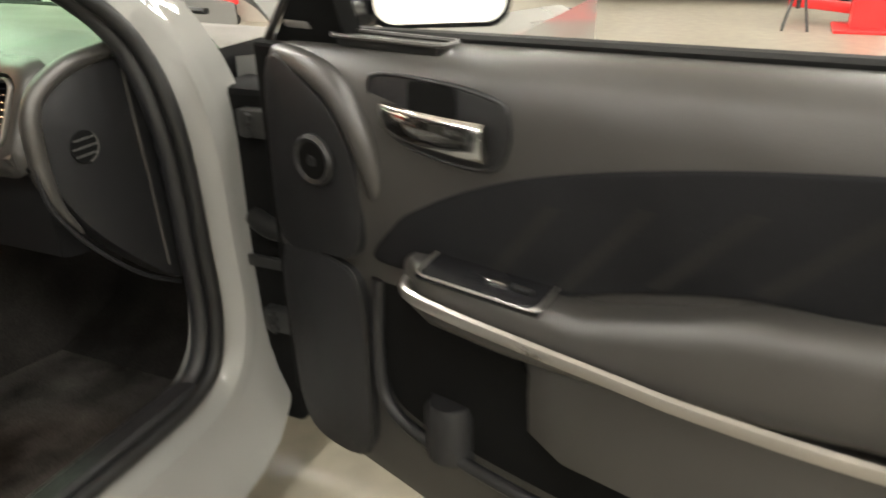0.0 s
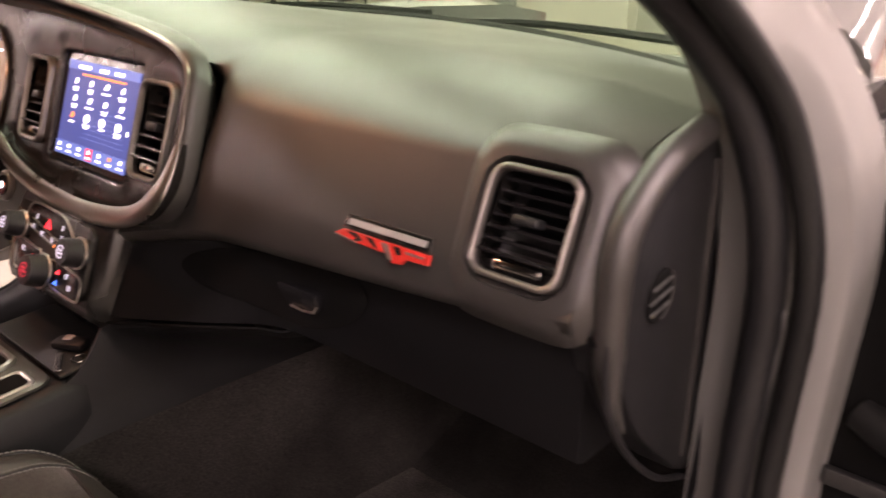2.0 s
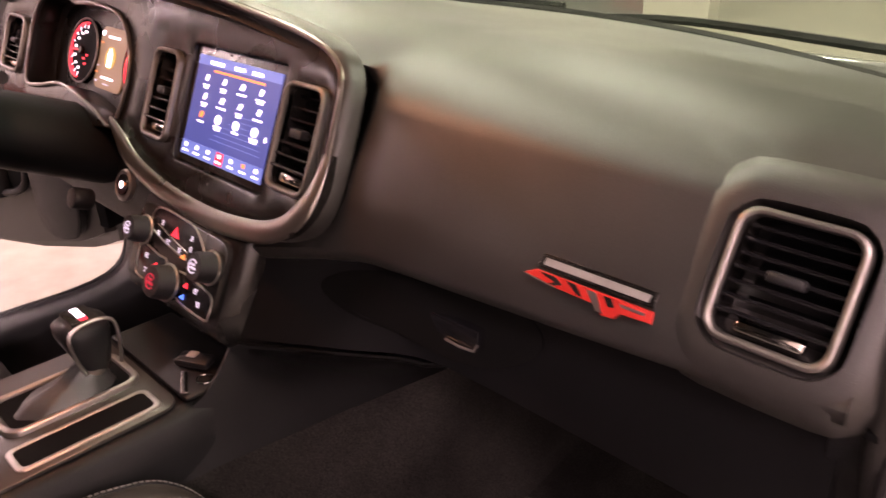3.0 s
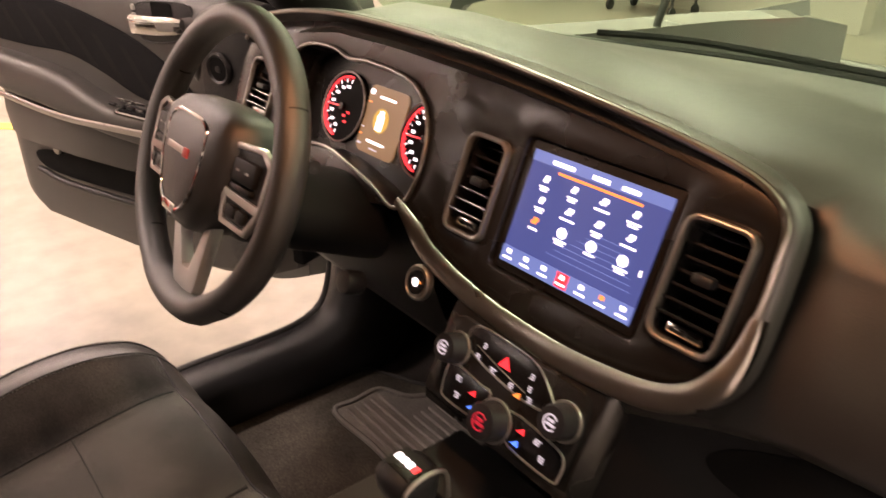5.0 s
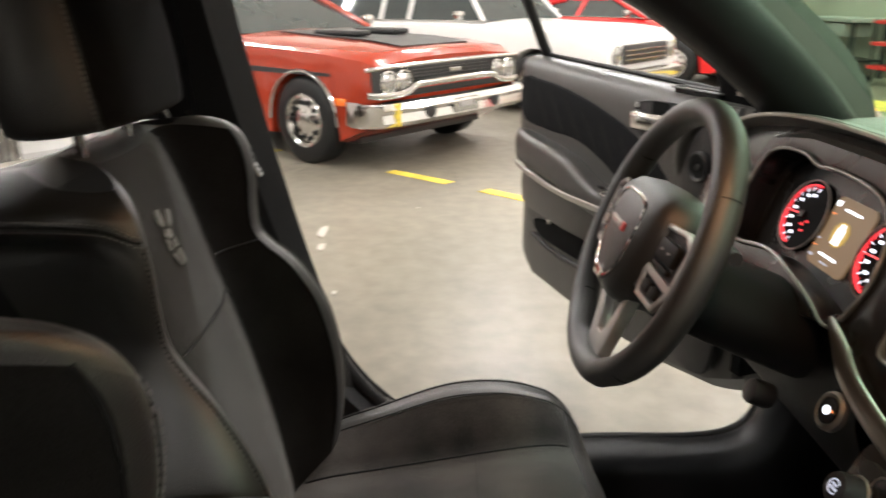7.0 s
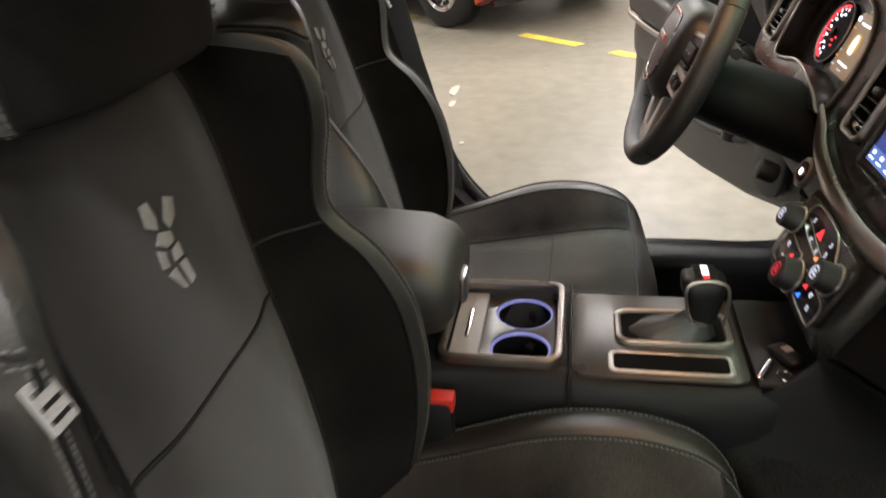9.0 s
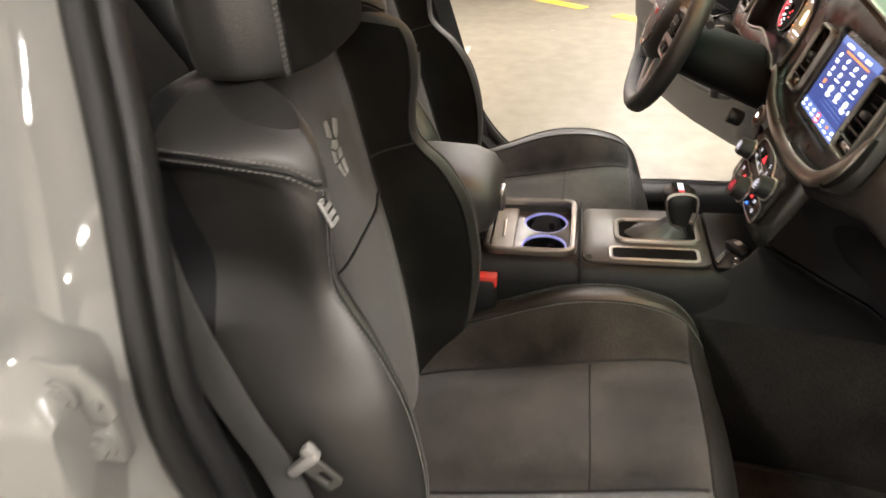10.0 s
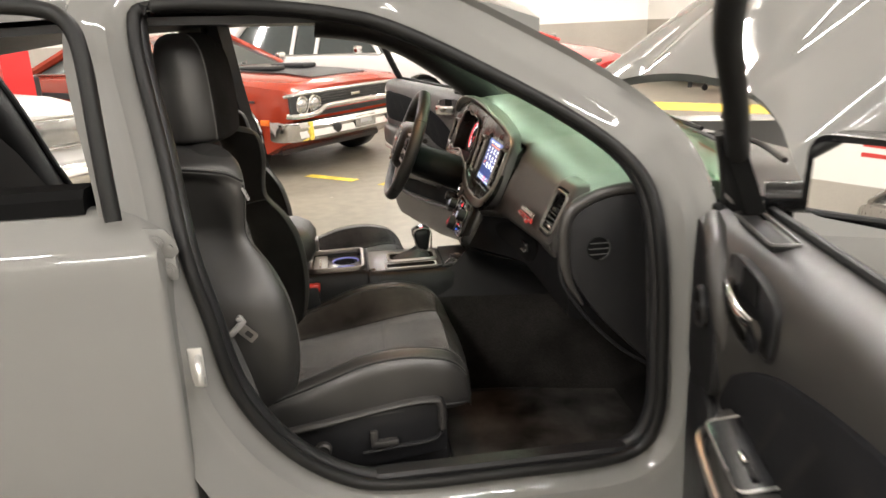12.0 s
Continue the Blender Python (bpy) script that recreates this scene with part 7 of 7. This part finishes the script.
part("grille_badge", move(box(-.07, .07, .028, .04, .695, .725, .004), M), CHROME, coupe)
part("red_strip", move(box(-.50, .50, .016, .022, .598, .606, .002), M), REDPLASTIC, coupe, "thin red strip")
bump = [[M @ Vector((x, y + dy, z)) for dy, z in ((-.06, .36), (.0, .345), (.035, .38), (.02, .44), (.045, .475), (.02, .52), (-.05, .53))] for x, y in ((-.985, -.16), (-.98, -.06), (-.90, .055), (-.5, .10), (0, .115), (.5, .10), (.90, .055), (.98, -.06), (.985, -.16))]
part("bumper", loft(bump), CHROME, coupe, "chrome front bumper", 45)
part("number_plate", move(box(-.16, .16, .14, .15, .385, .50, .004), M), LENS, coupe, "plain pale plate")
part("plate_bar", move(box(-.09, .09, .149, .153, .425, .465, .001), M), GREYPLASTIC, coupe)
part("overrider", move(box(.74, .79, .06, .115, .35, .52, .012), M), YELLOW, coupe, "yellow mark on the bumper")

# white luxury sedan with a tall barred grille
GF = Vector((-2.85, -2.85, 0)) + NOSE * .08
lux, M, hw = parked_car("luxury_sedan", "white luxury sedan with a tall barred chrome grille", GF, NOSE, 5.3, 1.92,
                        [(0, .86), (.06, .93), (.4, .97), (1.5, 1.0), (2.0, 1.02), (4.0, 1.01), (4.9, .98), (5.3, .90)],
                        ((-1.75, 1.02), (-2.3, 1.45), (-3.6, 1.46), (-4.3, 1.02), .62), (-.85, -3.95), .34, WHITECAR, CHROME, nose=.03)
gr = part("grille", move(box(-.38, .38, -.02, .06, .42, .91, .02), M), DARKMETAL, lux, "tall dark grille with bright upright bars")
for i in range(24):
    x = -.355 + .71 * i / 23
    part("grille_slat", move(box(x - .008, x + .008, .058, .085, .44, .89, .003, 1), M), CHROME, gr)
part("grille_shell", tube([M @ Vector((x, .06, z)) for x, z in ((-.385, .42), (-.385, .90), (0, .93), (.385, .90), (.385, .42))], .022, 8), CHROME, lux, "chrome grille shell")
for s in (1, -1):
    part("headlight", move(box(s * .44, s * .86, .0, .05, .66, .84, .02), M), LENS, lux, "rectangular clear headlight")
    part("headlight_frame", tube([M @ Vector((x, .05, z)) for x, z in ((s * .435, .65), (s * .865, .65), (s * .865, .85), (s * .435, .85), (s * .435, .65))], .010, 6), CHROME, lux)
    part("indicator", move(box(s * .87, s * .945, -.06, .03, .66, .84, .02), M), AMBER, lux, "orange indicator")
bump = [[M @ Vector((x, y + dy, z)) for dy, z in ((-.08, .36), (.06, .36), (.10, .40), (.10, .50), (.06, .54), (-.08, .54))] for x, y in ((-.97, -.35), (-.95, -.05), (-.7, .08), (0, .10), (.7, .08), (.95, -.05), (.97, -.35))]
part("bumper", loft(bump), CHROME, lux, "chrome front bumper", 45)
part("number_plate", move(box(-.17, .17, .20, .21, .44, .57, .004), M), LENS, lux, "plain pale plate")

# white wagon beyond the coupe
WF = Vector((-5.60, -.30, 0)) + ROW * 3.25 + NOSE * .1
wagon, M, hw = parked_car("wagon", "white classic four-door wagon with dark windows", WF, NOSE, 5.0, 1.90,
                          [(0, .78), (.06, .88), (.4, .93), (1.5, .97), (2.0, .99), (4.6, .99), (5.0, .92)],
                          ((-1.6, .99), (-2.05, 1.48), (-4.3, 1.5), (-4.75, .99), .66), (-.85, -3.75), .33, WHITECAR, CHROME)
part("grille", move(box(-.55, .55, -.02, .035, .55, .76, .02), M), DARKMETAL, wagon, "dark grille")
for z in (.60, .65, .70):
    part("grille_bar", move(box(-.53, .53, .03, .045, z - .006, z + .006, .002), M), CHROME, wagon)
for s in (1, -1):
    lamp_round(M, s * .70, .02, .66, .088, wagon)
bump = [[M @ Vector((x, y + dy, z)) for dy, z in ((-.08, .36), (.06, .36), (.10, .40), (.10, .47), (.06, .50), (-.08, .50))] for x, y in ((-.96, -.35), (-.94, -.05), (-.7, .06), (0, .08), (.7, .06), (.94, -.05), (.96, -.35))]
part("bumper", loft(bump), CHROME, wagon, "chrome front bumper", 45)
for s in (1, -1):
    part("door_pillar", tube([M @ Vector((s * hw * .895, -2.75, .99)), M @ Vector((s * .665, -2.75, 1.46))], .03, 8), WHITECAR, wagon)

# red sports coupe at the end of the row
RF = Vector((-5.60, -.30, 0)) + ROW * 6.7 + NOSE * .3
sport, M, hw = parked_car("sports_car", "low red sports car with a dark windscreen", RF, NOSE, 4.5, 1.9,
                          [(0, .58), (.1, .66), (.6, .80), (1.4, .92), (2.0, .96), (3.6, .98), (4.5, .85)],
                          ((-1.4, .94), (-2.1, 1.25), (-2.9, 1.25), (-4.0, .98), .52), (-.9, -3.5), .335, REDCAR, SATIN)
for s in (1, -1):
    part("headlight", move(box(s * .55, s * .85, -.12, -.02, .60, .68, .02), M), LENS, sport, "clear headlight")
part("intake", move(box(-.7, .7, -.03, .03, .30, .45, .02), M), SATINBLACK, sport, "black front intake")

# dark blue car behind the luxury sedan
BF = GF - NOSE * 6.6 + ROW * 1.2
parked_car("blue_sedan", "dark blue parked sedan", BF, NOSE, 4.8, 1.88, [(0, .74), (.3, .86), (1.4, .96), (4.2, .98), (4.8, .9)],
           ((-1.4, .97), (-2.1, 1.40), (-3.3, 1.40), (-4.1, .99), .58), (-.9, -3.6), .33, BLUECAR, SATIN)

parked_car("parked_sedan", "silver grey parked sedan", (3.0, 10.4), (1, 0), 4.7, 1.85, [(0, .74), (.3, .86), (1.4, .94), (4.2, .96), (4.7, .9)],
           ((-1.4, .95), (-2.1, 1.40), (-3.3, 1.40), (-4.1, .97), .58), (-.9, -3.6), .33, SATIN, SATIN)

parked_car("parked_sedan", "silver grey parked sedan by the striped wall", (3.7, -8.6), (.1, 1), 4.7, 1.85, [(0, .74), (.3, .86), (1.4, .94), (4.2, .96), (4.7, .9)],
           ((-1.4, .95), (-2.1, 1.40), (-3.3, 1.40), (-4.1, .97), .58), (-.9, -3.6), .33, SATIN, SATIN)

# ---- workshop things by the walls ----
REDSTEEL = material("red_enamel_steel", (0.60, 0.02, 0.02), 0.35, 0, 0.08, 5, 0.03, 500, 0.02)
BLACKSTEEL = material("black_steel", (0.03, 0.03, 0.03), 0.4, 0.3, 0.1, 8, 0.05, 500, 0.02)
CLOTH = material("pale_cloth", (0.6, 0.58, 0.54), 0.9, 0, 0.1, 10, 0.1, 500, 0.2, 300)


def lift_column(x, y, turn):
    m = pose(x, y, 0, 0, 0, turn)
    lift = thing("car_lift_column", "tall red steel column of a car lift", "car lift", "lift columns")
    part("base_plate", box(-.3, .3, -.3, .3, 0, .03, .005, m=m), REDSTEEL, lift)
    part("column", plate([(-.16, -.14), (.16, -.14), (.16, .14), (.10, .14), (.10, -.08), (-.10, -.08), (-.10, .14), (-.16, .14)], 3.3, m @ Matrix.Translation((0, 0, 3.33)), r=.01), REDSTEEL, lift, "red channel column")
    part("carriage", box(-.13, .13, -.06, .20, .25, 1.0, .02, m=m), BLACKSTEEL, lift)
    for s in (1, -1):
        part("swing_arm", box(-.05, .05, 0, .9, .12, .22, .015, m=m @ pose(0, .12, 0, 0, 0, s * 50)), REDSTEEL, lift)


lift_column(-6.6, -3.9, 30)
lift_column(2.35, 7.65, 0)


def jack_stand(x, y):
    st = thing("jack_stand", "grey steel jack stand on the floor", "jack stand")
    for i in range(4):
        a = math.pi / 4 + i * math.pi / 2
        part("leg", tube([(x + .16 * math.cos(a), y + .16 * math.sin(a), 0), (x + .04 * math.cos(a), y + .04 * math.sin(a), .42)], .014, 6), DARKMETAL, st)
    part("post", tube([(x, y, .2), (x, y, .60)], .022, 10), DARKMETAL, st)
    part("saddle", box(x - .05, x + .05, y - .035, y + .035, .60, .63, .006), DARKMETAL, st)


jack_stand(1.72, 7.5)


def cart(x, y, turn, mat):
    m = pose(x, y, 0, 0, 0, turn)
    c = thing("tool_cart", "low wheeled workshop tool cart against the wall", "tool cart", "tool carts")
    for z in (.22, .55, .85):
        part("tray", plate(round_rect(-.42, .42, -.24, .24, .03), .05, m @ Matrix.Translation((0, 0, z + .05)), r=.008), mat, c, "steel tray")
    for sx in (-.38, .38):
        for sy in (-.2, .2):
            part("post", tube([m @ Vector((sx, sy, .1)), m @ Vector((sx, sy, .92))], .016, 8), BLACKSTEEL, c)
            part("caster", disc(m @ Vector((sx, sy, .055)), m.to_3x3() @ Vector((1, 0, 0)), .055, .035, 16, .006), RUBBER, c)
    part("handle", tube([m @ Vector(p) for p in ((.42, -.2, .85), (.52, -.2, .95), (.52, .2, .95), (.42, .2, .85))], .012, 8), BLACKSTEEL, c)


cart(-10.2, 6.1, 5, REDSTEEL)
cart(-8.0, 6.15, -4, BLACKSTEEL)
cart(-6.2, 6.1, 3, BLACKSTEEL)
cart(-4.4, 6.15, 0, REDSTEEL)


def workbench(x0, x1):
    b = thing("workbench", "steel workbench with drawers along the wall", "workbench", "workbenches")
    part("bench_top", box(x0, x1, 5.85, 6.5, .84, .90, .01), GREYPLASTIC, b)
    for x in (x0 + .06, x1 - .06):
        for y in (5.92, 6.44):
            part("leg", box(x - .03, x + .03, y - .03, y + .03, 0, .84, .005), BLACKSTEEL, b)
    part("shelf", box(x0 + .05, x1 - .05, 5.95, 6.45, .25, .28, .005), BLACKSTEEL, b)
    for k in range(3):
        part("drawer", box(x0 + .1 + k * .5, x0 + .55 + k * .5, 5.88, 6.3, .62, .82, .01), GREYPLASTIC, b)


workbench(-13.0, -11.2)
hose = thing("hose_reel", "red hose reel hung on the wall", "hose reel")
hx, hz = -8.25, 1.30
part("reel", lathe([(.20, -.06), (.20, -.05), (.12, -.04), (.12, .04), (.20, .05), (.20, .06)], (hx, 6.44, hz), (0, 1, 0), 28), REDSTEEL, hose)
part("hose", tube([(hx + .15 * math.cos(a), 6.44 - .03 + .01 * (a / 6), hz + .15 * math.sin(a)) for a in (2 * math.pi * i / 24 for i in range(72))], .014, 6), REDSTEEL, hose)
part("bracket", box(hx - .05, hx + .05, 6.48, 6.6, hz - .1, hz + .1, .01), BLACKSTEEL, hose)
apron = thing("hanging_cloth", "pale cloth hung from a hook on the wall", "cloth")
cl = [[(-9.3 + .16 * k * math.cos(a) + .02 * math.sin(3 * a), 6.48 + .06 * k * math.sin(a), z) for a in (2 * math.pi * i / 20 for i in range(20))] for z, k in ((1.55, .15), (1.45, .5), (1.2, .9), (.95, 1.0), (.9, .95))]
part("cloth", loft(cl), CLOTH, apron)
part("hook", tube([(-9.3, 6.58, 1.58), (-9.3, 6.48, 1.57)], .008, 6), DARKMETAL, apron)
# pale patches of worn paint, added to the floor as thin plates
for i, (x, y, w, d) in enumerate(((-3.52, -1.13, .24, .07), (-3.25, -1.10, .14, .05), (-2.6, -.95, .05, .03), (-4.0, -.6, .04, .03))):
    sc = thing("paper_scrap", "pale patch of worn paint on the concrete floor", "litter", "scraps", at=(x, y, 0))
    shape = [(w * (.42 + .1 * math.sin(3 * a + i)) * math.cos(a), d * (.45 + .1 * math.cos(2 * a)) * math.sin(a)) for a in (2 * math.pi * k / 16 for k in range(16))]
    part("patch_slab", plate(shape, .003, Matrix.Translation((0, 0, .0055))), WALLBEIGE, sc)
